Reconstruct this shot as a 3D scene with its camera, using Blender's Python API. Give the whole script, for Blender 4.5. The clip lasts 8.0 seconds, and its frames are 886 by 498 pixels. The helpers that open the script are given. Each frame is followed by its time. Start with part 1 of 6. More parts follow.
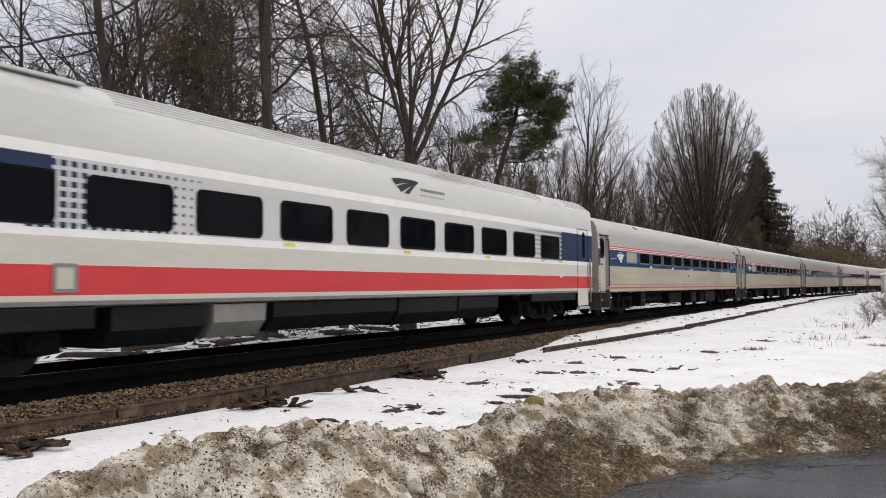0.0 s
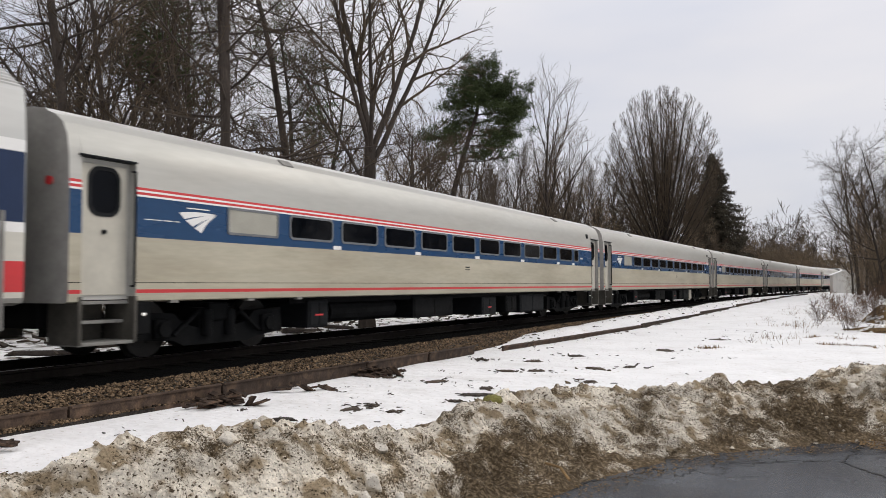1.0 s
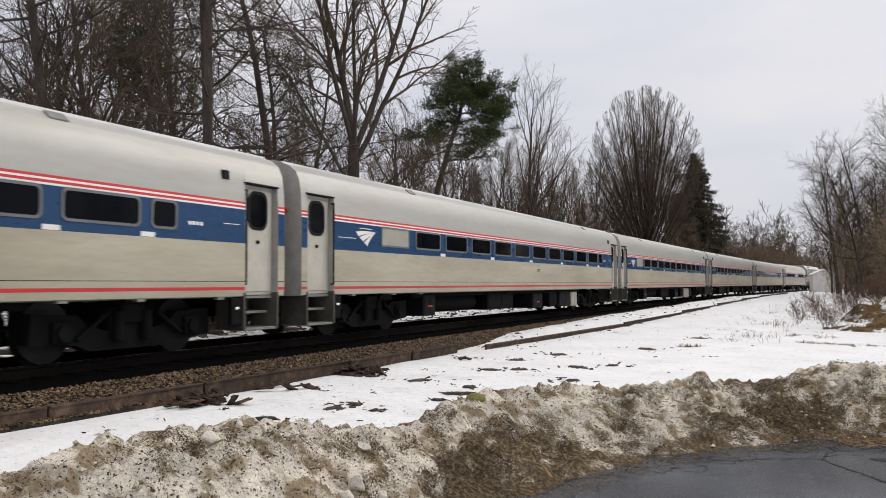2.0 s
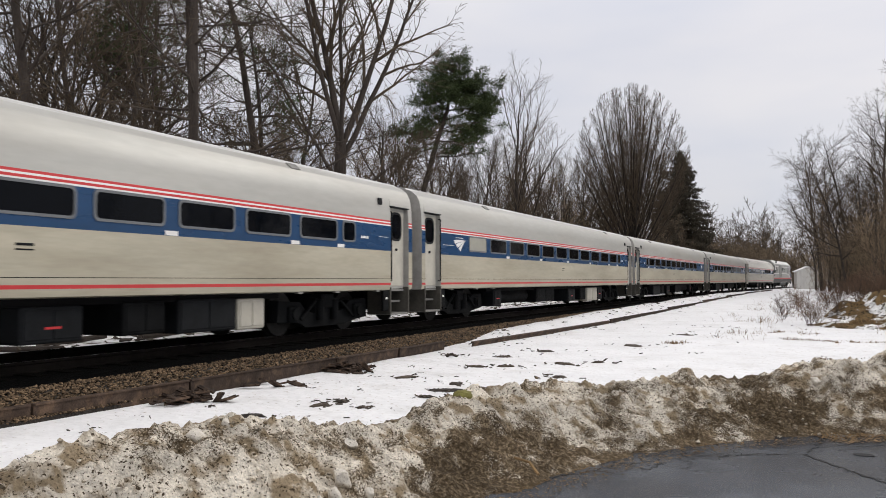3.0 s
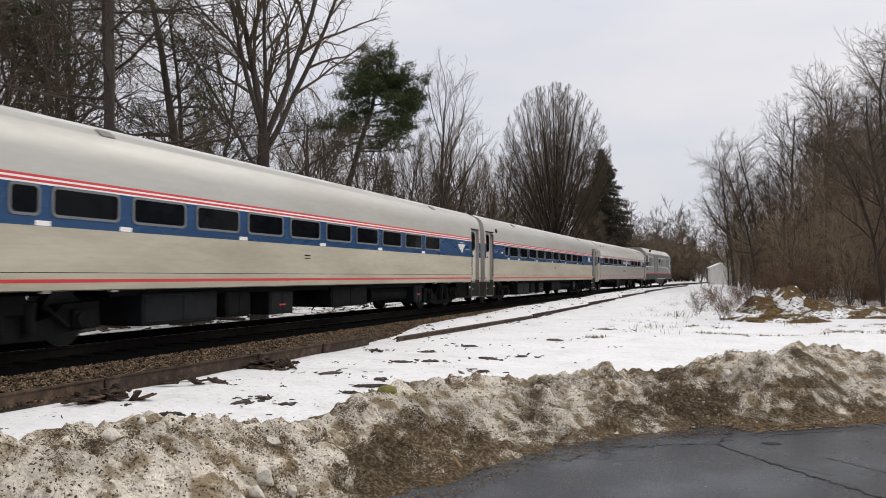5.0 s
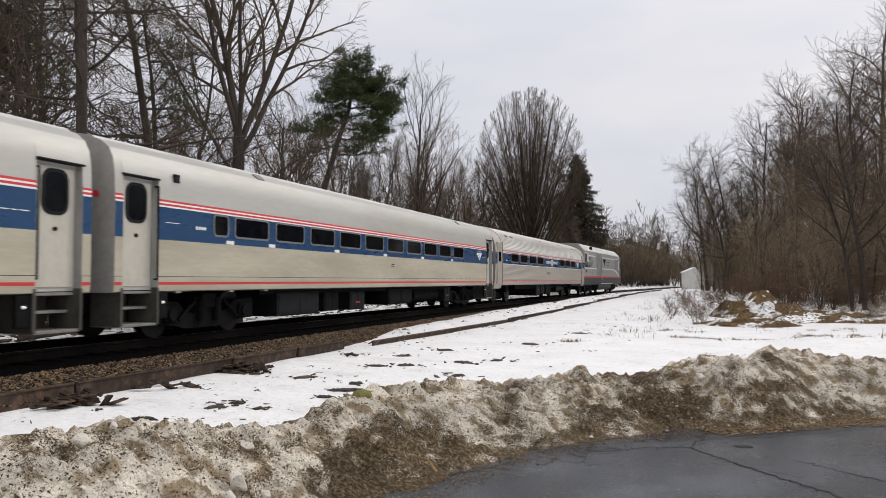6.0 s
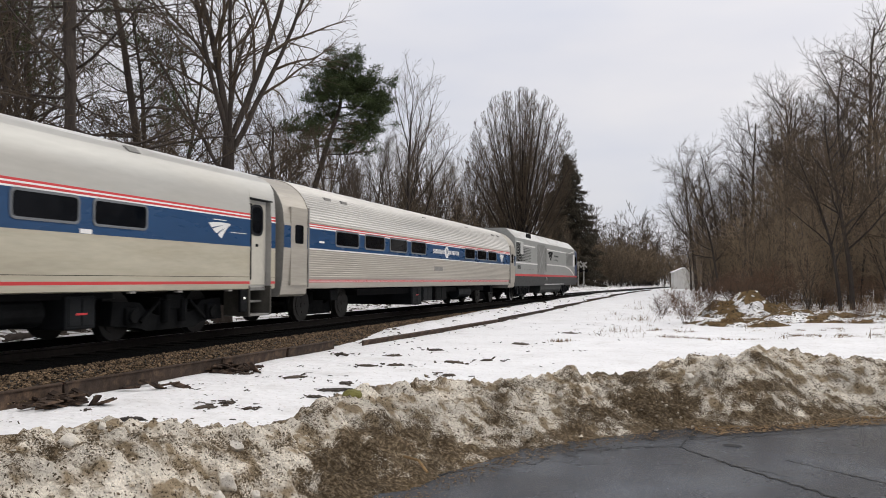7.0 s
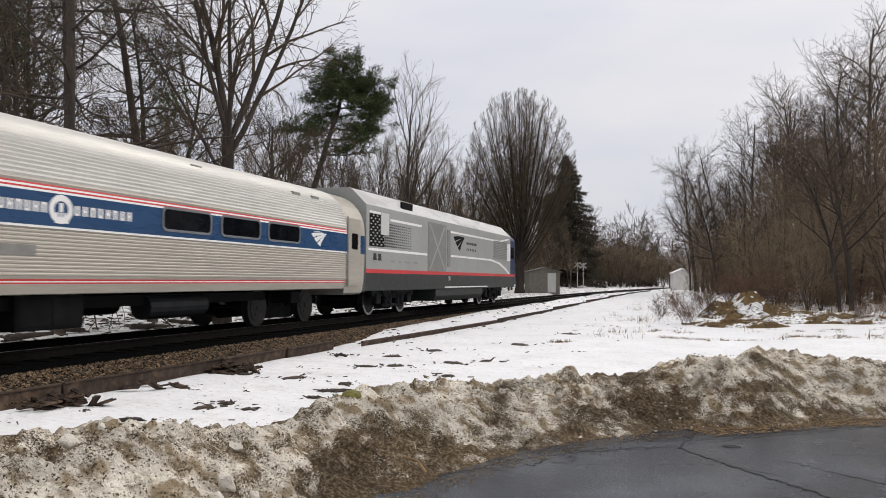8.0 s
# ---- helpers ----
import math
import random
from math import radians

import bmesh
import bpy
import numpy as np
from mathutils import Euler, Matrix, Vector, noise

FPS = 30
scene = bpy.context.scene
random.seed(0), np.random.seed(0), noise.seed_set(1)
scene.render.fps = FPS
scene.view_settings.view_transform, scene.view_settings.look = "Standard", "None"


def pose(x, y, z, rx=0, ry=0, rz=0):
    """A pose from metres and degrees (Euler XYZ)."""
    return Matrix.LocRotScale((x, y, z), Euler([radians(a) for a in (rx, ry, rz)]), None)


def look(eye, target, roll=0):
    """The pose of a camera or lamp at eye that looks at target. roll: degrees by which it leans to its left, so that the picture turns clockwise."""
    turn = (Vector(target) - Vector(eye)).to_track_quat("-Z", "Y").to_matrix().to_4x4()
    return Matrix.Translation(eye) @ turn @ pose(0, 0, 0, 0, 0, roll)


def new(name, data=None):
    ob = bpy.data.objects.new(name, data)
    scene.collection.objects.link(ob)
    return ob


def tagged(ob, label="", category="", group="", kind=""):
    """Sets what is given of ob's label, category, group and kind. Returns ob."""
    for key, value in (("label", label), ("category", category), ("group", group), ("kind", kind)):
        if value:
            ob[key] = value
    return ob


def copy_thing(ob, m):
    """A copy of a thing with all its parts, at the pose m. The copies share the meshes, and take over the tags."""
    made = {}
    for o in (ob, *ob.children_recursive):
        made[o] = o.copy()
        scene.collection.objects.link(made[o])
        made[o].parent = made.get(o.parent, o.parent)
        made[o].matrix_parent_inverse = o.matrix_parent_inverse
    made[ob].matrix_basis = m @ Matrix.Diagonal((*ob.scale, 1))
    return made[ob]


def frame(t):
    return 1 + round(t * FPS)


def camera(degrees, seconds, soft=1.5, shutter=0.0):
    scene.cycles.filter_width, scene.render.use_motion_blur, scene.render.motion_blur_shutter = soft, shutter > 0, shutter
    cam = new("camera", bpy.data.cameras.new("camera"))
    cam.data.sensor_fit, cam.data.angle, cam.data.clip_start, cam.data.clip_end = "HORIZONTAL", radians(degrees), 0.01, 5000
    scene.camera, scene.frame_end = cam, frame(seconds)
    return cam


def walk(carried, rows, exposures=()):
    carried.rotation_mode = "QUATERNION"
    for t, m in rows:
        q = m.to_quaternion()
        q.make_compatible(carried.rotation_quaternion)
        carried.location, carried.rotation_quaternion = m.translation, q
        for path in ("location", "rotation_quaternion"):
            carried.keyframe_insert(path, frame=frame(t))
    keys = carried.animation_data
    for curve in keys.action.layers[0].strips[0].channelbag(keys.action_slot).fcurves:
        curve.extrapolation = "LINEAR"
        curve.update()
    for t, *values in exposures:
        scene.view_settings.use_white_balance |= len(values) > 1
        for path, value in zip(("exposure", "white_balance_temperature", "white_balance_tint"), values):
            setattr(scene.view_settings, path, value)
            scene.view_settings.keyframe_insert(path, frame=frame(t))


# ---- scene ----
# ---- camera ----
cam = camera(57.34, 8.0, soft=0.9, shutter=0.11)
EYE = 1.65
ROWS = [
    (0.0, 29.258, 2.686, 0.40), (0.5, 27.640, 2.629, 0.24), (1.0, 26.401, 2.558, 0.16), (1.5, 25.707, 2.505, 0.12),
    (3.0, 24.300, 2.243, 0.08), (3.5, 23.588, 1.876, 0.10), (4.0, 22.145, 1.596, 0.09), (4.5, 20.399, 1.671, 0.05),
    (6.0, 17.293, 2.192, -0.16), (6.5, 16.802, 2.181, -0.22), (7.0, 16.611, 2.179, -0.20), (7.5, 16.607, 2.137, -0.20),
    (8.0, 16.563, 2.228, -0.24),
]
walk(cam, [(t, pose(0, 0, EYE, 90 + pitch, roll, yaw)) for t, yaw, pitch, roll in ROWS])

# ---- sky and sun: a bright overcast, the veiled sun ahead and to the right ----
SUN_EL, SUN_AZ = radians(32), radians(35)
world = bpy.data.worlds.new("overcast")
scene.world = world
world.use_nodes = True
wn, wl = world.node_tree.nodes, world.node_tree.links
wn.clear()
sky = wn.new("ShaderNodeTexSky")
sky.sky_type, sky.sun_disc = "NISHITA", False
sky.sun_elevation, sky.sun_rotation = SUN_EL, SUN_AZ
sky.dust_density, sky.air_density = 3.0, 1.0
coord = wn.new("ShaderNodeTexCoord")
split = wn.new("ShaderNodeSeparateXYZ")
wl.new(coord.outputs["Generated"], split.inputs[0])
rise = wn.new("ShaderNodeValToRGB")
rise.color_ramp.elements[0].position, rise.color_ramp.elements[0].color = 0.0, (6.3, 6.4, 6.85, 1)
rise.color_ramp.elements[1].position, rise.color_ramp.elements[1].color = 0.75, (11.6, 11.3, 11.1, 1)
mid = rise.color_ramp.elements.new(0.28)
mid.color = (6.95, 7.0, 7.5, 1)
wl.new(split.outputs["Z"], rise.inputs[0])
wmap = wn.new("ShaderNodeMapping")
wmap.inputs["Scale"].default_value = (1.0, 1.0, 3.2)
wl.new(coord.outputs["Generated"], wmap.inputs[0])
cloud = wn.new("ShaderNodeTexNoise")
cloud.inputs["Scale"].default_value, cloud.inputs["Detail"].default_value = 2.4, 4.0
wl.new(wmap.outputs[0], cloud.inputs[0])
veil = wn.new("ShaderNodeValToRGB")
veil.color_ramp.elements[0].position, veil.color_ramp.elements[0].color = 0.35, (0.93, 0.95, 1.0, 1)
veil.color_ramp.elements[1].position, veil.color_ramp.elements[1].color = 0.68, (1.12, 1.09, 1.06, 1)
wl.new(cloud.outputs["Fac"], veil.inputs[0])
clouds = wn.new("ShaderNodeMix")
clouds.data_type, clouds.blend_type = "RGBA", "MULTIPLY"
clouds.inputs[0].default_value = 1.0
wl.new(rise.outputs[0], clouds.inputs[6]), wl.new(veil.outputs[0], clouds.inputs[7])
both = wn.new("ShaderNodeMix")
both.data_type = "RGBA"
both.inputs[0].default_value = 0.9
wl.new(sky.outputs[0], both.inputs[6]), wl.new(clouds.outputs[2], both.inputs[7])
bg = wn.new("ShaderNodeBackground")
bg.inputs["Strength"].default_value = 0.106
wl.new(both.outputs[2], bg.inputs["Color"])
wl.new(bg.outputs[0], wn.new("ShaderNodeOutputWorld").inputs[0])
sun = new("sun", bpy.data.lights.new("sun", "SUN"))
sun.data.energy, sun.data.angle, sun.data.color = 0.9, radians(18), (1.0, 0.96, 0.9)
sun.matrix_world = look((20 * math.sin(SUN_AZ), 20 * math.cos(SUN_AZ), 20 * math.tan(SUN_EL)), (0, 0, 0))
scene.view_settings.exposure = 0.0

# ---- materials ----


def material(name, base, rough=0.6, metal=0.0, vary=0.15, scale=3.0, fine=40.0, bump=0.0, bump_scale=60.0, second=None,
             second_at=(0.5, 0.62), second_scale=2.0, stretch=(1, 1, 1), rough_vary=0.1, per_island=0.0, per_object=0.0, coat=0.0, specks=None, spec=0.5, soil_by=None):
    """A procedural surface: base colour with broad and fine variation, an optional second colour in patches, relief and uneven gloss."""
    m = bpy.data.materials.new(name)
    m.use_nodes = True
    n, l = m.node_tree.nodes, m.node_tree.links
    bsdf = n["Principled BSDF"]
    tc = n.new("ShaderNodeTexCoord")
    mp = n.new("ShaderNodeMapping")
    mp.inputs["Scale"].default_value = stretch
    l.new(tc.outputs["Object"], mp.inputs[0])

    def tex(s, detail=4.0):
        t = n.new("ShaderNodeTexNoise")
        t.inputs["Scale"].default_value, t.inputs["Detail"].default_value = s, detail
        l.new(mp.outputs[0], t.inputs[0])
        return t.outputs["Fac"]

    def ramp(src, a, b, ca, cb):
        r = n.new("ShaderNodeValToRGB")
        r.color_ramp.elements[0].position, r.color_ramp.elements[1].position = a, b
        r.color_ramp.elements[0].color, r.color_ramp.elements[1].color = (*ca, 1), (*cb, 1)
        l.new(src, r.inputs[0])
        return r.outputs[0]

    def mix(kind, fac, a, b):
        x = n.new("ShaderNodeMix")
        x.data_type, x.blend_type = "RGBA", kind
        if isinstance(fac, float):
            x.inputs[0].default_value = fac
        else:
            l.new(fac, x.inputs[0])
        for k, v in ((6, a), (7, b)):
            if isinstance(v, tuple):
                x.inputs[k].default_value = (*v, 1)
            else:
                l.new(v, x.inputs[k])
        return x.outputs[2]

    lo, hi = 1 - vary, 1 + vary
    broad = ramp(tex(scale), 0.3, 0.7, (lo, lo, lo), (hi, hi, hi))
    small = ramp(tex(fine, 3.0), 0.25, 0.75, (1 - vary * 0.7,) * 3, (1 + vary * 0.7,) * 3)
    col = tuple(base)
    if second:
        mask = ramp(tex(second_scale, 6.0), *second_at, (0, 0, 0), (1, 1, 1))
        col = mix("MIX", mask, col, tuple(second))
    if soil_by:
        # a second soil laid over the first where the surface carries the named amount
        attr_name, dark, pale = soil_by
        at = n.new("ShaderNodeAttribute")
        at.attribute_name = attr_name
        add = n.new("ShaderNodeMath")
        add.operation = "ADD"
        l.new(at.outputs["Fac"], add.inputs[0])
        # grains: broad patches break up into fine crumbs
        crumb = n.new("ShaderNodeMath")
        crumb.operation = "MULTIPLY_ADD"
        crumb.inputs[1].default_value = 1.7
        l.new(tex(75.0, 5.0), crumb.inputs[0]), l.new(tex(6.0, 8.0), crumb.inputs[2])
        l.new(crumb.outputs[0], add.inputs[1])
        half = n.new("ShaderNodeMath")
        half.operation = "MULTIPLY"
        half.inputs[1].default_value = 0.5
        l.new(add.outputs[0], half.inputs[0])
        soil = mix("MIX", ramp(tex(30.0, 5.0), 0.45, 0.66, (0, 0, 0), (1, 1, 1)), tuple(dark), tuple(pale))
        col = mix("MIX", ramp(half.outputs[0], 0.82, 1.0, (0, 0, 0), (1, 1, 1)), col, soil)
    if specks:
        tone, size, lo_at, hi_at = specks
        col = mix("MIX", ramp(tex(size, 2.0), lo_at, hi_at, (0, 0, 0), (1, 1, 1)), col, tuple(tone))
    col = mix("MULTIPLY", 1.0, col, broad)
    col = mix("MULTIPLY", 1.0, col, small)
    if per_island or per_object:
        if per_island:
            g, amount = n.new("ShaderNodeNewGeometry").outputs["Random Per Island"], per_island
        else:
            g, amount = n.new("ShaderNodeObjectInfo").outputs["Random"], per_object
        col = mix("MULTIPLY", 1.0, col, ramp(g, 0.0, 1.0, (1 - amount,) * 3, (1 + amount, 1 + amount * 0.9, 1 + amount * 0.75)))
    l.new(col, bsdf.inputs["Base Color"])
    bsdf.inputs["Metallic"].default_value = metal
    rr = n.new("ShaderNodeMapRange")
    rr.inputs["To Min"].default_value, rr.inputs["To Max"].default_value = max(0.02, rough - rough_vary), min(1, rough + rough_vary)
    l.new(tex(scale * 2.3), rr.inputs["Value"])
    l.new(rr.outputs[0], bsdf.inputs["Roughness"])
    bsdf.inputs["Specular IOR Level"].default_value = spec
    if coat:
        bsdf.inputs["Coat Weight"].default_value = coat
    if bump:
        b = n.new("ShaderNodeBump")
        b.inputs["Strength"].default_value, b.inputs["Distance"].default_value = 1.0, bump
        l.new(tex(bump_scale, 8.0), b.inputs["Height"])
        l.new(b.outputs[0], bsdf.inputs["Normal"])
    return m


SNOW = material("snow", (0.84, 0.84, 0.85), 0.6, vary=0.05, scale=0.6, fine=9, bump=0.06, bump_scale=4, second=(0.70, 0.69, 0.68), second_at=(0.55, 0.8), second_scale=1.1, specks=((0.45, 0.41, 0.36), 14, 0.64, 0.74), spec=0.2)
FLOOR_SNOW = material("littered_snow", (0.80, 0.80, 0.80), 0.7, vary=0.12, scale=0.7, fine=8, bump=0.04, bump_scale=9, second=(0.10, 0.075, 0.055), second_at=(0.52, 0.60), second_scale=2.6)
DIRTY = material("dirty_snow", (0.60, 0.535, 0.44), 0.85, vary=0.32, scale=1.8, fine=34, bump=0.055, bump_scale=16, second=(0.165, 0.122, 0.074), second_at=(0.46, 0.66), second_scale=2.4, specks=((0.11, 0.082, 0.05), 75, 0.56, 0.66), spec=0.15)
BANK = material("gritty_bank", (0.70, 0.64, 0.545), 0.85, vary=0.30, scale=1.8, fine=60, bump=0.085, bump_scale=18, second=(0.30, 0.235, 0.155), second_at=(0.47, 0.60), second_scale=5.0, specks=((0.075, 0.055, 0.034), 42, 0.60, 0.66), spec=0.12, soil_by=("mud", (0.070, 0.049, 0.027), (0.20, 0.152, 0.097)))
ICE = material("grubby_ice", (0.68, 0.63, 0.55), 0.5, vary=0.15, scale=6, fine=40, bump=0.012, bump_scale=40, second=(0.42, 0.36, 0.27), second_at=(0.52, 0.7), second_scale=9, specks=((0.12, 0.09, 0.06), 90, 0.62, 0.68), spec=0.3)
MUD = material("mud_and_grit", (0.085, 0.061, 0.036), 0.9, vary=0.4, scale=2, fine=55, bump=0.05, bump_scale=22, second=(0.16, 0.12, 0.078), second_at=(0.52, 0.66), second_scale=6, spec=0.12)
ASPHALT = material("wet_asphalt", (0.015, 0.020, 0.029), 0.25, vary=0.35, scale=0.7, fine=120, bump=0.0025, bump_scale=150, second=(0.040, 0.048, 0.060), second_at=(0.44, 0.60), second_scale=1.1, rough_vary=0.13, spec=0.3)
CRACK = material("crack", (0.012, 0.012, 0.013), 0.9)
BALLAST = material("ballast_bed", (0.03, 0.024, 0.019), 0.9, vary=0.4, scale=5, fine=30, bump=0.05, bump_scale=22)
STONE = material("ballast_stone", (0.135, 0.098, 0.065), 0.85, vary=0.3, scale=4, fine=30, per_island=0.95, spec=0.2)
# oily bed, rail sides and ties: shade under the train is in their colours
SHADED_OILY = material("oily_ballast", (0.0035, 0.0035, 0.0035), 0.9, vary=0.3, scale=6, fine=30, bump=0.04, bump_scale=25, spec=0.02)
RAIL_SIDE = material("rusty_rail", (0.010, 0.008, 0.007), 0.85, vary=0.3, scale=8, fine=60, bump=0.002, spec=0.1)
RAIL_TOP = material("worn_rail", (0.35, 0.35, 0.36), 0.3, metal=1.0, vary=0.1)
RUST = material("rusted_steel", (0.050, 0.035, 0.027), 0.85, vary=0.4, scale=5, fine=40, bump=0.004, per_object=0.3, second=(0.08, 0.054, 0.038), second_scale=6, spec=0.2)
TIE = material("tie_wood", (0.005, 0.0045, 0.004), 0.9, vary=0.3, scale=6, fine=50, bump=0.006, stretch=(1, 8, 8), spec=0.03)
BARK = material("bark", (0.062, 0.052, 0.046), 0.95, vary=0.3, scale=3, fine=22, bump=0.02, bump_scale=14, stretch=(1, 1, 0.25), per_object=0.25, spec=0.1)
TWIG = material("twigs", (0.082, 0.064, 0.047), 0.95, vary=0.2, scale=1.0, fine=10, per_object=0.25, spec=0.1)
# a lighter copy of the twigs: brightness painted into thickets and saplings
LIT_TWIG = material("tan_twigs", (0.205, 0.158, 0.108), 0.95, vary=0.25, scale=1.0, fine=10, per_object=0.3, spec=0.1)
REDTWIG = material("red_brown_twigs", (0.15, 0.098, 0.068), 0.95, vary=0.25, scale=1.0, fine=10, per_object=0.25, spec=0.1)
NEEDLE = material("pine_needles", (0.050, 0.068, 0.028), 0.75, vary=0.3, scale=1.2, fine=12, per_island=0.4, spec=0.15)
DARK_NEEDLE = material("spruce_needles", (0.062, 0.054, 0.040), 0.8, vary=0.3, scale=1.2, fine=12, per_island=0.35, spec=0.2)
GRASS = material("dead_grass", (0.20, 0.135, 0.072), 0.9, vary=0.3, per_island=0.45, spec=0.1)
BRUSH = material("snowy_brush", (0.15, 0.10, 0.048), 0.9, vary=0.4, scale=2.5, fine=30, bump=0.06, bump_scale=16, second=(0.76, 0.755, 0.75), second_at=(0.515, 0.54), second_scale=1.1, specks=((0.055, 0.04, 0.022), 9, 0.55, 0.62), spec=0.1)
DEBRIS = material("bark_litter", (0.05, 0.038, 0.028), 0.9, vary=0.3, per_island=0.5)
MOSS = material("moss", (0.19, 0.175, 0.05), 0.9, vary=0.3, fine=60, bump=0.02, bump_scale=60)
SIDING = material("painted_siding", (0.62, 0.61, 0.58), 0.6, vary=0.1, stretch=(1, 1, 0.2))
TAN_WALL = material("tan_wall", (0.20, 0.18, 0.15), 0.7, vary=0.15)
SHINGLE = material("grey_roof", (0.17, 0.165, 0.16), 0.85, vary=0.2, fine=30)

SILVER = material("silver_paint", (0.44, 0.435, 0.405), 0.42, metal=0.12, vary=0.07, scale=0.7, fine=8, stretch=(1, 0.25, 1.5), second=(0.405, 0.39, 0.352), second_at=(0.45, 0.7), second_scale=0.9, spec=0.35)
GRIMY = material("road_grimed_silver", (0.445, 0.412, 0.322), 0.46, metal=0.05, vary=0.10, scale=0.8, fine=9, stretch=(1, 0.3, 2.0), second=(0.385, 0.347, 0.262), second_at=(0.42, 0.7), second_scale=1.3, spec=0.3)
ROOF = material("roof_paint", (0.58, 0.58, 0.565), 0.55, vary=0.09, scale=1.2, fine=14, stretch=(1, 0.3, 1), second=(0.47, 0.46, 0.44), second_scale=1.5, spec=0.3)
RED = material("red_paint", (0.56, 0.040, 0.045), 0.45, vary=0.07, scale=0.8, fine=9, stretch=(1, 0.3, 1.5), spec=0.3)
WHITE = material("white_paint", (0.80, 0.79, 0.77), 0.4, vary=0.05, coat=0.15)
CREAM = material("cream_paint", (0.57, 0.55, 0.485), 0.45, vary=0.06, scale=0.7, fine=8, stretch=(1, 0.3, 1.5), spec=0.4)
PALE = material("pale_grey_paint", (0.54, 0.54, 0.52), 0.45, vary=0.05, scale=0.7, fine=8, stretch=(1, 0.3, 1.5), spec=0.4)
BLUE = material("blue_paint", (0.015, 0.055, 0.135), 0.28, vary=0.09, scale=0.8, fine=9, stretch=(1, 0.3, 1.5), spec=0.25)
NAVY = material("navy_paint", (0.011, 0.026, 0.072), 0.42, vary=0.08, spec=0.25)
GLASS = material("dark_train_glass", (0.002, 0.003, 0.005), 0.05, vary=0.1, rough_vary=0.02, spec=0.08)
PANEL = material("blanked_window", (0.34, 0.33, 0.28), 0.5, vary=0.08)
GREYEND = material("grey_end_paint", (0.215, 0.21, 0.195), 0.6, vary=0.14, fine=14, spec=0.3)
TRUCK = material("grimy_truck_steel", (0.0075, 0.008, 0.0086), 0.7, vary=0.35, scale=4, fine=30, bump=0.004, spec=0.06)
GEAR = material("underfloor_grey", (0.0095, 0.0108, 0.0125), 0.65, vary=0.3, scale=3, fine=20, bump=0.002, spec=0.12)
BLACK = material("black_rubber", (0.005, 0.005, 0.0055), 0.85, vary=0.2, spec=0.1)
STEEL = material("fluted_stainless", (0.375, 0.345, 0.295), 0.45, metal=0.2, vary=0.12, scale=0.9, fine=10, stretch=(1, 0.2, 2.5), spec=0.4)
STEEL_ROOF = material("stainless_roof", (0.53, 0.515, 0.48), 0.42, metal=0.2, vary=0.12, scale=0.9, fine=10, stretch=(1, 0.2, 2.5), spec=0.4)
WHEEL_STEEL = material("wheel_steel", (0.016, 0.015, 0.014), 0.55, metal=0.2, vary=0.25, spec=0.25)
LOCO = material("loco_silver", (0.31, 0.315, 0.30), 0.45, vary=0.06, scale=0.7, fine=8, spec=0.25)
CHARCOAL = material("charcoal_paint", (0.020, 0.023, 0.022), 0.5, vary=0.14, spec=0.3)
GREY = material("mid_grey_paint", (0.19, 0.19, 0.18), 0.45, vary=0.08)
YELLOW = material("yellow_decal", (0.62, 0.55, 0.06), 0.5)


def lamp_glow(name, colour, strength):
    m = bpy.data.materials.new(name)
    m.use_nodes = True
    b = m.node_tree.nodes["Principled BSDF"]
    b.inputs["Emission Color"].default_value, b.inputs["Emission Strength"].default_value = (*colour, 1), strength
    return m


STEP_LAMP = lamp_glow("step_lamp", (1.0, 0.95, 0.82), 0.38)
# brighter copy of the end grey: its colour offsets shade between the cars
BRIGHTENED_END = material("end_paint", (0.34, 0.33, 0.31), 0.6, vary=0.12, fine=14, spec=0.3)
LEAF = material("wet_leaves", (0.15, 0.095, 0.04), 0.8, vary=0.3, per_island=0.5, spec=0.2)
STEPGREY = material("step_well_paint", (0.075, 0.07, 0.06), 0.7, vary=0.25, fine=20, spec=0.2)
DOOR = material("door_paint", (0.50, 0.475, 0.405), 0.5, vary=0.07, fine=10, spec=0.35)
FRAME = material("window_frame", (0.13, 0.14, 0.15), 0.5, vary=0.1)

# ---- mesh helpers ----


def link(name, bm, mats, parent=None, label="", smooth=False):
    me = bpy.data.meshes.new(name)
    bm.to_mesh(me)
    bm.free()
    for m in mats if isinstance(mats, (list, tuple)) else [mats]:
        me.materials.append(m)
    if smooth:
        me.polygons.foreach_set("use_smooth", [True] * len(me.polygons))
    ob = new(name, me)
    ob.parent = parent
    return tagged(ob, label) if label else ob


def part(name, bm, mats, parent, label="", smooth=False):
    return link(name, bm, mats, parent, label, smooth)


def raw(name, verts, faces, mats, parent=None, label="", smooth=False):
    me = bpy.data.meshes.new(name)
    me.from_pydata(verts, [], faces)
    for m in mats if isinstance(mats, (list, tuple)) else [mats]:
        me.materials.append(m)
    if smooth:
        me.polygons.foreach_set("use_smooth", [True] * len(me.polygons))
    ob = new(name, me)
    ob.parent = parent
    return tagged(ob, label) if label else ob


def thing(name, m, label, category, group="", kind=""):
    e = new(name)
    e.matrix_basis = m
    return tagged(e, label, category, group, kind)


def again(ob, parent, m):
    o = bpy.data.objects.new(ob.name, ob.data)
    scene.collection.objects.link(o)
    o.parent, o.matrix_basis = parent, m
    return o


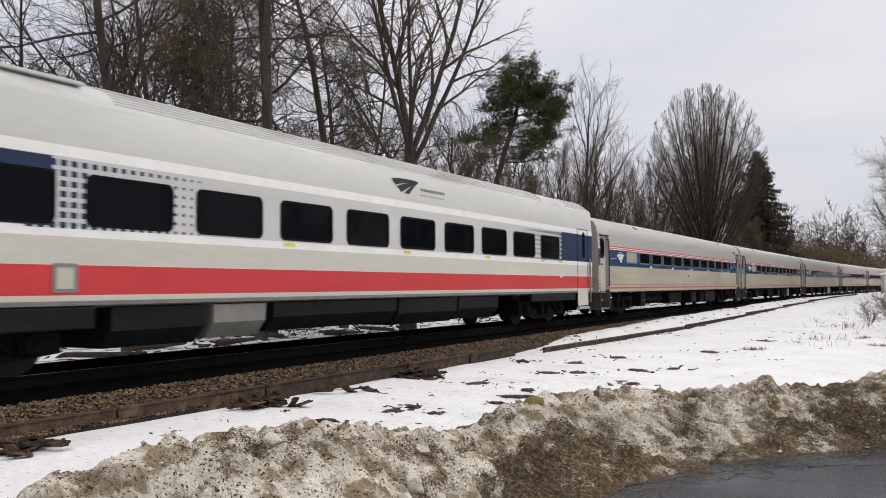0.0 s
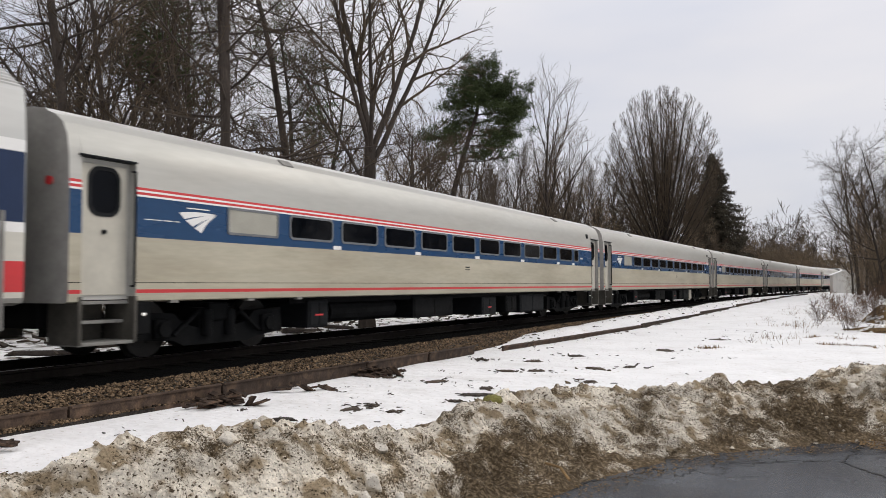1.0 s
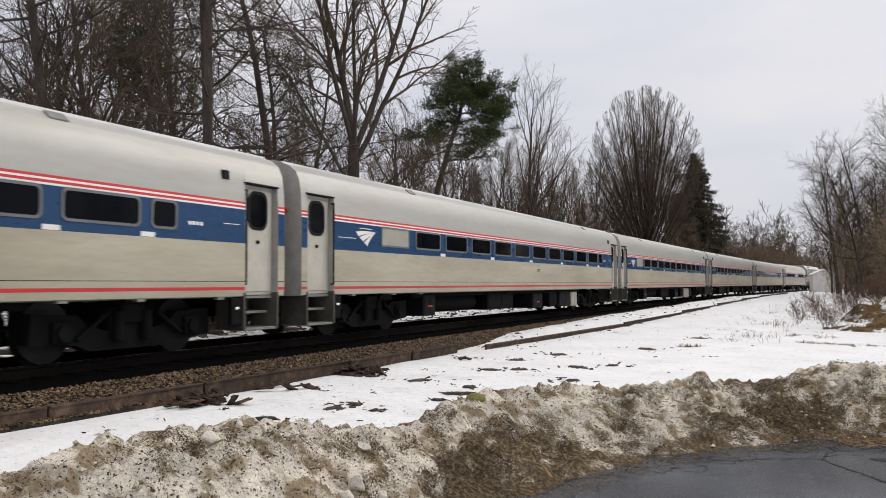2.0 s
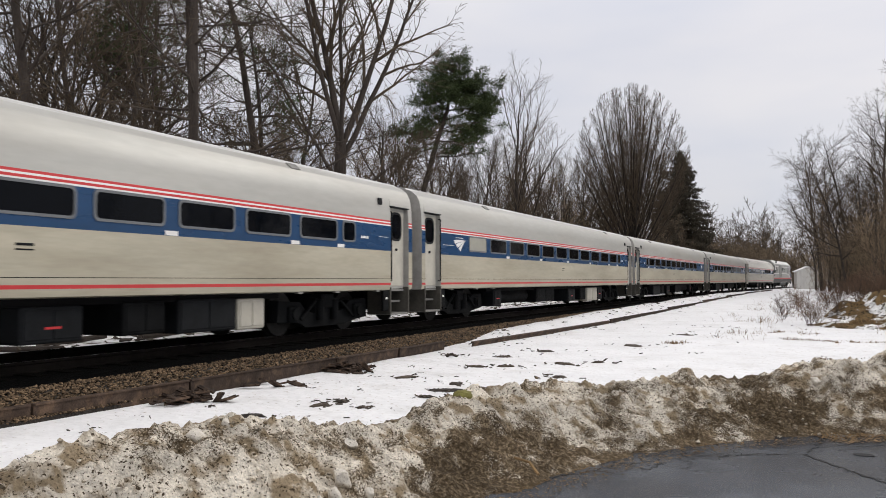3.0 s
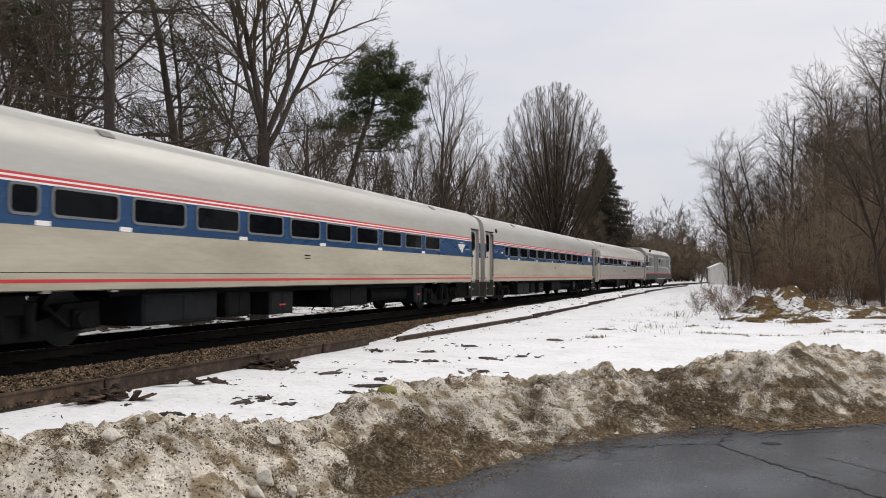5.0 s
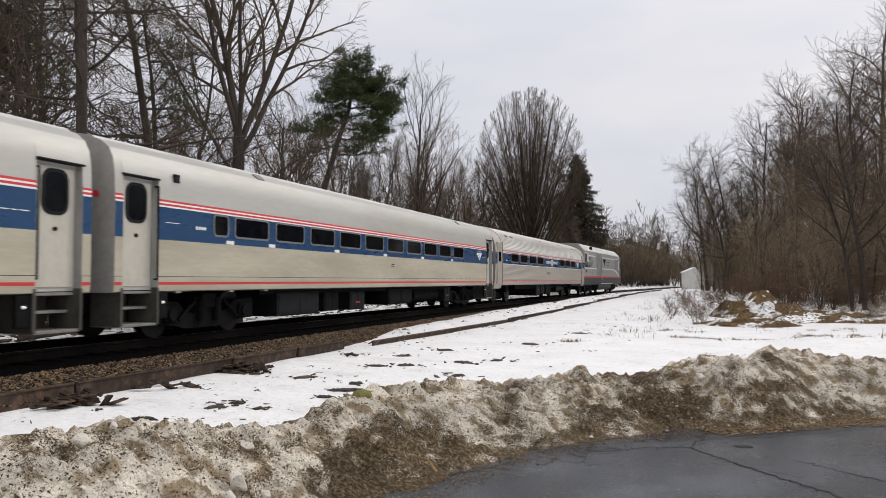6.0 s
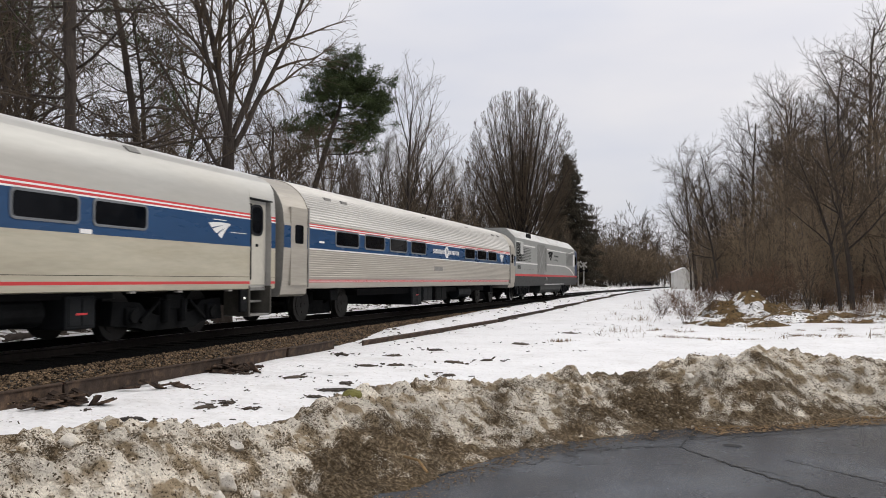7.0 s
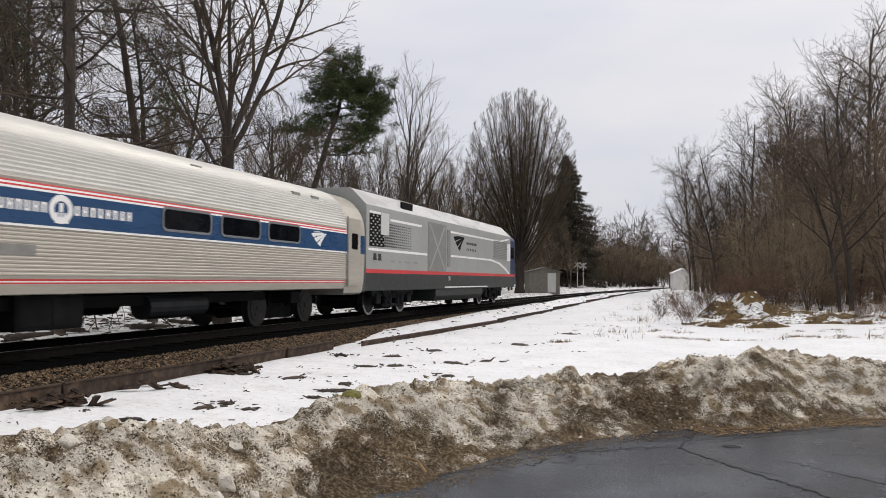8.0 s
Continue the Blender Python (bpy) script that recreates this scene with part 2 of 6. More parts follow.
def box(bm, x0, x1, y0, y1, z0, z1, bevel=0.0, mat=0):
    g = bmesh.ops.create_cube(bm, size=1.0, matrix=Matrix.LocRotScale(((x0 + x1) / 2, (y0 + y1) / 2, (z0 + z1) / 2), None, (abs(x1 - x0), abs(y1 - y0), abs(z1 - z0))))
    vs = g["verts"]
    fs = {f for v in vs for f in v.link_faces}
    for f in fs:
        f.material_index = mat
    if bevel:
        es = list({e for v in vs for e in v.link_edges})
        bmesh.ops.bevel(bm, geom=es, offset=bevel, segments=2, affect="EDGES", profile=0.5)
    return bm


def rod(bm, a, b, r, sides=10, r2=None, mat=0):
    a, b = Vector(a), Vector(b)
    d = b - a
    g = bmesh.ops.create_cone(bm, cap_ends=True, segments=sides, radius1=r, radius2=r if r2 is None else r2, depth=d.length,
                              matrix=Matrix.Translation((a + b) / 2) @ d.to_track_quat("Z", "Y").to_matrix().to_4x4())
    for f in {f for v in g["verts"] for f in v.link_faces}:
        f.material_index = mat
    return bm


def prism(bm, outline, y0, y1, mats=None, caps=True, cap_mat=0):
    """An outline of (x, z) points drawn out along y; mats gives the material of the side after each point."""
    a = [bm.verts.new((x, y0, z)) for x, z in outline]
    b = [bm.verts.new((x, y1, z)) for x, z in outline]
    n = len(outline)
    for i in range(n):
        f = bm.faces.new((a[i], a[(i + 1) % n], b[(i + 1) % n], b[i]))
        f.material_index = mats[i] if mats else 0
    if caps:
        for ring in (list(reversed(a)), b):
            f = bm.faces.new(ring)
            f.material_index = cap_mat
    return bm


def plate(bm, pts, x0, x1):
    """A flat outline of (y, z) points with thickness along x."""
    a = [bm.verts.new((x0, y, z)) for y, z in pts]
    b = [bm.verts.new((x1, y, z)) for y, z in pts]
    n = len(pts)
    bm.faces.new(list(reversed(a))), bm.faces.new(b)
    for i in range(n):
        bm.faces.new((a[i], a[(i + 1) % n], b[(i + 1) % n], b[i]))
    return bm


def rounded(y0, y1, z0, z1, r, seg=4):
    pts = []
    for cy, cz, a0 in ((y1 - r, z1 - r, 0), (y0 + r, z1 - r, 90), (y0 + r, z0 + r, 180), (y1 - r, z0 + r, 270)):
        for k in range(seg + 1):
            a = radians(a0 + 90 * k / seg)
            pts.append((cy + r * math.cos(a), cz + r * math.sin(a)))
    return pts


def ringed(bm, outer, inner, x0, x1):
    """A frame between two outlines of (y, z) points, from x0 to x1."""
    n = len(outer)
    o0, o1 = [bm.verts.new((x0, *p)) for p in outer], [bm.verts.new((x1, *p)) for p in outer]
    i0, i1 = [bm.verts.new((x0, *p)) for p in inner], [bm.verts.new((x1, *p)) for p in inner]
    for k in range(n):
        j = (k + 1) % n
        bm.faces.new((o0[k], o0[j], o1[j], o1[k])), bm.faces.new((i1[k], i1[j], i0[j], i0[k])), bm.faces.new((o1[k], o1[j], i1[j], i1[k]))
    return bm


# ---- the line of the track: straight behind the camera, a slow right-hand curve ahead ----
XC, CURVE, RT = -11.03, 0.00067, 0.5


def track_x(y):
    return XC + (CURVE * y * y / 2 if y > 0 else 0)


def track_turn(y):
    return -math.degrees(math.atan(CURVE * y)) if y > 0 else 0.0


def along(off, y, z=0.0):
    """A point off metres to the right of the track's middle at y."""
    return (track_x(y) + off, y, z)


def ease(v, a, b):
    t = max(0.0, min(1.0, (v - a) / (b - a)))
    return t * t * (3 - 2 * t)


def ground_z(x, y):
    z = 0.05 * noise.noise((x * 0.16, y * 0.16, 3.1)) + 0.02 * noise.noise((x * 0.7, y * 0.7, 9.0))
    z += 0.42 * ease(y, 22, 92)
    off = x - track_x(y)
    if off < 0:
        z += 0.12 + 0.5 * ease(-off, 8, 22)
        z -= 0.3 * (1 - ease(-off, 2.6, 3.6))
    else:
        w = 0.75 * ease(y, 17.5, 23.5) + 0.25 * ease(y, 23, 40)
        z += 0.27 * w * ease(off, 1.75, 2.15) * (1 - ease(off, 2.3, 3.5)) * (1 - 0.8 * ease(y, 55, 100))
        z -= 0.30 * (1 - ease(off, 2.25 - 0.5 * w, 2.65 - 0.55 * w))
    if x > 3 and y > 24:
        z += 0.25 * min(1, (x - 3) / 6)
    return z

# ---- ground, driveway and ploughed bank ----
EDGE = [(-4.2, -30), (-3.4, 0), (-2.75, 3.5), (-2.2, 5.6), (-1.75, 7.08), (-1.16, 8.24), (-0.36, 9.0), (0.53, 9.7), (1.18, 10.21),
        (2.25, 10.84), (5, 12.1), (12, 14.6), (40, 22)]
EQ = [0.0]
for (ax, ay), (bx, by) in zip(EDGE, EDGE[1:]):
    EQ.append(EQ[-1] + math.hypot(bx - ax, by - ay))


def edge_at(q, n):
    """A point q metres along the driveway's edge and n metres out from it."""
    def at(v):
        return Vector((np.interp(v, EQ, [p[0] for p in EDGE]), np.interp(v, EQ, [p[1] for p in EDGE])))
    d = (at(q + 0.6) - at(q - 0.6)).normalized()
    p = (at(q - 0.25) + at(q) * 2 + at(q + 0.25)) / 4
    return p + Vector((-d.y, d.x)) * n


def on_drive(x, y):
    return x > np.interp(y, [p[1] for p in EDGE], [p[0] for p in EDGE]) - 0.7 if y < 22 else False


def axis(spans):
    out = []
    for a, b, step in spans:
        out += list(np.arange(a, b, step))
    return out + [spans[-1][1]]


gx = axis([(-1500, -300, 200), (-300, -60, 20), (-60, -16, 2.0), (-16, 6, 0.3), (6, 30, 1.5), (30, 60, 6), (60, 300, 24), (300, 1500, 200)])
gy = axis([(-1500, -300, 200), (-300, -20, 20), (-20, 0, 2), (0, 30, 0.35), (30, 70, 0.9), (70, 180, 4), (180, 400, 20), (400, 2500, 210)])
verts, faces, kinds = [], [], []
for y in gy:
    for x in gx:
        z = ground_z(x, y)
        if on_drive(x, y):
            z = -0.12
        verts.append((x, y, z))
nx = len(gx)
for j in range(len(gy) - 1):
    for i in range(nx - 1):
        a = j * nx + i
        faces.append((a, a + 1, a + nx + 1, a + nx))
        kinds.append(1 if gx[i] - track_x(gy[j]) < -2.5 or (gx[i] > 5 and gy[j] > 34) else 0)
ground = raw("ground", verts, faces, [SNOW, FLOOR_SNOW], smooth=True)
ground.data.polygons.foreach_set("material_index", kinds)
tagged(ground, "flat ground under old trodden snow, littered with leaves in the woods", "snow", kind="structure")

bm = bmesh.new()
inner = [edge_at(q, 0.25) for q in np.arange(2, 80, 0.5)]
ring = [(p.x, p.y) for p in inner] + [(40, -28)]
top = [bm.verts.new((x, y, 0.0)) for x, y in ring]
low = [bm.verts.new((x, y, -0.14)) for x, y in ring]
f = bm.faces.new(list(reversed(top)))
for i in range(len(ring)):
    j = (i + 1) % len(ring)
    bm.faces.new((top[i], top[j], low[j], low[i]))
bmesh.ops.triangulate(bm, faces=[f])
bmesh.ops.recalc_face_normals(bm, faces=bm.faces)
drive = link("road", bm, ASPHALT)
tagged(drive, "damp dark asphalt driveway with old cracks", "road", kind="structure")


def wander(a, b, n, amount, seed):
    rng = random.Random(seed)
    a, b = Vector(a), Vector(b)
    side = Vector((-(b - a).y, (b - a).x)).normalized()
    return [a.lerp(b, k / n) + side * (rng.uniform(-amount, amount) if 0 < k < n else 0) for k in range(n + 1)]


def crack(points, w, seed):
    """A gap filled with dirt: a thin dark strip that wavers in width."""
    rng = random.Random(seed)
    bm = bmesh.new()
    prev = None
    for i, p in enumerate(points):
        d = (points[min(i + 1, len(points) - 1)] - points[max(i - 1, 0)]).normalized()
        s = Vector((-d.y, d.x)) * w * rng.uniform(0.5, 1.2)
        pair = (bm.verts.new((p.x + s.x, p.y + s.y, 0.004)), bm.verts.new((p.x - s.x, p.y - s.y, 0.004)))
        if prev:
            bm.faces.new((prev[0], prev[1], pair[1], pair[0]))
        prev = pair
    return part("crack", bm, CRACK, drive)


CRACKS = [((-0.07, 8.44), (0.37, 7.78), 8, 0.03, 0.016), ((0.37, 7.78), (1.08, 6.85), 11, 0.03, 0.020), ((1.08, 6.85), (1.9, 5.6), 12, 0.04, 0.018),
          ((-0.07, 8.44), (0.13, 9.45), 7, 0.05, 0.013), ((-0.07, 8.44), (-0.45, 8.33), 5, 0.03, 0.011), ((-0.45, 8.33), (-0.86, 8.02), 6, 0.03, 0.010),
          ((-0.86, 8.02), (-1.36, 7.95), 6, 0.04, 0.009), ((0.08, 8.9), (1.1, 9.55), 12, 0.04, 0.009), ((1.1, 9.55), (2.2, 10.45), 10, 0.04, 0.008),
          ((0.88, 8.15), (1.25, 7.74), 7, 0.03, 0.010), ((1.25, 7.74), (1.62, 7.40), 7, 0.03, 0.012), ((0.37, 7.78), (0.85, 7.45), 7, 0.03, 0.007),
          ((-1.95, 6.72), (-1.72, 7.0), 5, 0.03, 0.011), ((-1.72, 7.0), (-1.62, 7.3), 5, 0.03, 0.009), ((-1.72, 7.0), (-1.45, 6.95), 4, 0.03, 0.007), ((-2.05, 6.3), (-1.95, 6.72), 5, 0.03, 0.010),
          ((-0.95, 7.35), (-0.7, 7.5), 5, 0.02, 0.006)]
for k, (a, b, n, am, w) in enumerate(CRACKS):
    crack(wander(a, b, n * 2, am * 0.7, k), w * 0.8, k)
# a crazed strip along the edge: cracks across it and along it, meeting in cells
rng = random.Random(8)
NODES = [[edge_at(37.7 + 0.26 * i + rng.uniform(-0.08, 0.08), 0.04 - 0.17 * j + rng.uniform(-0.06, 0.06)) for j in range(4)] for i in range(13)]
for i in range(13):
    for j in range(4):
        for di, dj in ((1, 0), (0, 1)):
            if i + di < 13 and j + dj < 4 and rng.random() < 0.66:
                k = 100 + i * 10 + j * 2 + di
                crack(wander(NODES[i][j], NODES[i + di][j + dj], 4, 0.035, k), rng.uniform(0.003, 0.007), k)
bm = bmesh.new()
bmesh.ops.create_circle(bm, cap_ends=True, radius=0.075, segments=18, matrix=Matrix.Translation((0.44, 8.66, 0.005)) @ Matrix.Diagonal((1.25, 0.9, 1, 1)))
part("patch", bm, CRACK, drive, "dark tar spot")

CREST_Q = (18, 29, 31, 32.2, 33.5, 34.4, 35.5, 36.2, 36.9, 37.8, 39.0, 39.4, 40.1, 41.0, 42.0, 43.0, 44.0, 48.0, 60.0)
CREST_Z = (0.02, 0.05, 0.22, 0.48, 0.72, 0.68, 0.53, 0.40, 0.58, 0.56, 0.50, 0.56, 0.48, 0.64, 0.75, 0.66, 0.58, 0.5, 0.35)


def bank_z(q, n, x, y):
    c = float(np.interp(q, CREST_Q, CREST_Z))
    c *= 1 + 0.06 * noise.noise((q * 1.3, 0, 5))
    if n < 1.2:
        t = max(0.0, n / 1.2)
        h = c * (t ** 0.85 * 0.45 + 0.55 * t * t * (3 - 2 * t))
    else:
        t = min(1.0, (n - 1.2) / 1.25)
        h = c * (1 - t * t * (3 - 2 * t))
    rough = 0.085 * noise.fractal((x * 2.6, y * 2.6, 1.7), 0.7, 2.1, 6) + 0.05 * noise.noise((x * 7, y * 7, 2)) + 0.03 * noise.noise((x * 15, y * 15, 6))
    rough += 0.065 * (abs(noise.noise((x * 6.5, y * 6.5, 4))) - 0.25) + 0.03 * (abs(noise.noise((x * 14, y * 14, 8))) - 0.25) + 0.012 * noise.noise((x * 28, y * 28, 12))
    lump = 0.10 * max(0.0, noise.noise((x * 3.4, y * 3.4, 7)) - 0.1) - 0.12 * max(0.0, noise.noise((x * 2.3, y * 2.3, 17)) - 0.32)
    return h + (rough + lump) * min(1, n * 2 + 0.15) * max(0.0, 1 - max(0, n - 1.3) / 1.1) - 0.015


qs, ns = list(np.arange(18, 32, 0.1)) + list(np.arange(32, 46, 0.032)) + list(np.arange(46, 62, 0.2)), list(np.arange(-0.1, 2.5, 0.034))
verts, faces = [], []
for q in qs:
    p0 = edge_at(q, 0)
    d = edge_at(q, 1) - p0
    for n in ns:
        p = p0 + d * n
        nn = n + 0.22 * noise.noise((q * 0.9, 3.3, 0)) * (1 if n < 1.5 else 0)
        verts.append((p.x, p.y, bank_z(q, nn, p.x, p.y) + (0.0 if n < 1.9 else ground_z(p.x, p.y) * (n - 1.9) / 0.6)))
k = len(ns)
for i in range(len(qs) - 1):
    for j in range(k - 1):
        a = i * k + j
        faces.append((a, a + k, a + k + 1, a + 1))
bank = raw("snow_bank", verts, faces, BANK, smooth=True)
mud = bank.data.attributes.new("mud", "FLOAT", "POINT")
amount = []
for q in qs:
    for n in ns:
        low = 0.30 + 0.24 * noise.noise((q * 0.8, 0.0, 11)) + 0.85 * math.exp(-((q - 36.45) / 0.85) ** 2) + 0.45 * math.exp(-((q - 40.0) / 0.7) ** 2) + (0.06 if q > 40 else 0)
        patch = 0.62 * noise.fractal((q * 1.6, n * 2.4, 21), 0.7, 2.1, 5) + 0.30 * noise.noise((q * 7.0, n * 9.0, 27)) + 0.30 * math.exp(-((q - 40.3) / 0.9) ** 2)
        amount.append(0.485 + 0.72 * max(-0.38, min(0.65, low - n)) + patch)
mud.data.foreach_set("value", amount)
tagged(bank, "ploughed bank of old snow, grey with grit and mud", "snow bank")

# grit, clods and small ice lumps lying on the bank
rng = random.Random(4)


def lumps(name, count, sizes, mat, pick, parent=None, flat=0.7):
    verts, faces = [], []
    for _ in range(count):
        p = pick()
        if p is None:
            continue
        s = rng.uniform(*sizes)
        b = len(verts)
        rot = Euler((rng.uniform(0, 6), rng.uniform(0, 6), rng.uniform(0, 6))).to_matrix()
        for v in ((1, 0, 0), (-1, 0, 0), (0, 1, 0), (0, -1, 0), (0, 0, 1), (0, 0, -1)):
            w = rot @ (Vector(v) * s * rng.uniform(0.6, 1.2))
            verts.append((p[0] + w.x, p[1] + w.y, p[2] + w.z * flat))
        faces += [tuple(b + i for i in t) for t in ((0, 2, 4), (2, 1, 4), (1, 3, 4), (3, 0, 4), (2, 0, 5), (1, 2, 5), (3, 1, 5), (0, 3, 5))]
    return raw(name, verts, faces, mat, parent)


def bank_spot(n0, n1, q0=31, q1=47):
    q, n = rng.uniform(q0, q1), rng.uniform(n0, n1)
    p = edge_at(q, n)
    return p.x, p.y, bank_z(q, n, p.x, p.y)


tagged(lumps("grit", 9000, (0.002, 0.0055), MUD, lambda: bank_spot(0.05, 1.7), bank), kind="stuff")
tagged(lumps("clod", 3000, (0.004, 0.013), MUD, lambda: bank_spot(0.3, 1.55), bank), kind="stuff")
tagged(lumps("ice_rubble", 900, (0.008, 0.034), DIRTY, lambda: bank_spot(0.1, 1.5, *rng.choice(((31, 35.5), (37.6, 47)))), bank), kind="stuff")
tagged(lumps("leaf_litter", 3600, (0.004, 0.015), LEAF, lambda: (lambda p: (p.x, p.y, 0.012))(edge_at(rng.uniform(33, 46), rng.uniform(-0.22, 0.12) - 0.1 * rng.random() ** 3)), flat=0.3),
       "brown leaves and straw along the driveway's edge", "leaf litter", kind="stuff")
tagged(lumps("straw", 5200, (0.006, 0.02), GRASS, lambda: (lambda p: (p.x, p.y, 0.012))(edge_at(rng.uniform(40.3, 47), rng.uniform(-0.32, 0.28))), flat=0.25),
       "tawny flattened grass between the snow bank and the asphalt", "grass", kind="stuff")

for q, n, size in ((34.1, 1.18, 0.10), (34.35, 1.22, 0.07), (34.9, 0.62, 0.09), (34.75, 0.52, 0.06), (34.5, 0.42, 0.08), (35.2, 0.85, 0.06), (33.9, 0.6, 0.05), (35.0, 0.45, 0.05), (39.1, 0.8, 0.06), (40.9, 0.9, 0.07)):
    p = edge_at(q, n)
    bm = bmesh.new()
    bmesh.ops.create_icosphere(bm, subdivisions=3, radius=size)
    flats = [(Vector((rng.gauss(0, 1), rng.gauss(0, 1), rng.gauss(0.3, 1))).normalized(), size * rng.uniform(0.3, 0.7)) for _ in range(9)]
    for vert in bm.verts:  # a broken block, its faces knocked flat
        for away, limit in flats:
            past = vert.co.dot(away) - limit
            if past > 0:
                vert.co -= away * past
        vert.co *= 1 + 0.2 * noise.noise(vert.co * (3.5 / size) + Vector((n, q, 3)))
    block = link("ice_block", bm, ICE, smooth=True)
    block.matrix_basis = pose(p.x, p.y, bank_z(q, n, p.x, p.y) - 0.05 * size, 8, 6, q * 90)
    tagged(block, "grubby white block of refrozen snow in the bank", "ice block", "ice blocks in the bank")

# ---- track ----
YS = axis([(-260, 0, 20), (0, 80, 4), (80, 420, 10)])


def sweep(name, outline, mats, off=0.0, z=0.0, y_from=-260, y_to=420, side_mats=None, parent=None, step=None):
    """An outline of (x, z) points swept along the track, off metres to its right."""
    ys = [y for y in (YS if step is None else np.arange(y_from, y_to + 1e-6, step)) if y_from <= y <= y_to]
    verts, faces, kinds, n = [], [], [], len(outline)
    for y in ys:
        c, s = math.cos(radians(track_turn(y))), math.sin(radians(track_turn(y)))
        for x, h in outline:
            verts.append((track_x(y) + (off + x) * c, y + (off + x) * s, z + h))
    for j in range(len(ys) - 1):
        for i in range(n):
            a, b = j * n + i, j * n + (i + 1) % n
            faces.append((a, b, b + n, a + n))
            kinds.append(side_mats[i] if side_mats else 0)
    faces += [tuple(range(n - 1, -1, -1)), tuple((len(ys) - 1) * n + i for i in range(n))]
    kinds += [0, 0]
    ob = raw(name, verts, faces, mats, parent)
    ob.data.polygons.foreach_set("material_index", kinds)
    return ob


# the shade-dark stone covers the bed's top and the near shoulder
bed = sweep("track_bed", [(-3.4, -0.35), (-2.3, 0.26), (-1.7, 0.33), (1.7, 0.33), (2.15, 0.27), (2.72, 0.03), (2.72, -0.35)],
            [BALLAST, SHADED_OILY], side_mats=[0, 0, 1, 1, 0, 0, 0])
tagged(bed, "low bed of brown crushed stone under the track", "ballast", kind="structure")
RAIL = [(-0.07, 0), (0.07, 0), (0.07, 0.012), (0.015, 0.03), (0.012, 0.12), (0.036, 0.135), (0.036, 0.165), (0.028, 0.172), (-0.028, 0.172), (-0.036, 0.165),
        (-0.036, 0.135), (-0.012, 0.12), (-0.015, 0.03), (-0.07, 0.012)]
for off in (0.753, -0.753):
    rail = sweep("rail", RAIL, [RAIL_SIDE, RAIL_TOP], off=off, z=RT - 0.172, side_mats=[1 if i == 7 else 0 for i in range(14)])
    tagged(rail, "rusty running rail with a worn bright top", "rail", "running rails", "structure")
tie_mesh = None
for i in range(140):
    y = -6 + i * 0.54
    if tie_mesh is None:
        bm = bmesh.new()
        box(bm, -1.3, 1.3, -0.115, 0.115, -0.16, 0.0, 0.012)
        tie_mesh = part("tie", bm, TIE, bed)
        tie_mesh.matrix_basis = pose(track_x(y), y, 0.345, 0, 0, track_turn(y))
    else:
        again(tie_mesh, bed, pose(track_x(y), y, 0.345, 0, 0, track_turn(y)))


def ballast_spot():
    y = 4 + 66 * rng.random() ** 1.6
    off = rng.uniform(1.98, 2.74)
    z = float(np.interp(off, (1.7, 2.15, 2.72), (0.335, 0.275, 0.04)))
    p = along(off, y)
    if ground_z(p[0], p[1]) > z + 0.01:
        return None
    return p[0], p[1], z + rng.uniform(0.0, 0.02)


tagged(lumps("ballast_stone", 40000, (0.014, 0.033), STONE, ballast_spot, bed), kind="stuff")


def ballast_back():
    y, off = rng.uniform(2, 45), -rng.uniform(1.2, 3.1)
    return (*along(off, y)[:2], float(np.interp(-off, (1.25, 2.3, 3.1), (0.34, 0.27, 0.0))))


tagged(lumps("ballast_stone", 4000, (0.025, 0.045), STONE, ballast_back, bed), kind="stuff")

# rusted edging along the foot of the ballast, in lengths
first = None
y = 0.5
i = 0
rng = random.Random(11)
while y < 17.6:
    ln = min(rng.uniform(2.2, 4.2), 17.9 - y)
    bm = bmesh.new()
    box(bm, -0.028, 0.028, 0.012, ln - 0.012, -0.14, 0.175, 0.008)
    box(bm, 0.02, 0.05, 0.02, ln - 0.02, 0.145, 0.17, 0.006)
    ob = link("edging_plate", bm, RUST)
    ob.matrix_basis = pose(*along(2.70 + 0.028 * (y - 8), y, 0.04), 0, rng.uniform(-6, 6), rng.uniform(-0.8, 0.8) - 1.7)
    tagged(ob, "rusted steel edging set along the foot of the ballast", "edging", "edging plates")
    y += ln
# a discarded rail lying in the snow beside the track
for y0, y1, off, end, tilt in ((18.7, 30.6, 3.25, 3.78, 8), (30.8, 42.7, 3.8, 3.78, -4), (42.9, 54.8, 3.75, 3.72, 6), (55, 67, 3.7, 3.65, 3), (67.3, 79, 3.65, 3.6, -5), (80, 92, 3.5, 3.4, 4), (93, 105, 3.4, 3.3, 4)):
    bm = bmesh.new()
    prism(bm, RAIL, 0, y1 - y0)
    ob = link("old_rail", bm, RUST)
    x0, x1 = track_x(y0) + off, track_x(y1) + end
    gz = sum(ground_z(x0 + (x1 - x0) * k / 4, y0 + (y1 - y0) * k / 4) for k in range(5)) / 5
    ob.matrix_basis = pose(x0, y0, gz - 0.045, 0, tilt, -math.degrees(math.atan2(x1 - x0, y1 - y0)))
    tagged(ob, "length of rusted rail discarded in the snow", "rail", "discarded rails")

# ---- the train ----
L = 25.91
MOVERS, AXLES = [], []


def mirrored(outline):
    """A right half of (x, z) points, from the bottom up to the ridge, closed over to the left."""
    return outline + [(-x, z) for x, z in reversed(outline) if x > 1e-6]


def body_section(bm, half, half_mats, y0, y1, cap=0):
    out = mirrored(half)
    m = list(half_mats)
    mats = m[:len(half) - 1] + ([m[-1]] if half[-1][0] > 1e-6 else []) + list(reversed(m[:len(half) - 1])) + [cap]
    prism(bm, out, y0, y1, mats[:len(out)], True, cap)


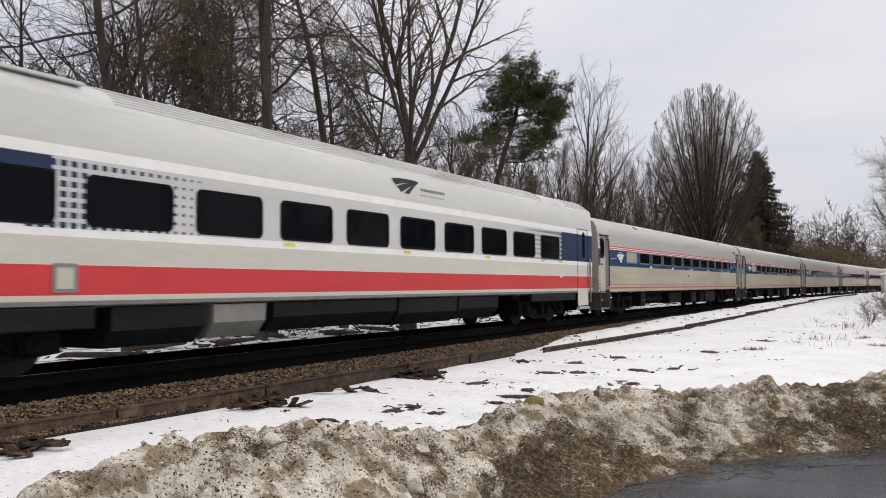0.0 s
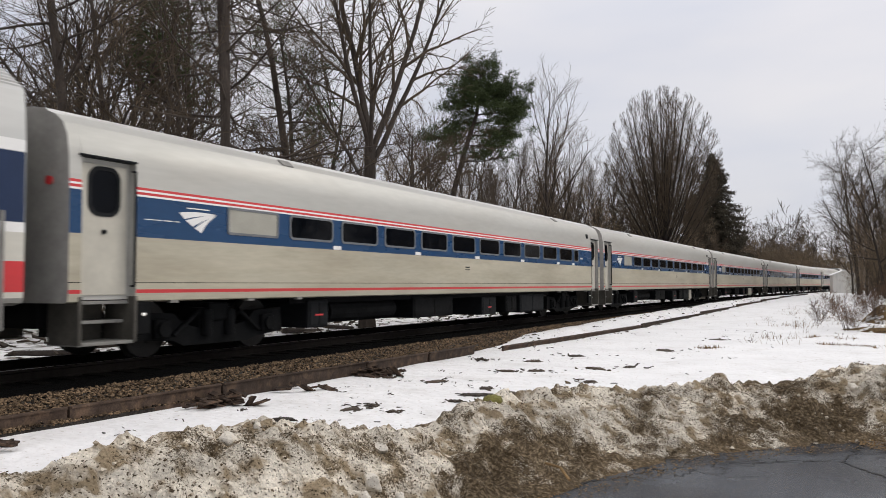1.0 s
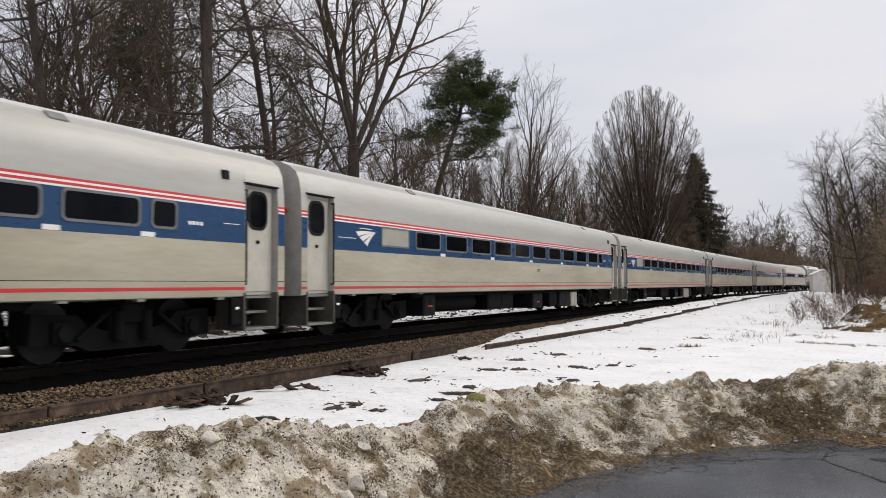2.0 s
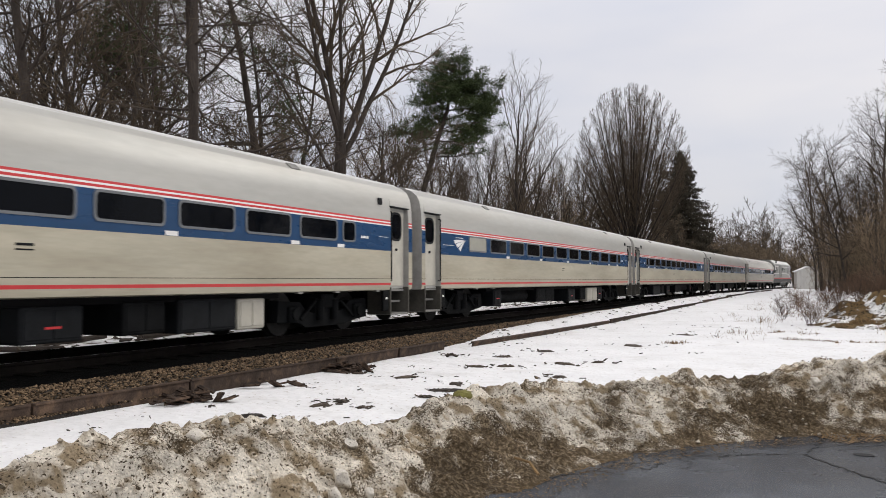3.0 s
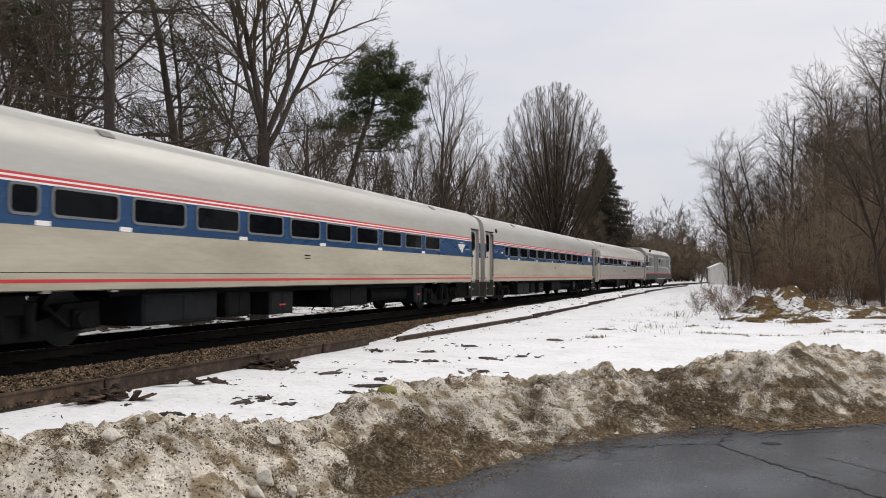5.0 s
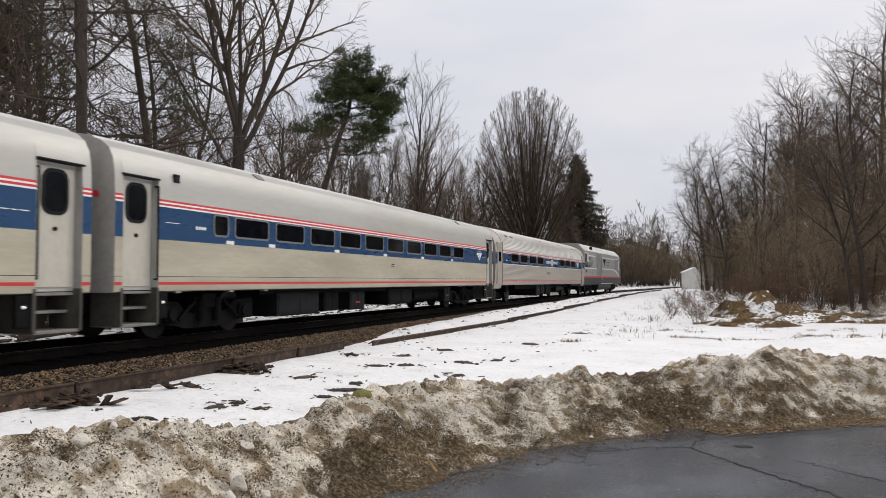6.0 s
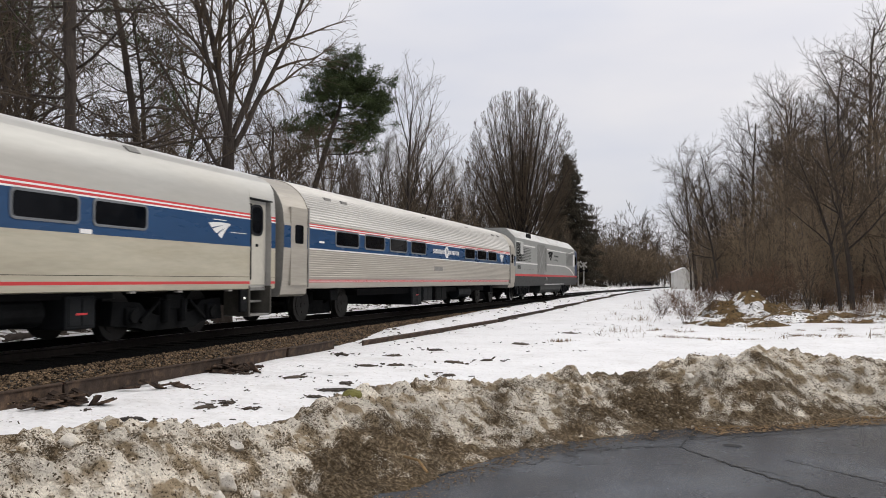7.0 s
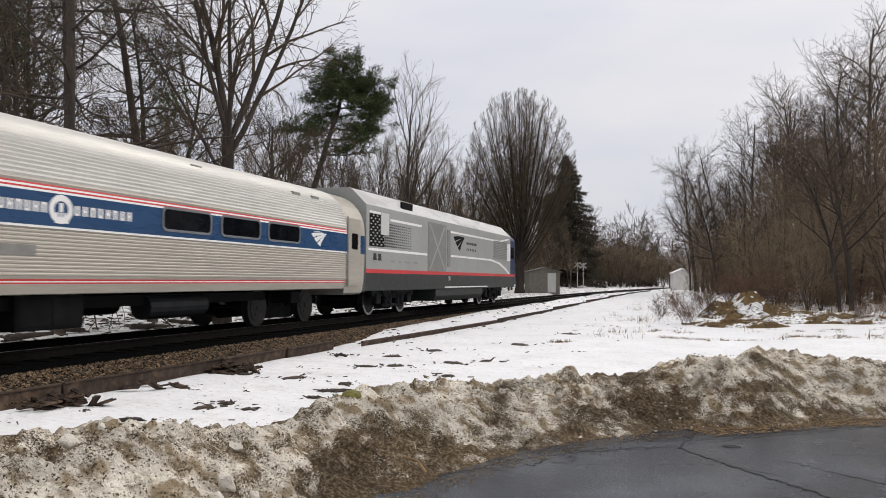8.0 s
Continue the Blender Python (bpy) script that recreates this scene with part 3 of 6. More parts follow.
def soften(ob):
    """Shade gentle bends as one curve and keep the hard edges."""
    ob.data.polygons.foreach_set("use_smooth", [True] * len(ob.data.polygons))
    ob.data.set_sharp_from_angle(angle=radians(24))
    return ob


def wheelset(car, y, r=0.457, mat=None, bright=False):
    bm = bmesh.new()
    rod(bm, (-0.85, 0, 0), (0.85, 0, 0), 0.075, 12)
    if bright:  # a worn rim round a dark web
        for s in (-1, 1):
            rod(bm, (s * 0.815, 0, 0), (s * 0.838, 0, 0), r - 0.004, 28, mat=1)
            rod(bm, (s * 0.83, 0, 0), (s * 0.842, 0, 0), r * 0.84, 28)
    for s in (-1, 1):
        rod(bm, (s * 0.69, 0, 0), (s * 0.82, 0, 0), r, 28)
        rod(bm, (s * 0.66, 0, 0), (s * 0.695, 0, 0), r + 0.026, 28)
        rod(bm, (s * 0.82, 0, 0), (s * 0.835, 0, 0), r * 0.72, 24)
        for k in range(4):
            a = k * math.pi / 2
            rod(bm, (s * 0.83, 0.2 * math.cos(a), 0.2 * math.sin(a)), (s * 0.845, 0.2 * math.cos(a), 0.2 * math.sin(a)), 0.035, 8)
    ob = part("wheelset", bm, [mat or WHEEL_STEEL, RAIL_TOP], car)
    ob.matrix_basis = pose(0, y, r)
    AXLES.append((ob, y, r))
    return ob


def truck(car, y, base=2.59, outside=True, bright=False):
    """A two-axle truck: wheelsets, cast side frames, bolster, springs."""
    h = base / 2
    for dy in (-h, h):
        wheelset(car, y + dy, 0.51 if bright else 0.457, None, bright)
    for s in (-1, 1):
        bm = bmesh.new()
        x0, x1 = (0.9, 1.14) if outside else (0.56, 0.64)
        x0, x1 = s * x0, s * x1
        pts = [(-h - 0.50, 0.30), (-h - 0.46, 0.74), (-h + 0.30, 0.70), (-h + 0.52, 0.52), (-0.42, 0.44), (-0.42, 0.78), (0.42, 0.78), (0.42, 0.44), (h - 0.52, 0.52),
               (h - 0.30, 0.70), (h + 0.46, 0.74), (h + 0.50, 0.30), (h - 0.28, 0.22), (h - 0.52, 0.16), (-h + 0.52, 0.16), (-h + 0.28, 0.26)]
        plate(bm, [(y + a, b) for a, b in pts], x0, x1)
        if outside:
            for dy in (-h, h):
                box(bm, s * 1.12, s * 1.22, y + dy - 0.16, y + dy + 0.16, 0.30, 0.62, 0.03)
                rod(bm, (s * 1.2, y + dy, 0.457), (s * 1.27, y + dy, 0.457), 0.12, 14)
            for dy in (-0.28, 0.28):
                rod(bm, (s * 1.18, y + dy, 0.3), (s * 1.18, y + dy, 0.74), 0.1, 10)
            rod(bm, (s * 1.2, y - 0.5, 0.72), (s * 1.2, y - h + 0.25, 0.34), 0.035, 8)
            rod(bm, (s * 1.2, y + 0.5, 0.72), (s * 1.2, y + h - 0.25, 0.34), 0.035, 8)
        bmesh.ops.recalc_face_normals(bm, faces=bm.faces)
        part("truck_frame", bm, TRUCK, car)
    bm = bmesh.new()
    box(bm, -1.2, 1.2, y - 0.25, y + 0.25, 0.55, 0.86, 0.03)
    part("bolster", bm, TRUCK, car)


def window(car, y0, y1, z0, z1, x, frame=0.05, mat=None, r=0.07, trim=None, label=""):
    """One side window: a rounded frame and its pane, on both sides of the car."""
    for s in (-1, 1):
        bm = bmesh.new()
        plate(bm, rounded(y0 + 0.01, y1 - 0.01, z0 + 0.01, z1 - 0.01, r), s * (x - 0.03), s * (x + 0.004))
        bmesh.ops.recalc_face_normals(bm, faces=bm.faces)
        pane = part("window", bm, mat or GLASS, car, label)
        bm = bmesh.new()
        ringed(bm, rounded(y0 - frame, y1 + frame, z0 - frame, z1 + frame, r + frame), rounded(y0 + 0.012, y1 - 0.012, z0 + 0.012, z1 - 0.012, r), s * (x - 0.02), s * (x + 0.014))
        bmesh.ops.recalc_face_normals(bm, faces=bm.faces)
        part("window_frame", bm, trim or SILVER, pane)


def fan_mark(car, x, y, z, w, mat, sides=(1, -1)):
    """The railway's mark as plain shapes: three curved blades that sweep out from one tip."""
    def bend(a, b, c, n=7):
        return [((1 - t) ** 2 * a[0] + 2 * t * (1 - t) * b[0] + t * t * c[0], (1 - t) ** 2 * a[1] + 2 * t * (1 - t) * b[1] + t * t * c[1]) for t in (i / n for i in range(n + 1))]
    for s in sides:
        for tip0, mid0, tip1, mid1 in (((-0.50, 0.19), (-0.08, 0.26), (-0.36, 0.06), (-0.04, 0.16)), ((-0.33, 0.03), (0.0, 0.14), (-0.14, -0.09), (0.17, 0.08)),
                                      ((-0.09, -0.12), (0.20, 0.07), (0.09, -0.22), (0.22, 0.02))):
            upper, lower = bend(tip0, mid0, (0.50, 0.22)), bend(tip1, mid1, (0.50, 0.19))
            bm = bmesh.new()
            plate(bm, [(y + s * 1.12 * a * w, z + 1.0 * b * w) for a, b in upper + list(reversed(lower))], s * x, s * (x + 0.004))
            bmesh.ops.recalc_face_normals(bm, faces=bm.faces)
            part("emblem_blade", bm, mat, car)


def bars(car, x, y, z, widths, h, mat, sides=(1, -1), name="lettering", gap=0.03):
    """Unreadable writing as plain bars."""
    for s in sides:
        bm = bmesh.new()
        at = y
        for w in widths:
            box(bm, s * x, s * (x + 0.004), at, at + w, z, z + h)
            at += w + gap
        tagged(part(name, bm, mat, car), kind="stuff" if len(widths) > 1 else "")


def gear(car, spec):
    for name, y0, y1, z0, z1, mat in spec:
        bm = bmesh.new()
        box(bm, -1.32, 1.32, y0, y1, z0, z1, 0.03)
        case = part(name, bm, mat, car)
        for s in (-1, 1):
            for a, b in ((y0 + 0.06, (y0 + y1) / 2 - 0.02), ((y0 + y1) / 2 + 0.02, y1 - 0.06)):
                bm = bmesh.new()
                box(bm, s * 1.31, s * 1.335, a, b, z0 + 0.06, z1 - 0.05, 0.006)
                part("lid", bm, mat, case)
            if y1 - y0 < 1.3 and z0 < 0.31 and mat is GEAR:
                bm = bmesh.new()
                box(bm, s * 1.334, s * 1.339, (y0 + y1) / 2 - 0.13, (y0 + y1) / 2 + 0.13, z1 - 0.32, z1 - 0.285)
                part("stencil", bm, RED, case, "faded red stencil bar")


COACH_HALF = [(1.50, 0.915), (1.585, 0.935), (1.60, 1.045), (1.602, 1.10), (1.604, 1.195), (1.598, 1.205), (1.60, 1.88), (1.597, 2.488), (1.596, 2.518), (1.594, 2.558), (1.592, 2.588), (1.588, 2.628),
              (1.575, 2.95), (1.53, 3.24), (1.44, 3.42), (1.27, 3.55), (1.12, 3.60), (1.08, 3.645), (0.7, 3.70), (0.0, 3.73)]
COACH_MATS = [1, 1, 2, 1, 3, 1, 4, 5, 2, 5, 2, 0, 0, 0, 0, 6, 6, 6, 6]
RECESS_HALF = [(1.30, 0.95), (1.45, 0.955), (1.45, 2.99), (1.575, 2.995), (1.53, 3.24), (1.44, 3.42), (1.27, 3.55), (1.12, 3.60), (1.08, 3.645), (0.7, 3.70), (0.0, 3.73)]
RECESS_MATS = [1, 0, 0, 0, 0, 0, 0, 6, 6, 6]


def coach(order, turned, label, boxes, panel=True):
    car = thing("coach", pose(0, 0, 0), label, "railway coach", "coaches of the train")
    flip = 180 if turned else 0
    MOVERS.append((car, order, flip))
    bm = bmesh.new()
    body_section(bm, COACH_HALF, COACH_MATS, -11.50, 11.50)
    for s in (-1, 1):
        a, b = sorted((s * 11.50, s * 12.46))
        body_section(bm, RECESS_HALF, RECESS_MATS, a, b)
        a, b = sorted((s * 12.46, s * 12.66))
        body_section(bm, [p for p in COACH_HALF if p[0] >= 0], COACH_MATS, a, b, 7)
    bmesh.ops.recalc_face_normals(bm, faces=bm.faces)
    soften(part("body", bm, [SILVER, GRIMY, RED, BLACK, BLUE, WHITE, ROOF, BRIGHTENED_END], car))
    for i in range(10):
        y0 = -7.84 + i * 1.72
        window(car, y0, y0 + 1.36, 2.05, 2.46, 1.60, 0.03, trim=FRAME)
    window(car, 9.27, 9.77, 2.05, 2.46, 1.60, 0.03, trim=FRAME)
    if panel:
        window(car, -9.53, -8.23, 2.05, 2.46, 1.60, 0.03, PANEL, 0.03, FRAME, "blanked-off window panel painted grey")
    fan_mark(car, 1.601, -10.25, 2.17, 0.74, WHITE)
    bars(car, 1.601, -10.5, 2.385, [0.5], 0.018, WHITE)
    bars(car, 1.601, -11.35, 2.15, [0.18, 0.12, 0.2, 0.1], 0.014, WHITE)
    bars(car, 1.601, 10.05, 2.13, [0.07] * 4, 0.06, WHITE, gap=0.02)
    bars(car, 1.601, 10.9, 2.2, [0.2, 0.2], 0.014, WHITE)
    bars(car, 1.601, -0.2 if order % 2 else 1.2, 1.62, [0.28], 0.035, GEAR)
    bars(car, 1.601, -0.2 if order % 2 else 1.2, 1.56, [0.28], 0.02, GEAR)
    for i in (1, 3, 5, 7, 9, 10):  # white tags below the posts between the panes
        bars(car, 1.602, -8.16 + i * 1.72, 1.885, [0.28], 0.075, WHITE, name="window_tag")
    for y in (-10.8, -9.0, -7.6, 7.6, 9.0, 10.8):
        for s in (-1, 1):
            bm = bmesh.new()
            box(bm, s * 1.5, s * 1.59, y, y + 0.16, 0.885, 0.925, 0.006)
            part("jacking_pad", bm, GREYEND, car)
    for s in (-1, 1):
        for e in (-1, 1):
            # the vestibule door in its recess, with a window, a seam and a handle
            bm = bmesh.new()
            y0, y1 = sorted((e * 11.58, e * 12.40))
            box(bm, s * 1.44, s * 1.475, y0, y1, 1.02, 2.90, 0.008)
            box(bm, s * 1.47, s * 1.478, y0 + 0.02, y1 - 0.02, 2.06, 2.075)
            door = part("door", bm, DOOR, car)
            bm = bmesh.new()
            yc = (y0 + y1) / 2
            plate(bm, rounded(yc - 0.23, yc + 0.23, 2.20, 2.82, 0.15, 6), s * 1.46, s * 1.482)
            bmesh.ops.recalc_face_normals(bm, faces=bm.faces)
            part("door_window", bm, GLASS, door)
            bm = bmesh.new()
            ringed(bm, rounded(yc - 0.28, yc + 0.28, 2.15, 2.87, 0.19, 6), rounded(yc - 0.225, yc + 0.225, 2.205, 2.815, 0.15, 6), s * 1.46, s * 1.492)
            bmesh.ops.recalc_face_normals(bm, faces=bm.faces)
            part("door_window_frame", bm, GEAR, door)
            bm = bmesh.new()
            rod(bm, (s * 1.47, yc, 1.93), (s * 1.51, yc, 1.93), 0.035, 10)
            part("door_lock", bm, GEAR, door)
            # dark drip rail above, grab rail beside, steps below
            bm = bmesh.new()
            box(bm, s * 1.45, s * 1.612, y0 - 0.1, y1 + 0.08, 2.965, 2.995, 0.01)
            part("drip_rail", bm, GEAR, car)
            bm = bmesh.new()
            g = e * 11.53
            rod(bm, (s * 1.60, g, 1.15), (s * 1.60, g, 2.85), 0.018, 8)
            rod(bm, (s * 1.52, g, 1.15), (s * 1.6, g, 1.15), 0.015, 8), rod(bm, (s * 1.52, g, 2.85), (s * 1.6, g, 2.85), 0.015, 8)
            part("grab_rail", bm, GEAR, car)
            bm = bmesh.new()
            for yy in (e * 11.50, e * 12.46):
                box(bm, s * 0.95, s * 1.585, yy - 0.02, yy + 0.02, 0.33, 1.0, 0.006)
            box(bm, s * 0.92, s * 0.97, y0, y1, 0.33, 1.0)
            well = part("step_well", bm, STEPGREY, car)
            for yy in (e * 11.50, e * 12.46):
                bm = bmesh.new()
                box(bm, s * 1.575, s * 1.60, yy - 0.03, yy + 0.03, 0.33, 1.0, 0.006)
                part("step_stile", bm, STEPGREY, well)
            for x0, x1, z in ((0.95, 1.58, 0.36), (0.95, 1.36, 0.66), (0.95, 1.46, 0.94)):
                bm = bmesh.new()
                box(bm, s * x0, s * x1, y0 - 0.07, y1 + 0.07, z - 0.05, z, 0.008)
                part("step", bm, GREYEND, well)
            bm = bmesh.new()
            box(bm, s * 1.5, s * 1.57, e * 11.32 - 0.14, e * 11.32 + 0.14, 0.42, 0.91, 0.02)
            part("step_side_plate", bm, TRUCK, car)
            bm = bmesh.new()
            rod(bm, (s * 1.56, e * 11.32, 0.72), (s * 1.58, e * 11.32, 0.74), 0.032, 12)
            part("step_light", bm, STEP_LAMP, car, "small lit step lamp")
            if e > 0:
                bm = bmesh.new()
                box(bm, s * 1.545, s * 1.60, 10.9, 11.06, 2.98, 3.14, 0.01)
                part("marker_light", bm, GEAR, car)
    for e in (-1, 1):
        bm = bmesh.new()
        y0, y1 = sorted((e * 12.66, e * 12.94))
        box(bm, -0.62, 0.62, y0, y1, 1.0, 3.25, 0.03)
        part("gangway", bm, BLACK, car, "black rubber gangway diaphragm")
        for s in (-1, 1):
            bm = bmesh.new()
            rod(bm, (s * 1.2, e * 12.66, 2.62), (s * 1.2, e * 12.70, 2.62), 0.062, 14)
            part("end_marker", bm, RED, car, "round red marker lens")
        bm = bmesh.new()
        rod(bm, (0, e * 12.3, 0.82), (0, e * 12.96, 0.82), 0.1, 10)
        box(bm, -0.16, 0.16, min(e * 12.8, e * 12.95), max(e * 12.8, e * 12.95), 0.66, 0.98, 0.03)
        part("coupler", bm, TRUCK, car)
        bm = bmesh.new()
        y0, y1 = sorted((e * 11.9, e * 12.6))
        box(bm, -0.9, 0.9, y0, y1, 0.55, 0.95, 0.03)
        part("draft_box", bm, BLACK, car)
        for yy in (7.7,):
            for s in (-1, 1):
                bm = bmesh.new()
                box(bm, -0.09, 0.09, -0.16, 0.16, -0.01, 0.03, 0.008)
                part("roof_vent", bm, GREYEND, car).matrix_basis = pose(s * 1.36, e * yy, 3.482, 0, s * 40, 0)
    for y in (-5.2, 1.0, 6.4):
        bm = bmesh.new()
        box(bm, -0.3, 0.3, y - 0.4, y + 0.4, 3.71, 3.76, 0.02)
        part("roof_hatch", bm, ROOF, car)
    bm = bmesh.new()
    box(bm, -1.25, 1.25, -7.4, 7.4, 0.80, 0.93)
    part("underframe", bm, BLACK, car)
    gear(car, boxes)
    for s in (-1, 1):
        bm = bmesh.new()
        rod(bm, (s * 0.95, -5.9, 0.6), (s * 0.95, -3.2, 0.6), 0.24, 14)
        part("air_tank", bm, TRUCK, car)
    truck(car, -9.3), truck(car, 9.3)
    return car


def cab_car():
    car = thing("coach", pose(0, 0, 0), "pale grey coach with broad red band and navy ends", "railway coach", "coaches of the train")
    MOVERS.append((car, 0, 0))
    side = [(1.42, 0.90), (1.58, 0.94), (1.60, 1.0), (1.605, 1.075), (1.607, 1.47), (1.607, 1.84), (1.607, 1.965), (1.607, 2.88), (1.604, 3.03), (1.56, 3.66), (1.53, 3.72)]
    side_mats = [4, 4, 1, 2, 1, 3, 0, 3, 0, 5]
    half, mats = list(side), list(side_mats)
    for k in range(5):  # the roof's long ribs, crease shade painted grey under each
        x, z = 1.53 - 0.085 * k, 3.72 + 0.062 * k
        half += [(x - 0.014, z + 0.004), (x - 0.010, z + 0.030), (x - 0.085, z + 0.062)]
        mats += [4, 5, 5]
    half += [(0.85, 4.10), (0.6, 4.15), (0.0, 4.17)]
    mats += [5, 5, 5]
    plain = side + [(1.44, 3.83), (1.26, 3.95), (1.0, 4.04), (0.6, 4.10), (0.0, 4.12)]
    bm = bmesh.new()
    body_section(bm, half, mats, -6.9, 8.4)
    for a, b in ((-9.7, -6.9), (8.4, 10.3)):
        body_section(bm, plain, side_mats + [5, 5, 5, 5, 5], a, b)
    body_section(bm, half, mats, 10.3, 12.55, 6)
    body_section(bm, half, mats, -12.7, -9.7, 6)
    bmesh.ops.recalc_face_normals(bm, faces=bm.faces)
    soften(part("body", bm, [PALE, CREAM, RED, WHITE, GREYEND, ROOF, GREYEND], car))
    for s in (-1, 1):
        for y0, y1 in ((9.72, 12.54), (-12.6, -7.9)):
            bm = bmesh.new()
            plate(bm, [(y0, 1.97), (y1, 1.97), (y1, 2.87), (y0, 2.87)], s * 1.60, s * 1.6095)
            bmesh.ops.recalc_face_normals(bm, faces=bm.faces)
            part("livery_panel", bm, NAVY, car, "navy blue end panel")
        bm = bmesh.new()
        for i in range(40):  # fading chequer round the end windows
            for y0, step, d in ((-8.2, 0.155, 1), (9.66, 0.155, -1)):
                for j in range(7):
                    fade = max(0.15, 0.92 - i * 0.042)
                    y = y0 + d * i * step
                    z = 1.985 + j * 0.135
                    if i < 20 and fade > 0.16:
                        w, h = step * 0.36 * fade ** 0.6, 0.047 * fade ** 0.6
                        box(bm, s * 1.606, s * 1.610, y - w, y + w, z - h, z + h)
        tagged(part("chequer", bm, NAVY, car), kind="stuff")
    for i in range(10):
        y0 = -9.30 + i * 1.928
        window(car, y0, y0 + 1.42, 2.02, 2.66, 1.609, 0.03, trim=BLACK, r=0.08)
    for s in (-1, 1):
        for e in (1, -1):
            y0, y1 = sorted((e * 11.12, e * 12.1))
            bm = bmesh.new()
            box(bm, s * 1.60, s * 1.614, y0, y1, 0.50, 1.07, 0.004)
            door = part("door", bm, CREAM, car, "sliding door whose foot reaches below the floor")
            bm = bmesh.new()
            for y in (y0, y1):
                box(bm, s * 1.604, s * 1.613, y - 0.012, y + 0.012, 1.07, 3.05)
            box(bm, s * 1.604, s * 1.613, y0, y1, 3.04, 3.06)
            part("door_seam", bm, BLACK, door)
            bm = bmesh.new()
            yc = (y0 + y1) / 2 + 0.1
            plate(bm, rounded(yc - 0.12, yc + 0.12, 2.10, 2.96, 0.1), s * 1.60, s * 1.6145)
            bmesh.ops.recalc_face_normals(bm, faces=bm.faces)
            part("door_window", bm, GLASS, door)
            bm = bmesh.new()
            box(bm, s * 1.55, s * 1.66, y0, y1, 0.38, 0.47, 0.015)
            part("footboard", bm, SILVER, car)
            bm = bmesh.new()
            rod(bm, (s * 1.66, e * 12.2, 0.6), (s * 1.66, e * 12.2, 2.1), 0.03, 8)
            part("grab_rail", bm, GREYEND, car)
        for y in (-3.3, 0.6, 4.5, 8.2, 9.6):
            bm = bmesh.new()
            box(bm, s * 1.606, s * 1.611, y - 0.14, y + 0.14, 1.885, 1.945)
            part("decal", bm, YELLOW, car)
        bm = bmesh.new()
        box(bm, s * 1.6, s * 1.612, -7.84, -7.54, 1.14, 1.46, 0.004)
        flap = part("access_flap", bm, DOOR, car)
        bm = bmesh.new()
        ringed(bm, rounded(-7.87, -7.51, 1.11, 1.49, 0.02), rounded(-7.82, -7.56, 1.16, 1.44, 0.02), s * 1.6, s * 1.618)
        bmesh.ops.recalc_face_normals(bm, faces=bm.faces)
        part("flap_frame", bm, GREY, flap)
        bm = bmesh.new()
        box(bm, s * 1.6, s * 1.612, 9.55, 9.78, 1.42, 1.50, 0.004)
        part("access_flap", bm, CREAM, car)
    fan_mark(car, 1.588, 0.55, 3.30, 0.95, CHARCOAL)
    bars(car, 1.588, 1.2, 3.32, [0.11] * 8, 0.06, GREY, gap=0.03), bars(car, 1.588, 1.2, 3.18, [0.07] * 8, 0.06, GREY, gap=0.07)
    for s in (-1, 1):
        for y0, y1, z in ((-9.2, -7.3, 3.97),):
            bm = bmesh.new()
            box(bm, s * 1.20, s * 1.42, y0, y1, z - 0.05, z, 0.01)
            part("roof_panel", bm, PALE, car)
    for y0, y1, z0 in ((-6.9, -5.2, 0.32), (-5.0, -3.8, 0.36), (-3.6, 0.3, 0.40), (0.4, 3.0, 0.33), (3.1, 5.3, 0.36)):
        bm = bmesh.new()
        prism(bm, [(-1.3, z0), (1.3, z0), (1.5, z0 + 0.25), (1.52, 0.90), (-1.52, 0.90), (-1.5, z0 + 0.25)], y0, y1)
        bmesh.ops.recalc_face_normals(bm, faces=bm.faces)
        part("underfloor_fairing", bm, GEAR if y0 != -5.0 else GREYEND, car)
    for s in (-1, 1):
        for y0, y1, z0 in ((-10.9, -7.2, 0.62), (7.4, 11.0, 0.70)):
            bm = bmesh.new()
            box(bm, s * 1.45, s * 1.57, y0, y1, z0, 0.92, 0.02)
            part("skirt", bm, GEAR, car)
    bm = bmesh.new()
    box(bm, -0.62, 0.62, 12.55, 12.9, 1.0, 3.3, 0.04)
    part("gangway", bm, BLACK, car, "black rubber gangway diaphragm")
    truck(car, -9.2), truck(car, 9.2)
    return car


def arc_half():
    """The stainless coach's rounded half section with fluted sides and roof."""
    pts, mats = [(1.44, 0.90), (1.515, 0.915), (1.545, 1.07), (1.548, 1.095), (1.55, 1.115), (1.56, 1.145)], [0, 0, 1, 2, 1]
    z = 1.19
    mats.append(0)
    while z < 1.90:
        pts += [(1.575, z), (1.582, z + 0.012), (1.582, z + 0.036), (1.575, z + 0.048)]
        mats += [0, 0, 0, 0]
        z += 0.06
    pts += [(1.598, 1.93), (1.60, 1.965), (1.60, 2.48), (1.597, 2.515), (1.594, 2.545), (1.59, 2.575), (1.585, 2.605)]
    mats = mats[:len(pts) - 8] + [0, 2, 4, 2, 1, 2, 1]
    mats = mats[:len(pts) - 1]
    a = 0.0
    for k in range(1, 53):
        t = k / 52
        ang = t * math.pi / 2
        x, zz = 1.585 * math.cos(ang) ** 0.72, 2.605 + 1.20 * math.sin(ang) ** 1.0
        bump = 0.02 if k % 2 else 0.0
        pts.append((x + bump * math.cos(ang), zz + bump * math.sin(ang)) if k < 52 else (0.0, zz))
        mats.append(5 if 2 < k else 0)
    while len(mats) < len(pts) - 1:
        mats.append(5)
    return pts, mats[:len(pts) - 1]


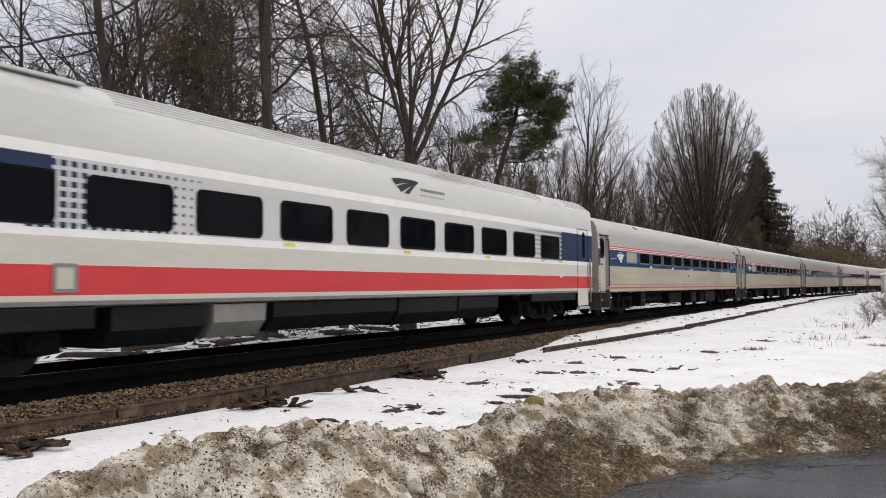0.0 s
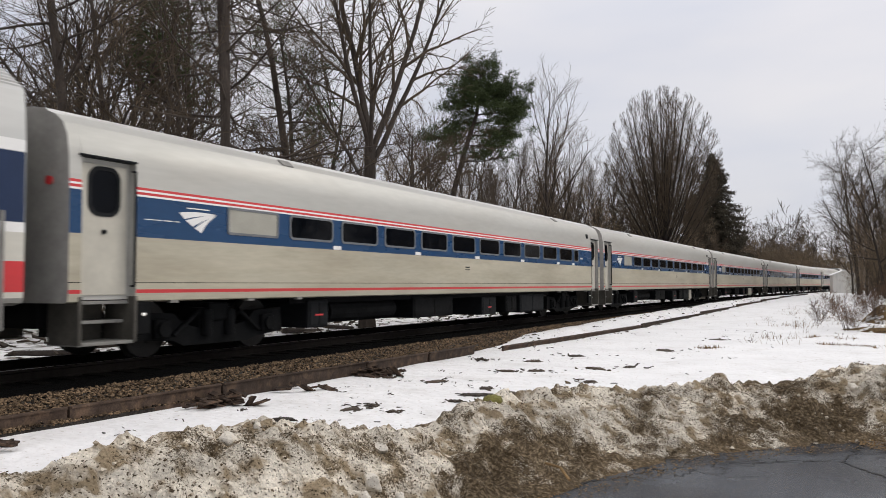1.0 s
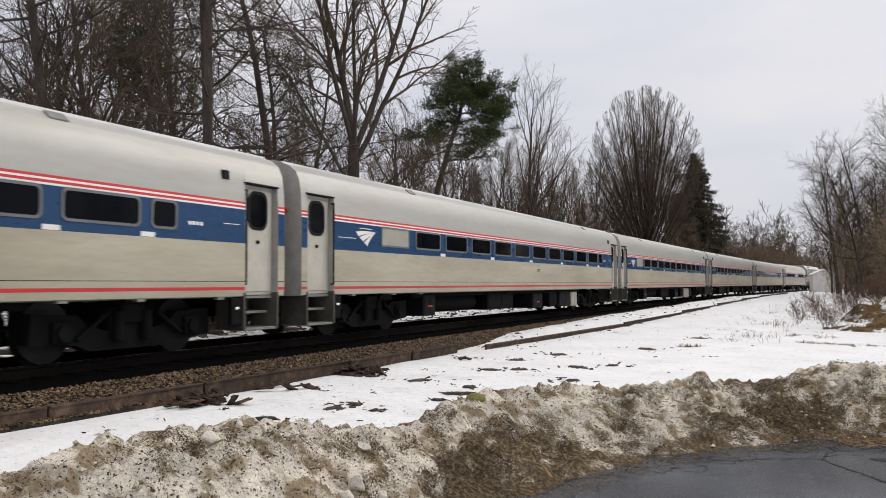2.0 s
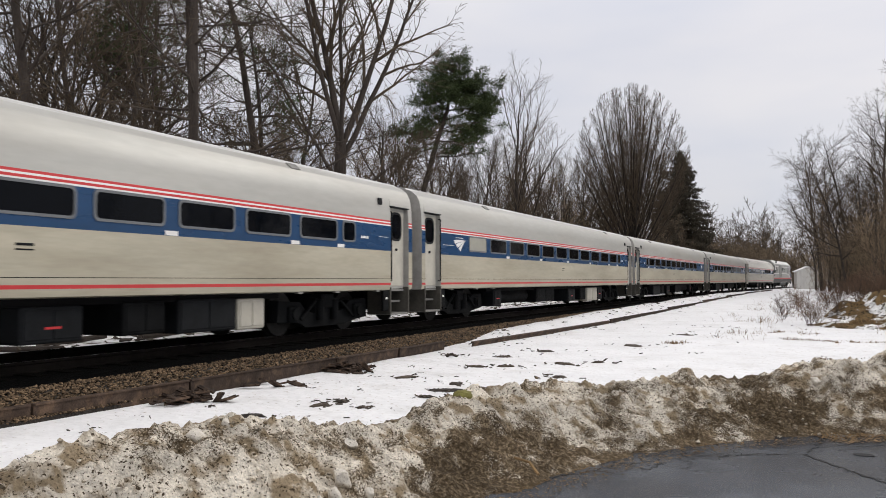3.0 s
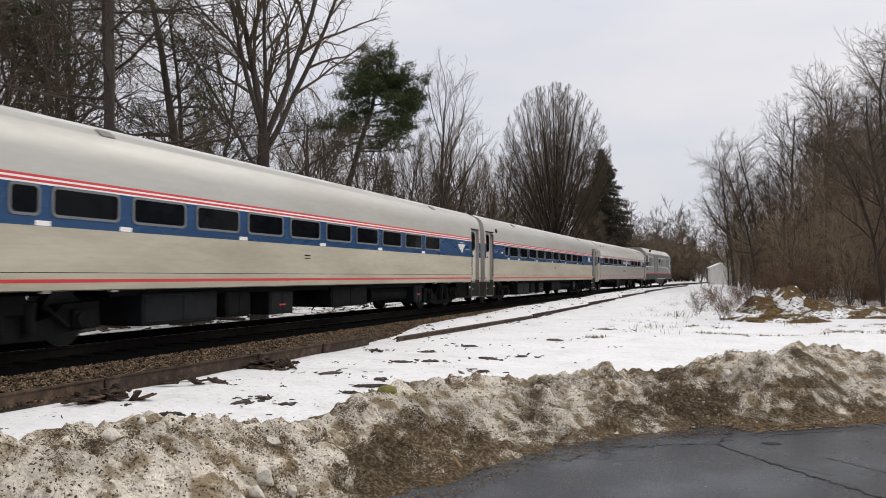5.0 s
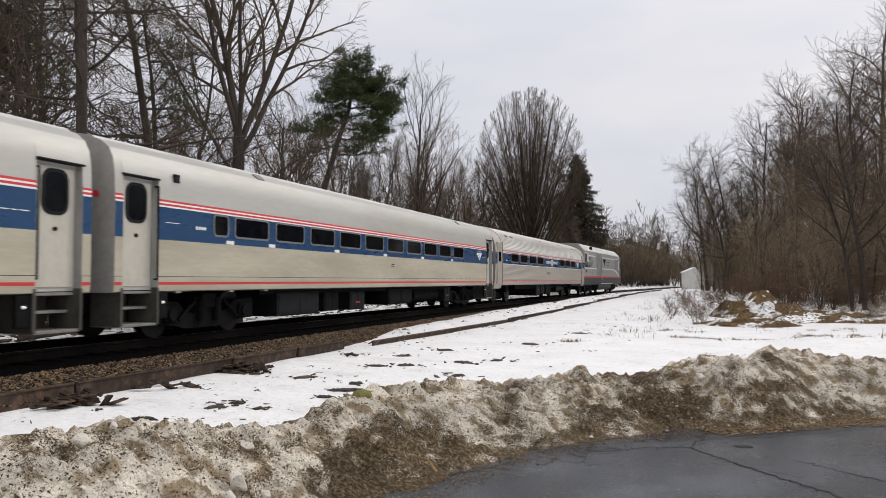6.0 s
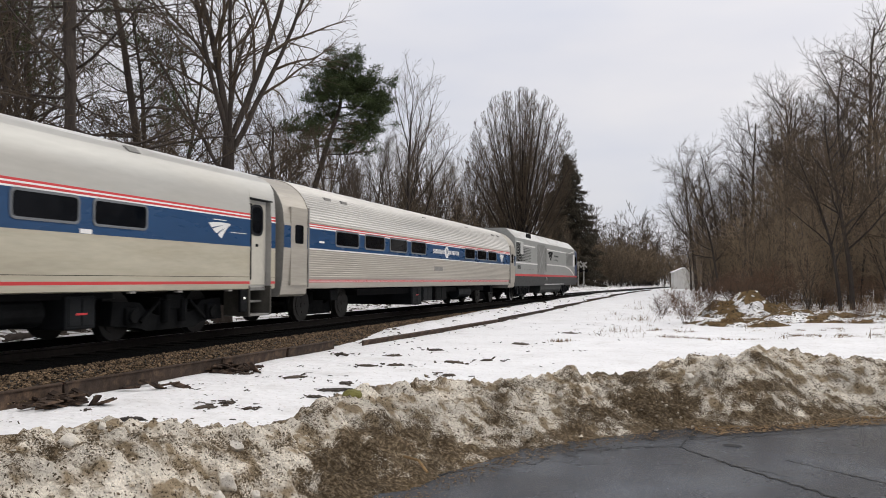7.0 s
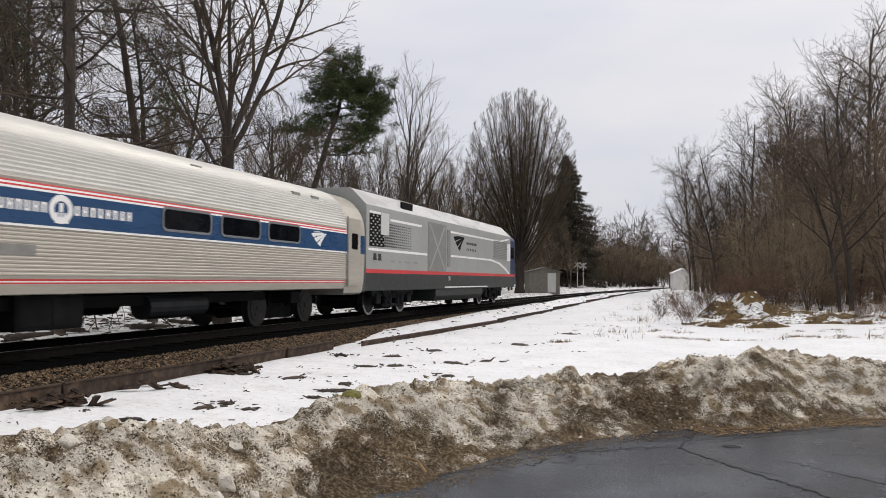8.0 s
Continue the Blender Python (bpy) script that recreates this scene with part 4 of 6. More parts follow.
def fluted_coach():
    car = thing("coach", pose(0, 0, 0), "fluted stainless steel coach with a blue window band and rounded roof", "railway coach", "coaches of the train")
    MOVERS.append((car, 6, 0))
    half, mats = arc_half()
    bm = bmesh.new()
    body_section(bm, half, mats, -11.45, 11.45)
    smooth_half = [(1.40, 0.72), (1.50, 0.78), (1.54, 1.02), (1.56, 1.13), (1.60, 1.93), (1.60, 2.48), (1.585, 2.605)] + [(1.585 * math.cos(t * math.pi / 2) ** 0.72, 2.605 + 1.19 * math.sin(t * math.pi / 2)) for t in (0.1, 0.2, 0.3, 0.4, 0.5, 0.6, 0.7, 0.8, 0.9)] + [(0.0, 3.795)]
    for s in (-1, 1):
        a, b = sorted((s * 11.45, s * 12.8))
        body_section(bm, smooth_half, [0, 0, 0, 0, 4] + [0] * (len(smooth_half) - 6), a, b, 6)
    bmesh.ops.recalc_face_normals(bm, faces=bm.faces)
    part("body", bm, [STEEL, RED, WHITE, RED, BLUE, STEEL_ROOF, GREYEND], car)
    for y0 in (-9.88, -7.84, -5.78, -3.78, 2.95, 4.94, 6.92):
        window(car, y0, y0 + 1.57, 2.09, 2.49, 1.602, 0.035, trim=FRAME, r=0.09)
    fan_mark(car, 1.603, 9.6, 2.22, 0.8, WHITE)
    bars(car, 1.603, 9.3, 2.42, [0.5], 0.018, WHITE)
    bars(car, 1.603, -10.9, 2.12, [0.3], 0.05, WHITE)
    for s in (-1, 1):
        bm = bmesh.new()
        for start, count in ((-1.34, 9), (0.66, 8)):
            for i in range(count):
                y = start + i * 0.162 * (1 if count == 9 else 1.12)
                for a, b in ((0.0, 0.042), (0.073, 0.115)):  # two strokes and a bar for each character
                    box(bm, s * 1.603, s * 1.607, y + a, y + b, 2.165, 2.325)
                z = 2.165 + 0.06 * (i % 3)
                box(bm, s * 1.603, s * 1.6065, y + 0.03, y + 0.085, z, z + 0.04)
        tagged(part("lettering", bm, WHITE, car), kind="stuff")
        bm = bmesh.new()
        ringed(bm, [(0.37 + 0.25 * math.cos(k * 0.262), 2.24 + 0.23 * math.sin(k * 0.262)) for k in range(24)], [(0.37 + 0.15 * math.cos(k * 0.262), 2.24 + 0.13 * math.sin(k * 0.262)) for k in range(24)], s * 1.60, s * 1.607)
        bmesh.ops.recalc_face_normals(bm, faces=bm.faces)
        emblem = part("emblem", bm, WHITE, car, "round white emblem with a rayed foot")
        bm = bmesh.new()
        for k in range(4):
            y = 0.24 + k * 0.08
            plate(bm, [(y, 2.02), (y + 0.045, 2.02), (y + 0.075, 2.19), (y + 0.03, 2.19)], s * 1.60, s * 1.608)
        box(bm, s * 1.60, s * 1.608, 0.33, 0.41, 2.2, 2.34)
        bmesh.ops.recalc_face_normals(bm, faces=bm.faces)
        part("ray", bm, WHITE, emblem)
        bm = bmesh.new()
        box(bm, s * 1.575, s * 1.588, -1.1, -0.1, 1.5, 1.66)
        part("number_plate", bm, GREYEND, car)
        for e in (-1, 1):
            y0, y1 = sorted((e * 11.6, e * 12.45))
            bm = bmesh.new()
            plate(bm, [(y0, 1.0), (y1, 1.0), (y1, 1.93), (y1, 2.95), (y0, 2.95), (y0, 1.93)], s * 1.50, s * 1.604)
            bmesh.ops.recalc_face_normals(bm, faces=bm.faces)
            door = part("door", bm, STEEL, car)
            bm = bmesh.new()
            yc = (y0 + y1) / 2
            plate(bm, rounded(yc - 0.22, yc + 0.22, 2.05, 2.52, 0.06), s * 1.60, s * 1.612)
            bmesh.ops.recalc_face_normals(bm, faces=bm.faces)
            part("door_window", bm, GLASS, door)
            bm = bmesh.new()
            box(bm, s * 1.59, s * 1.62, e * 11.52 - 0.03, e * 11.52 + 0.03, 0.95, 3.0, 0.01)
            part("door_post", bm, GREYEND, car)
            for yy in (8.8, 9.9):
                bm = bmesh.new()
                box(bm, s * 1.16, s * 1.36, e * yy - 0.2, e * yy + 0.2, 3.28, 3.42, 0.02)
                part("roof_vent", bm, GREYEND, car)
    for e in (-1, 1):
        bm = bmesh.new()
        y0, y1 = sorted((e * 12.8, e * 12.94))
        box(bm, -0.62, 0.62, y0, y1, 1.0, 3.2, 0.03)
        part("gangway", bm, BLACK, car, "black rubber gangway diaphragm")
        bm = bmesh.new()
        rod(bm, (0, e * 12.5, 0.82), (0, e * 12.96, 0.82), 0.1, 10)
        part("coupler", bm, TRUCK, car)
    bm = bmesh.new()
    box(bm, -0.4, 0.4, -12.2, -9.4, 3.77, 3.86, 0.03)
    part("roof_duct", bm, GEAR, car)
    for y in (-1.2, 4.6):
        bm = bmesh.new()
        box(bm, 0.95, 1.2, y - 0.2, y + 0.2, 3.42, 3.54, 0.02)
        part("roof_vent", bm, GREYEND, car)
    bm = bmesh.new()
    box(bm, -1.2, 1.2, -7.5, 7.5, 0.66, 0.86)
    part("underframe", bm, BLACK, car)
    gear(car, [("equipment_box", -2.9, -1.85, 0.25, 0.90, GEAR), ("equipment_box", -1.7, -0.6, 0.36, 0.90, GEAR), ("equipment_box", -0.2, 1.25, 0.34, 0.90, TRUCK)])
    for s in (-1, 1):
        bm = bmesh.new()
        rod(bm, (s * 1.1, 3.0, 0.62), (s * 1.1, 4.9, 0.62), 0.24, 16)
        part("air_tank", bm, GEAR, car)
    truck(car, -9.1, 2.6, False), truck(car, 9.1, 2.6, False)
    return car


def locomotive():
    car = thing("locomotive", pose(0, 0, 0), "silver diesel locomotive with a charcoal sill, red line and navy cab", "locomotive")
    MOVERS.append((car, 7, 0))
    half = [(1.35, 0.80), (1.46, 0.82), (1.50, 1.36), (1.502, 1.375), (1.504, 1.50), (1.505, 3.42), (1.50, 3.50), (1.02, 3.98), (0.92, 4.03), (0.0, 4.05)]
    mats = [1, 1, 1, 2, 0, 0, 3, 3, 3]
    bm = bmesh.new()
    body_section(bm, half, mats, -10.45, 9.0)
    body_section(bm, [(1.34, 0.80), (1.44, 0.82), (1.47, 1.36), (1.472, 1.375), (1.474, 1.50), (1.475, 3.3), (1.42, 3.42), (0.95, 3.86), (0.0, 3.9)], [1, 1, 1, 2, 4, 4, 4, 4], 9.0, 10.2, 4)
    bmesh.ops.recalc_face_normals(bm, faces=bm.faces)
    part("body", bm, [LOCO, CHARCOAL, RED, ROOF, NAVY], car)
    bm = bmesh.new()
    prism(bm, [(-1.4, 1.0), (1.4, 1.0), (1.2, 2.6), (-1.2, 2.6)], 10.2, 10.9)
    bmesh.ops.recalc_face_normals(bm, faces=bm.faces)
    part("nose", bm, NAVY, car)
    for s in (-1, 1):
        x = s * 1.504
        def strip(name, pts, mat, d=0.012, label=""):
            bm = bmesh.new()
            plate(bm, pts, x, x + s * d)
            bmesh.ops.recalc_face_normals(bm, faces=bm.faces)
            return part(name, bm, mat, car, label)
        def quad(y0, y1, z0, z1):
            return [(y0, z0), (y1, z0), (y1, z1), (y0, z1)]
        intake = strip("intake_grille", quad(-10.2, -9.0, 2.22, 3.24), BLACK)
        bm = bmesh.new()
        for i in range(7):
            for j in range(11):
                if (i + j) % 2:
                    y, z = -10.17 + i * 0.166, 2.24 + j * 0.09
                    box(bm, x + s * 0.010, x + s * 0.02, y + 0.03, y + 0.136, z + 0.02, z + 0.07)
        part("grille_bars", bm, LOCO, intake)
        bm = bmesh.new()
        for i in range(13):
            for j in range(9):
                f = 1.0 - i * 0.05
                if f > 0.1:
                    box(bm, x, x + s * 0.01, -8.95 + i * 0.2, -8.95 + i * 0.2 + 0.14 * f, 2.24 + j * 0.09, 2.24 + j * 0.09 + 0.06 * f)
        tagged(part("chequer", bm, CHARCOAL, car), kind="stuff")
        strip("stripe", quad(-10.2, -9.0, 3.26, 3.33), WHITE), strip("stripe", quad(-9.3, -8.6, 2.62, 3.33), PALE, 0.025), strip("stripe", quad(-8.45, -5.35, 3.10, 3.18), WHITE)
        strip("stripe", quad(-10.3, -4.7, 2.08, 2.16), WHITE)
        strip("stripe", quad(-1.75, 6.6, 3.10, 3.18) [:2] + [(8.6, 3.30), (8.6, 3.38), (6.6, 3.18), (-1.75, 3.18)], WHITE)
        strip("stripe", [(-1.7, 2.12), (4.6, 2.12), (6.4, 1.98), (7.7, 1.72), (8.6, 1.5), (8.9, 1.5), (7.9, 1.82), (6.6, 2.07), (4.8, 2.2), (-1.7, 2.2)], WHITE)
        access = strip("access_door", quad(-4.6, -2.35, 1.5, 3.36), GREY)
        bm = bmesh.new()
        for a, b in ((-4.5, -2.45), (-2.45, -4.5)):
            plate(bm, [(a, 1.55), (a + (0.18 if b > a else -0.18), 1.55), (b, 3.3), (b - (0.18 if b > a else -0.18), 3.3)], x + s * 0.012, x + s * 0.018)
        bmesh.ops.recalc_face_normals(bm, faces=bm.faces)
        part("brace", bm, LOCO, access)
        strip("access_door", quad(-2.2, -1.8, 1.7, 3.2), GREY)
        for i in range(11):
            strip("louvre", quad(5.4, 8.2, 2.25 + i * 0.085, 2.285 + i * 0.085), GREY, 0.02)
        strip("cab_side", quad(8.2, 8.95, 2.2, 3.1), WHITE)
        strip("vent", [(-9.9, 1.78), (-9.62, 1.78), (-9.66, 2.0), (-9.86, 2.0)], CHARCOAL), strip("vent", [(-9.5, 1.78), (-9.22, 1.78), (-9.26, 2.0), (-9.46, 2.0)], CHARCOAL)
        bm = bmesh.new()
        plate(bm, rounded(9.25, 9.95, 2.35, 2.95, 0.08), s * 1.46, s * 1.48)
        bmesh.ops.recalc_face_normals(bm, faces=bm.faces)
        part("cab_window", bm, GLASS, car)
        strip("sill_line", quad(-2.5, 4.2, 0.86, 0.91), WHITE)
        bm = bmesh.new()
        rod(bm, (s * 1.5, -2.0, 1.24), (s * 1.56, -2.0, 1.24), 0.09, 12)
        part("fuel_filler", bm, SILVER, car)
    fan_mark(car, 1.506, -0.55, 2.70, 1.4, BLACK)
    bars(car, 1.506, 0.6, 2.72, [0.2] * 6, 0.11, CHARCOAL, gap=0.08), bars(car, 1.506, 0.6, 2.45, [0.12] * 6, 0.11, CHARCOAL, gap=0.16)
    bars(car, 1.506, -8.4, 1.75, [0.35, 0.2, 0.5, 0.4], 0.05, GREY, gap=0.4)
    for y0, y1 in ((-8.6, -7.2), (-5.8, -4.4), (-1, 2.4), (4.5, 6.5)):
        bm = bmesh.new()
        box(bm, -0.75, 0.75, y0, y1, 4.03, 4.10, 0.02)
        part("roof_fan", bm, CHARCOAL, car)
    for s in (-1, 1):
        bm = bmesh.new()
        plate(bm, [(-7.0, 3.60), (-5.9, 3.60), (-5.9, 3.90), (-7.0, 3.90)], s * 1.30, s * 1.36)
        bmesh.ops.recalc_face_normals(bm, faces=bm.faces)
        part("exhaust_panel", bm, BLACK, car)
    bm = bmesh.new()
    prism(bm, [(-1.3, 0.35), (1.3, 0.35), (1.42, 0.55), (1.42, 0.82), (-1.42, 0.82), (-1.42, 0.55)], -3.4, 3.6)
    bmesh.ops.recalc_face_normals(bm, faces=bm.faces)
    part("fuel_tank", bm, CHARCOAL, car)
    bm = bmesh.new()
    box(bm, -0.55, 0.55, -10.95, -10.45, 0.9, 3.2, 0.03)
    rod(bm, (0, -11.2, 0.82), (0, -10.4, 0.82), 0.1, 10)
    part("gangway", bm, BLACK, car)
    truck(car, -7.2, 2.9, False, True), truck(car, 6.6, 2.9, False, True)
    for y in (-7.2, 6.6):
        for s in (-1, 1):
            bm = bmesh.new()
            box(bm, s * 0.98, s * 1.16, y - 1.95, y + 1.95, 0.62, 0.84, 0.03)
            for dy in (-1.45, 1.45):
                box(bm, s * 1.0, s * 1.2, y + dy - 0.2, y + dy + 0.2, 0.36, 0.72, 0.04)
            for dy in (-0.75, -0.35, 0.35, 0.75):
                rod(bm, (s * 1.1, y + dy, 0.32), (s * 1.1, y + dy, 0.70), 0.12, 12)
            box(bm, s * 1.0, s * 1.14, y - 0.95, y + 0.95, 0.24, 0.36, 0.03)
            rod(bm, (s * 1.18, y - 1.2, 0.80), (s * 1.18, y - 0.5, 0.40), 0.05, 8)
            part("truck_frame", bm, GEAR, car)
    return car


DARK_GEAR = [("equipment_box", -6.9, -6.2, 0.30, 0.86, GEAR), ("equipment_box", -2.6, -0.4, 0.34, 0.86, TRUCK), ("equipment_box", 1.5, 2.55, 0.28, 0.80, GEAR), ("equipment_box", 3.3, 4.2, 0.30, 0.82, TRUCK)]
cab_car()
coach(1, False, "silver coach with a blue window band and thin red stripes", DARK_GEAR + [("equipment_box", 4.5, 6.7, 0.26, 0.84, GEAR)])
coach(2, False, "silver coach, blue window band, pale battery box below", DARK_GEAR + [("equipment_box", 4.5, 6.0, 0.26, 0.84, GEAR), ("battery_box", 6.05, 6.85, 0.24, 0.82, DOOR)])
coach(3, False, "silver coach, blue window band, pale battery box below", DARK_GEAR + [("battery_box", 4.5, 6.2, 0.22, 0.82, DOOR), ("equipment_box", 6.25, 7.1, 0.26, 0.82, GEAR)])
coach(4, True, "silver coach with road grime below its blue window band", DARK_GEAR + [("equipment_box", 4.5, 6.7, 0.26, 0.84, GEAR)], panel=False)
coach(5, True, "silver coach with road grime below its blue window band", DARK_GEAR + [("equipment_box", 4.5, 6.7, 0.26, 0.84, GEAR)], panel=False)
fluted_coach()
locomotive()


WAY = [(0.0, -1.52), (0.5, 8.82), (1.0, 18.60), (1.5, 28.72), (3.0, 58.68), (3.5, 68.50), (4.0, 78.20), (4.5, 88.00), (6.0, 118.35), (6.5, 128.15), (7.0, 137.80), (7.5, 147.65), (8.0, 158.33)]


def train_s(t):
    """How far the train has come after t seconds: a smooth curve through WAY."""
    k = max(i for i in range(len(WAY) - 1) if WAY[i][0] <= t + 1e-9)
    (ta, sa), (tb, sb) = WAY[k], WAY[k + 1]

    def slope(i):
        a, b = WAY[max(i - 1, 0)], WAY[min(i + 1, len(WAY) - 1)]
        return (b[1] - a[1]) / (b[0] - a[0])
    h = tb - ta
    u = (t - ta) / h
    return (2 * u ** 3 - 3 * u * u + 1) * sa + (u ** 3 - 2 * u * u + u) * h * slope(k) + (3 * u * u - 2 * u ** 3) * sb + (u ** 3 - u * u) * h * slope(k + 1)


def car_pose(order, t, flip):
    middle = (order + 0.5) * L - train_s(t)
    if order == 7:
        middle = 7 * L + 10.6 - train_s(t)
    a, b = middle - 9.0, middle + 9.0
    xa, xb = track_x(a), track_x(b)
    return pose((xa + xb) / 2, middle, RT, 0, 0, -math.degrees(math.atan2(xb - xa, b - a)) + flip)


def motions():
    for car, order, flip in MOVERS:
        walk(car, [(k * 0.25, car_pose(order, k * 0.25, flip)) for k in range(33)])
    flips = {car: flip for car, order, flip in MOVERS}
    for wheel, y, r in AXLES:
        way = 1 if flips[wheel.parent] == 0 else -1
        walk(wheel, [(f / 30, pose(0, y, r, way * math.degrees((train_s(f / 30) - train_s(0)) / r))) for f in range(241)])

# ---- trees ----


class Wood:
    """Collects branches as tapering tubes."""

    def __init__(self, seed, least=0.007):
        self.rng = random.Random(seed)
        self.v, self.f = {0: [], 1: []}, {0: [], 1: []}
        self.tips = []
        self.least, self.thick = least, 0.55
        self.dome = None  # (centre, radii) of an ellipsoid that the crown fills

    def tube(self, pts, radii, sides, to):
        v, f = self.v[to], self.f[to]
        base = len(v)
        n = len(pts)
        for i in range(n):
            d = pts[min(i + 1, n - 1)] - pts[max(i - 1, 0)]
            d.normalize()
            a = d.cross(Vector((0.31, 0.87, 0.2)))
            if a.length < 0.05:
                a = d.cross(Vector((1, 0, 0)))
            a.normalize()
            b = d.cross(a)
            for k in range(sides):
                w = 2 * math.pi * k / sides
                p = pts[i] + (a * math.cos(w) + b * math.sin(w)) * radii[i]
                v.append((p.x, p.y, p.z))
        for i in range(n - 1):
            for k in range(sides):
                a, b = base + i * sides + k, base + i * sides + (k + 1) % sides
                f.append((a, b, b + sides, a + sides))

    def reach(self, p, d):
        """How far it is from p along d to the skin of the dome."""
        c, rad = self.dome
        a = Vector([(p[k] - c[k]) / rad[k] for k in range(3)])
        b = Vector([d[k] / rad[k] for k in range(3)])
        bb, ab, aa = b.dot(b), a.dot(b), a.dot(a) - 1
        root = ab * ab - bb * aa
        return max(0.0, (-ab + math.sqrt(root)) / bb) if root > 0 else 0.0

    def branch(self, p, d, length, radius, level, spec):
        """spec: for each level (segments, sides, children, angle, ratio, wander, lift, first)."""
        r = self.rng
        seg, sides, kids, angle, ratio, wander, lift, first = spec[level]
        pts, radii = [p.copy()], [radius]
        d = d.normalized()
        if self.dome and level:
            length = min(length, self.reach(p, d) * r.uniform(0.9, 1.03))
            if length < 0.15:
                return
        for i in range(seg):
            d = d + Vector((r.gauss(0, wander), r.gauss(0, wander), r.gauss(0, wander) + lift))
            d.normalize()
            p = p + d * (length / seg)
            pts.append(p.copy())
            t = (i + 1) / seg
            radii.append(max(radius * (1 - 0.78 * t), self.least))
        self.tube(pts, radii, sides, 0 if level < 2 else 1)
        if level + 1 >= len(spec):
            self.tips.append((pts[-1], d))
            return
        n = max(1, round(kids * r.uniform(0.75, 1.25)))
        for k in range(n):
            t = first + (1 - first) * (k + r.random()) / n
            x = min(t * seg, seg - 1e-3)
            i = int(x)
            q = pts[i].lerp(pts[i + 1], x - i)
            along_d = (pts[i + 1] - pts[i]).normalized()
            side = along_d.cross(Vector((r.gauss(0, 1), r.gauss(0, 1), r.gauss(0, 1))))
            if side.length < 1e-3:
                continue
            side.normalize()
            a = radians(angle * r.uniform(0.65, 1.3))
            nd = along_d * math.cos(a) + side * math.sin(a)
            rr = radii[i] * 0.62 if level else radii[i] * self.thick
            self.branch(q, nd, length * ratio * (1.15 - 0.55 * t) * r.uniform(0.7, 1.2), max(rr, 0.005), level + 1, spec)


def bare_tree(name, seed, height, girth, spec, label, lean=(0, 0), stems=1, twig=None, spread=0.0, thick=0.55, dome=None):
    w = Wood(seed)
    w.dome = dome
    w.thick = thick
    for s in range(stems):
        a = 2.4 * s + w.rng.uniform(0, 0.6)
        off = spread * math.sqrt((s + 0.5) / stems) if stems > 1 else 0
        w.branch(Vector((0.25 * off * math.cos(a), 0.25 * off * math.sin(a), -0.15)), Vector((lean[0] + off * math.cos(a), lean[1] + off * math.sin(a), 1)),
                 height * (w.rng.uniform(0.9, 1.0) * (1 - 0.9 * off * off) if stems > 1 else 1), girth * (0.75 if stems > 1 else 1), 0, spec)
    t = thing(name, pose(0, 0, 0), label, "tree", "bare trees of the wood")
    raw("trunk", w.v[0], w.f[0], BARK, t, smooth=True)
    raw("crown", w.v[1], w.f[1], twig or TWIG, t)
    return t, w


# segments, sides, children, angle, ratio, wander, lift, first child
TALL = [(9, 7, 16, 50, 0.40, 0.05, 0.03, 0.28), (6, 4, 8, 44, 0.48, 0.13, 0.06, 0.15), (3, 3, 7, 40, 0.58, 0.17, 0.05, 0.10), (1, 3, 0, 0, 0, 0.22, 0.03, 0)]
FORKED = [(8, 7, 12, 36, 0.55, 0.08, 0.04, 0.26), (7, 5, 10, 42, 0.48, 0.14, 0.05, 0.12), (3, 3, 8, 42, 0.52, 0.19, 0.04, 0.1), (1, 3, 0, 0, 0, 0.24, 0.02, 0)]
BIG = [(8, 8, 10, 34, 0.56, 0.07, 0.04, 0.30), (7, 5, 9, 40, 0.46, 0.13, 0.05, 0.12), (5, 3, 7, 40, 0.5, 0.18, 0.04, 0.1), (3, 3, 3, 38, 0.5, 0.2, 0.02, 0.1), (2, 3, 0, 0, 0, 0.2, 0.0, 0)]
DENSE = [(8, 7, 15, 28, 0.56, 0.04, 0.05, 0.2), (6, 4, 9, 28, 0.42, 0.09, 0.08, 0.12), (3, 3, 7, 28, 0.5, 0.12, 0.06, 0.08), (1, 3, 0, 0, 0, 0.2, 0.0, 0)]
THIN = [(8, 5, 15, 38, 0.36, 0.05, 0.04, 0.16), (5, 3, 8, 38, 0.48, 0.14, 0.08, 0.1), (3, 3, 6, 36, 0.55, 0.18, 0.05, 0.1), (1, 3, 0, 0, 0, 0.2, 0, 0)]
DEAD = [(10, 9, 46, 80, 0.30, 0.035, 0.02, 0.06), (6, 4, 8, 52, 0.42, 0.12, 0.0, 0.2), (4, 3, 6, 46, 0.5, 0.18, 0.0, 0.15), (2, 3, 0, 0, 0, 0.2, 0.0, 0)]
SCRUB = [(5, 4, 7, 38, 0.5, 0.10, 0.06, 0.10), (3, 3, 5, 38, 0.55, 0.16, 0.06, 0.1), (2, 3, 3, 36, 0.55, 0.2, 0.05, 0.1), (1, 3, 0, 0, 0, 0.2, 0, 0)]
THICKET = [(6, 4, 9, 42, 0.45, 0.09, 0.05, 0.06), (3, 3, 6, 42, 0.6, 0.16, 0.05, 0.1), (2, 3, 2, 40, 0.6, 0.2, 0.04, 0.1), (1, 3, 0, 0, 0, 0.2, 0, 0)]

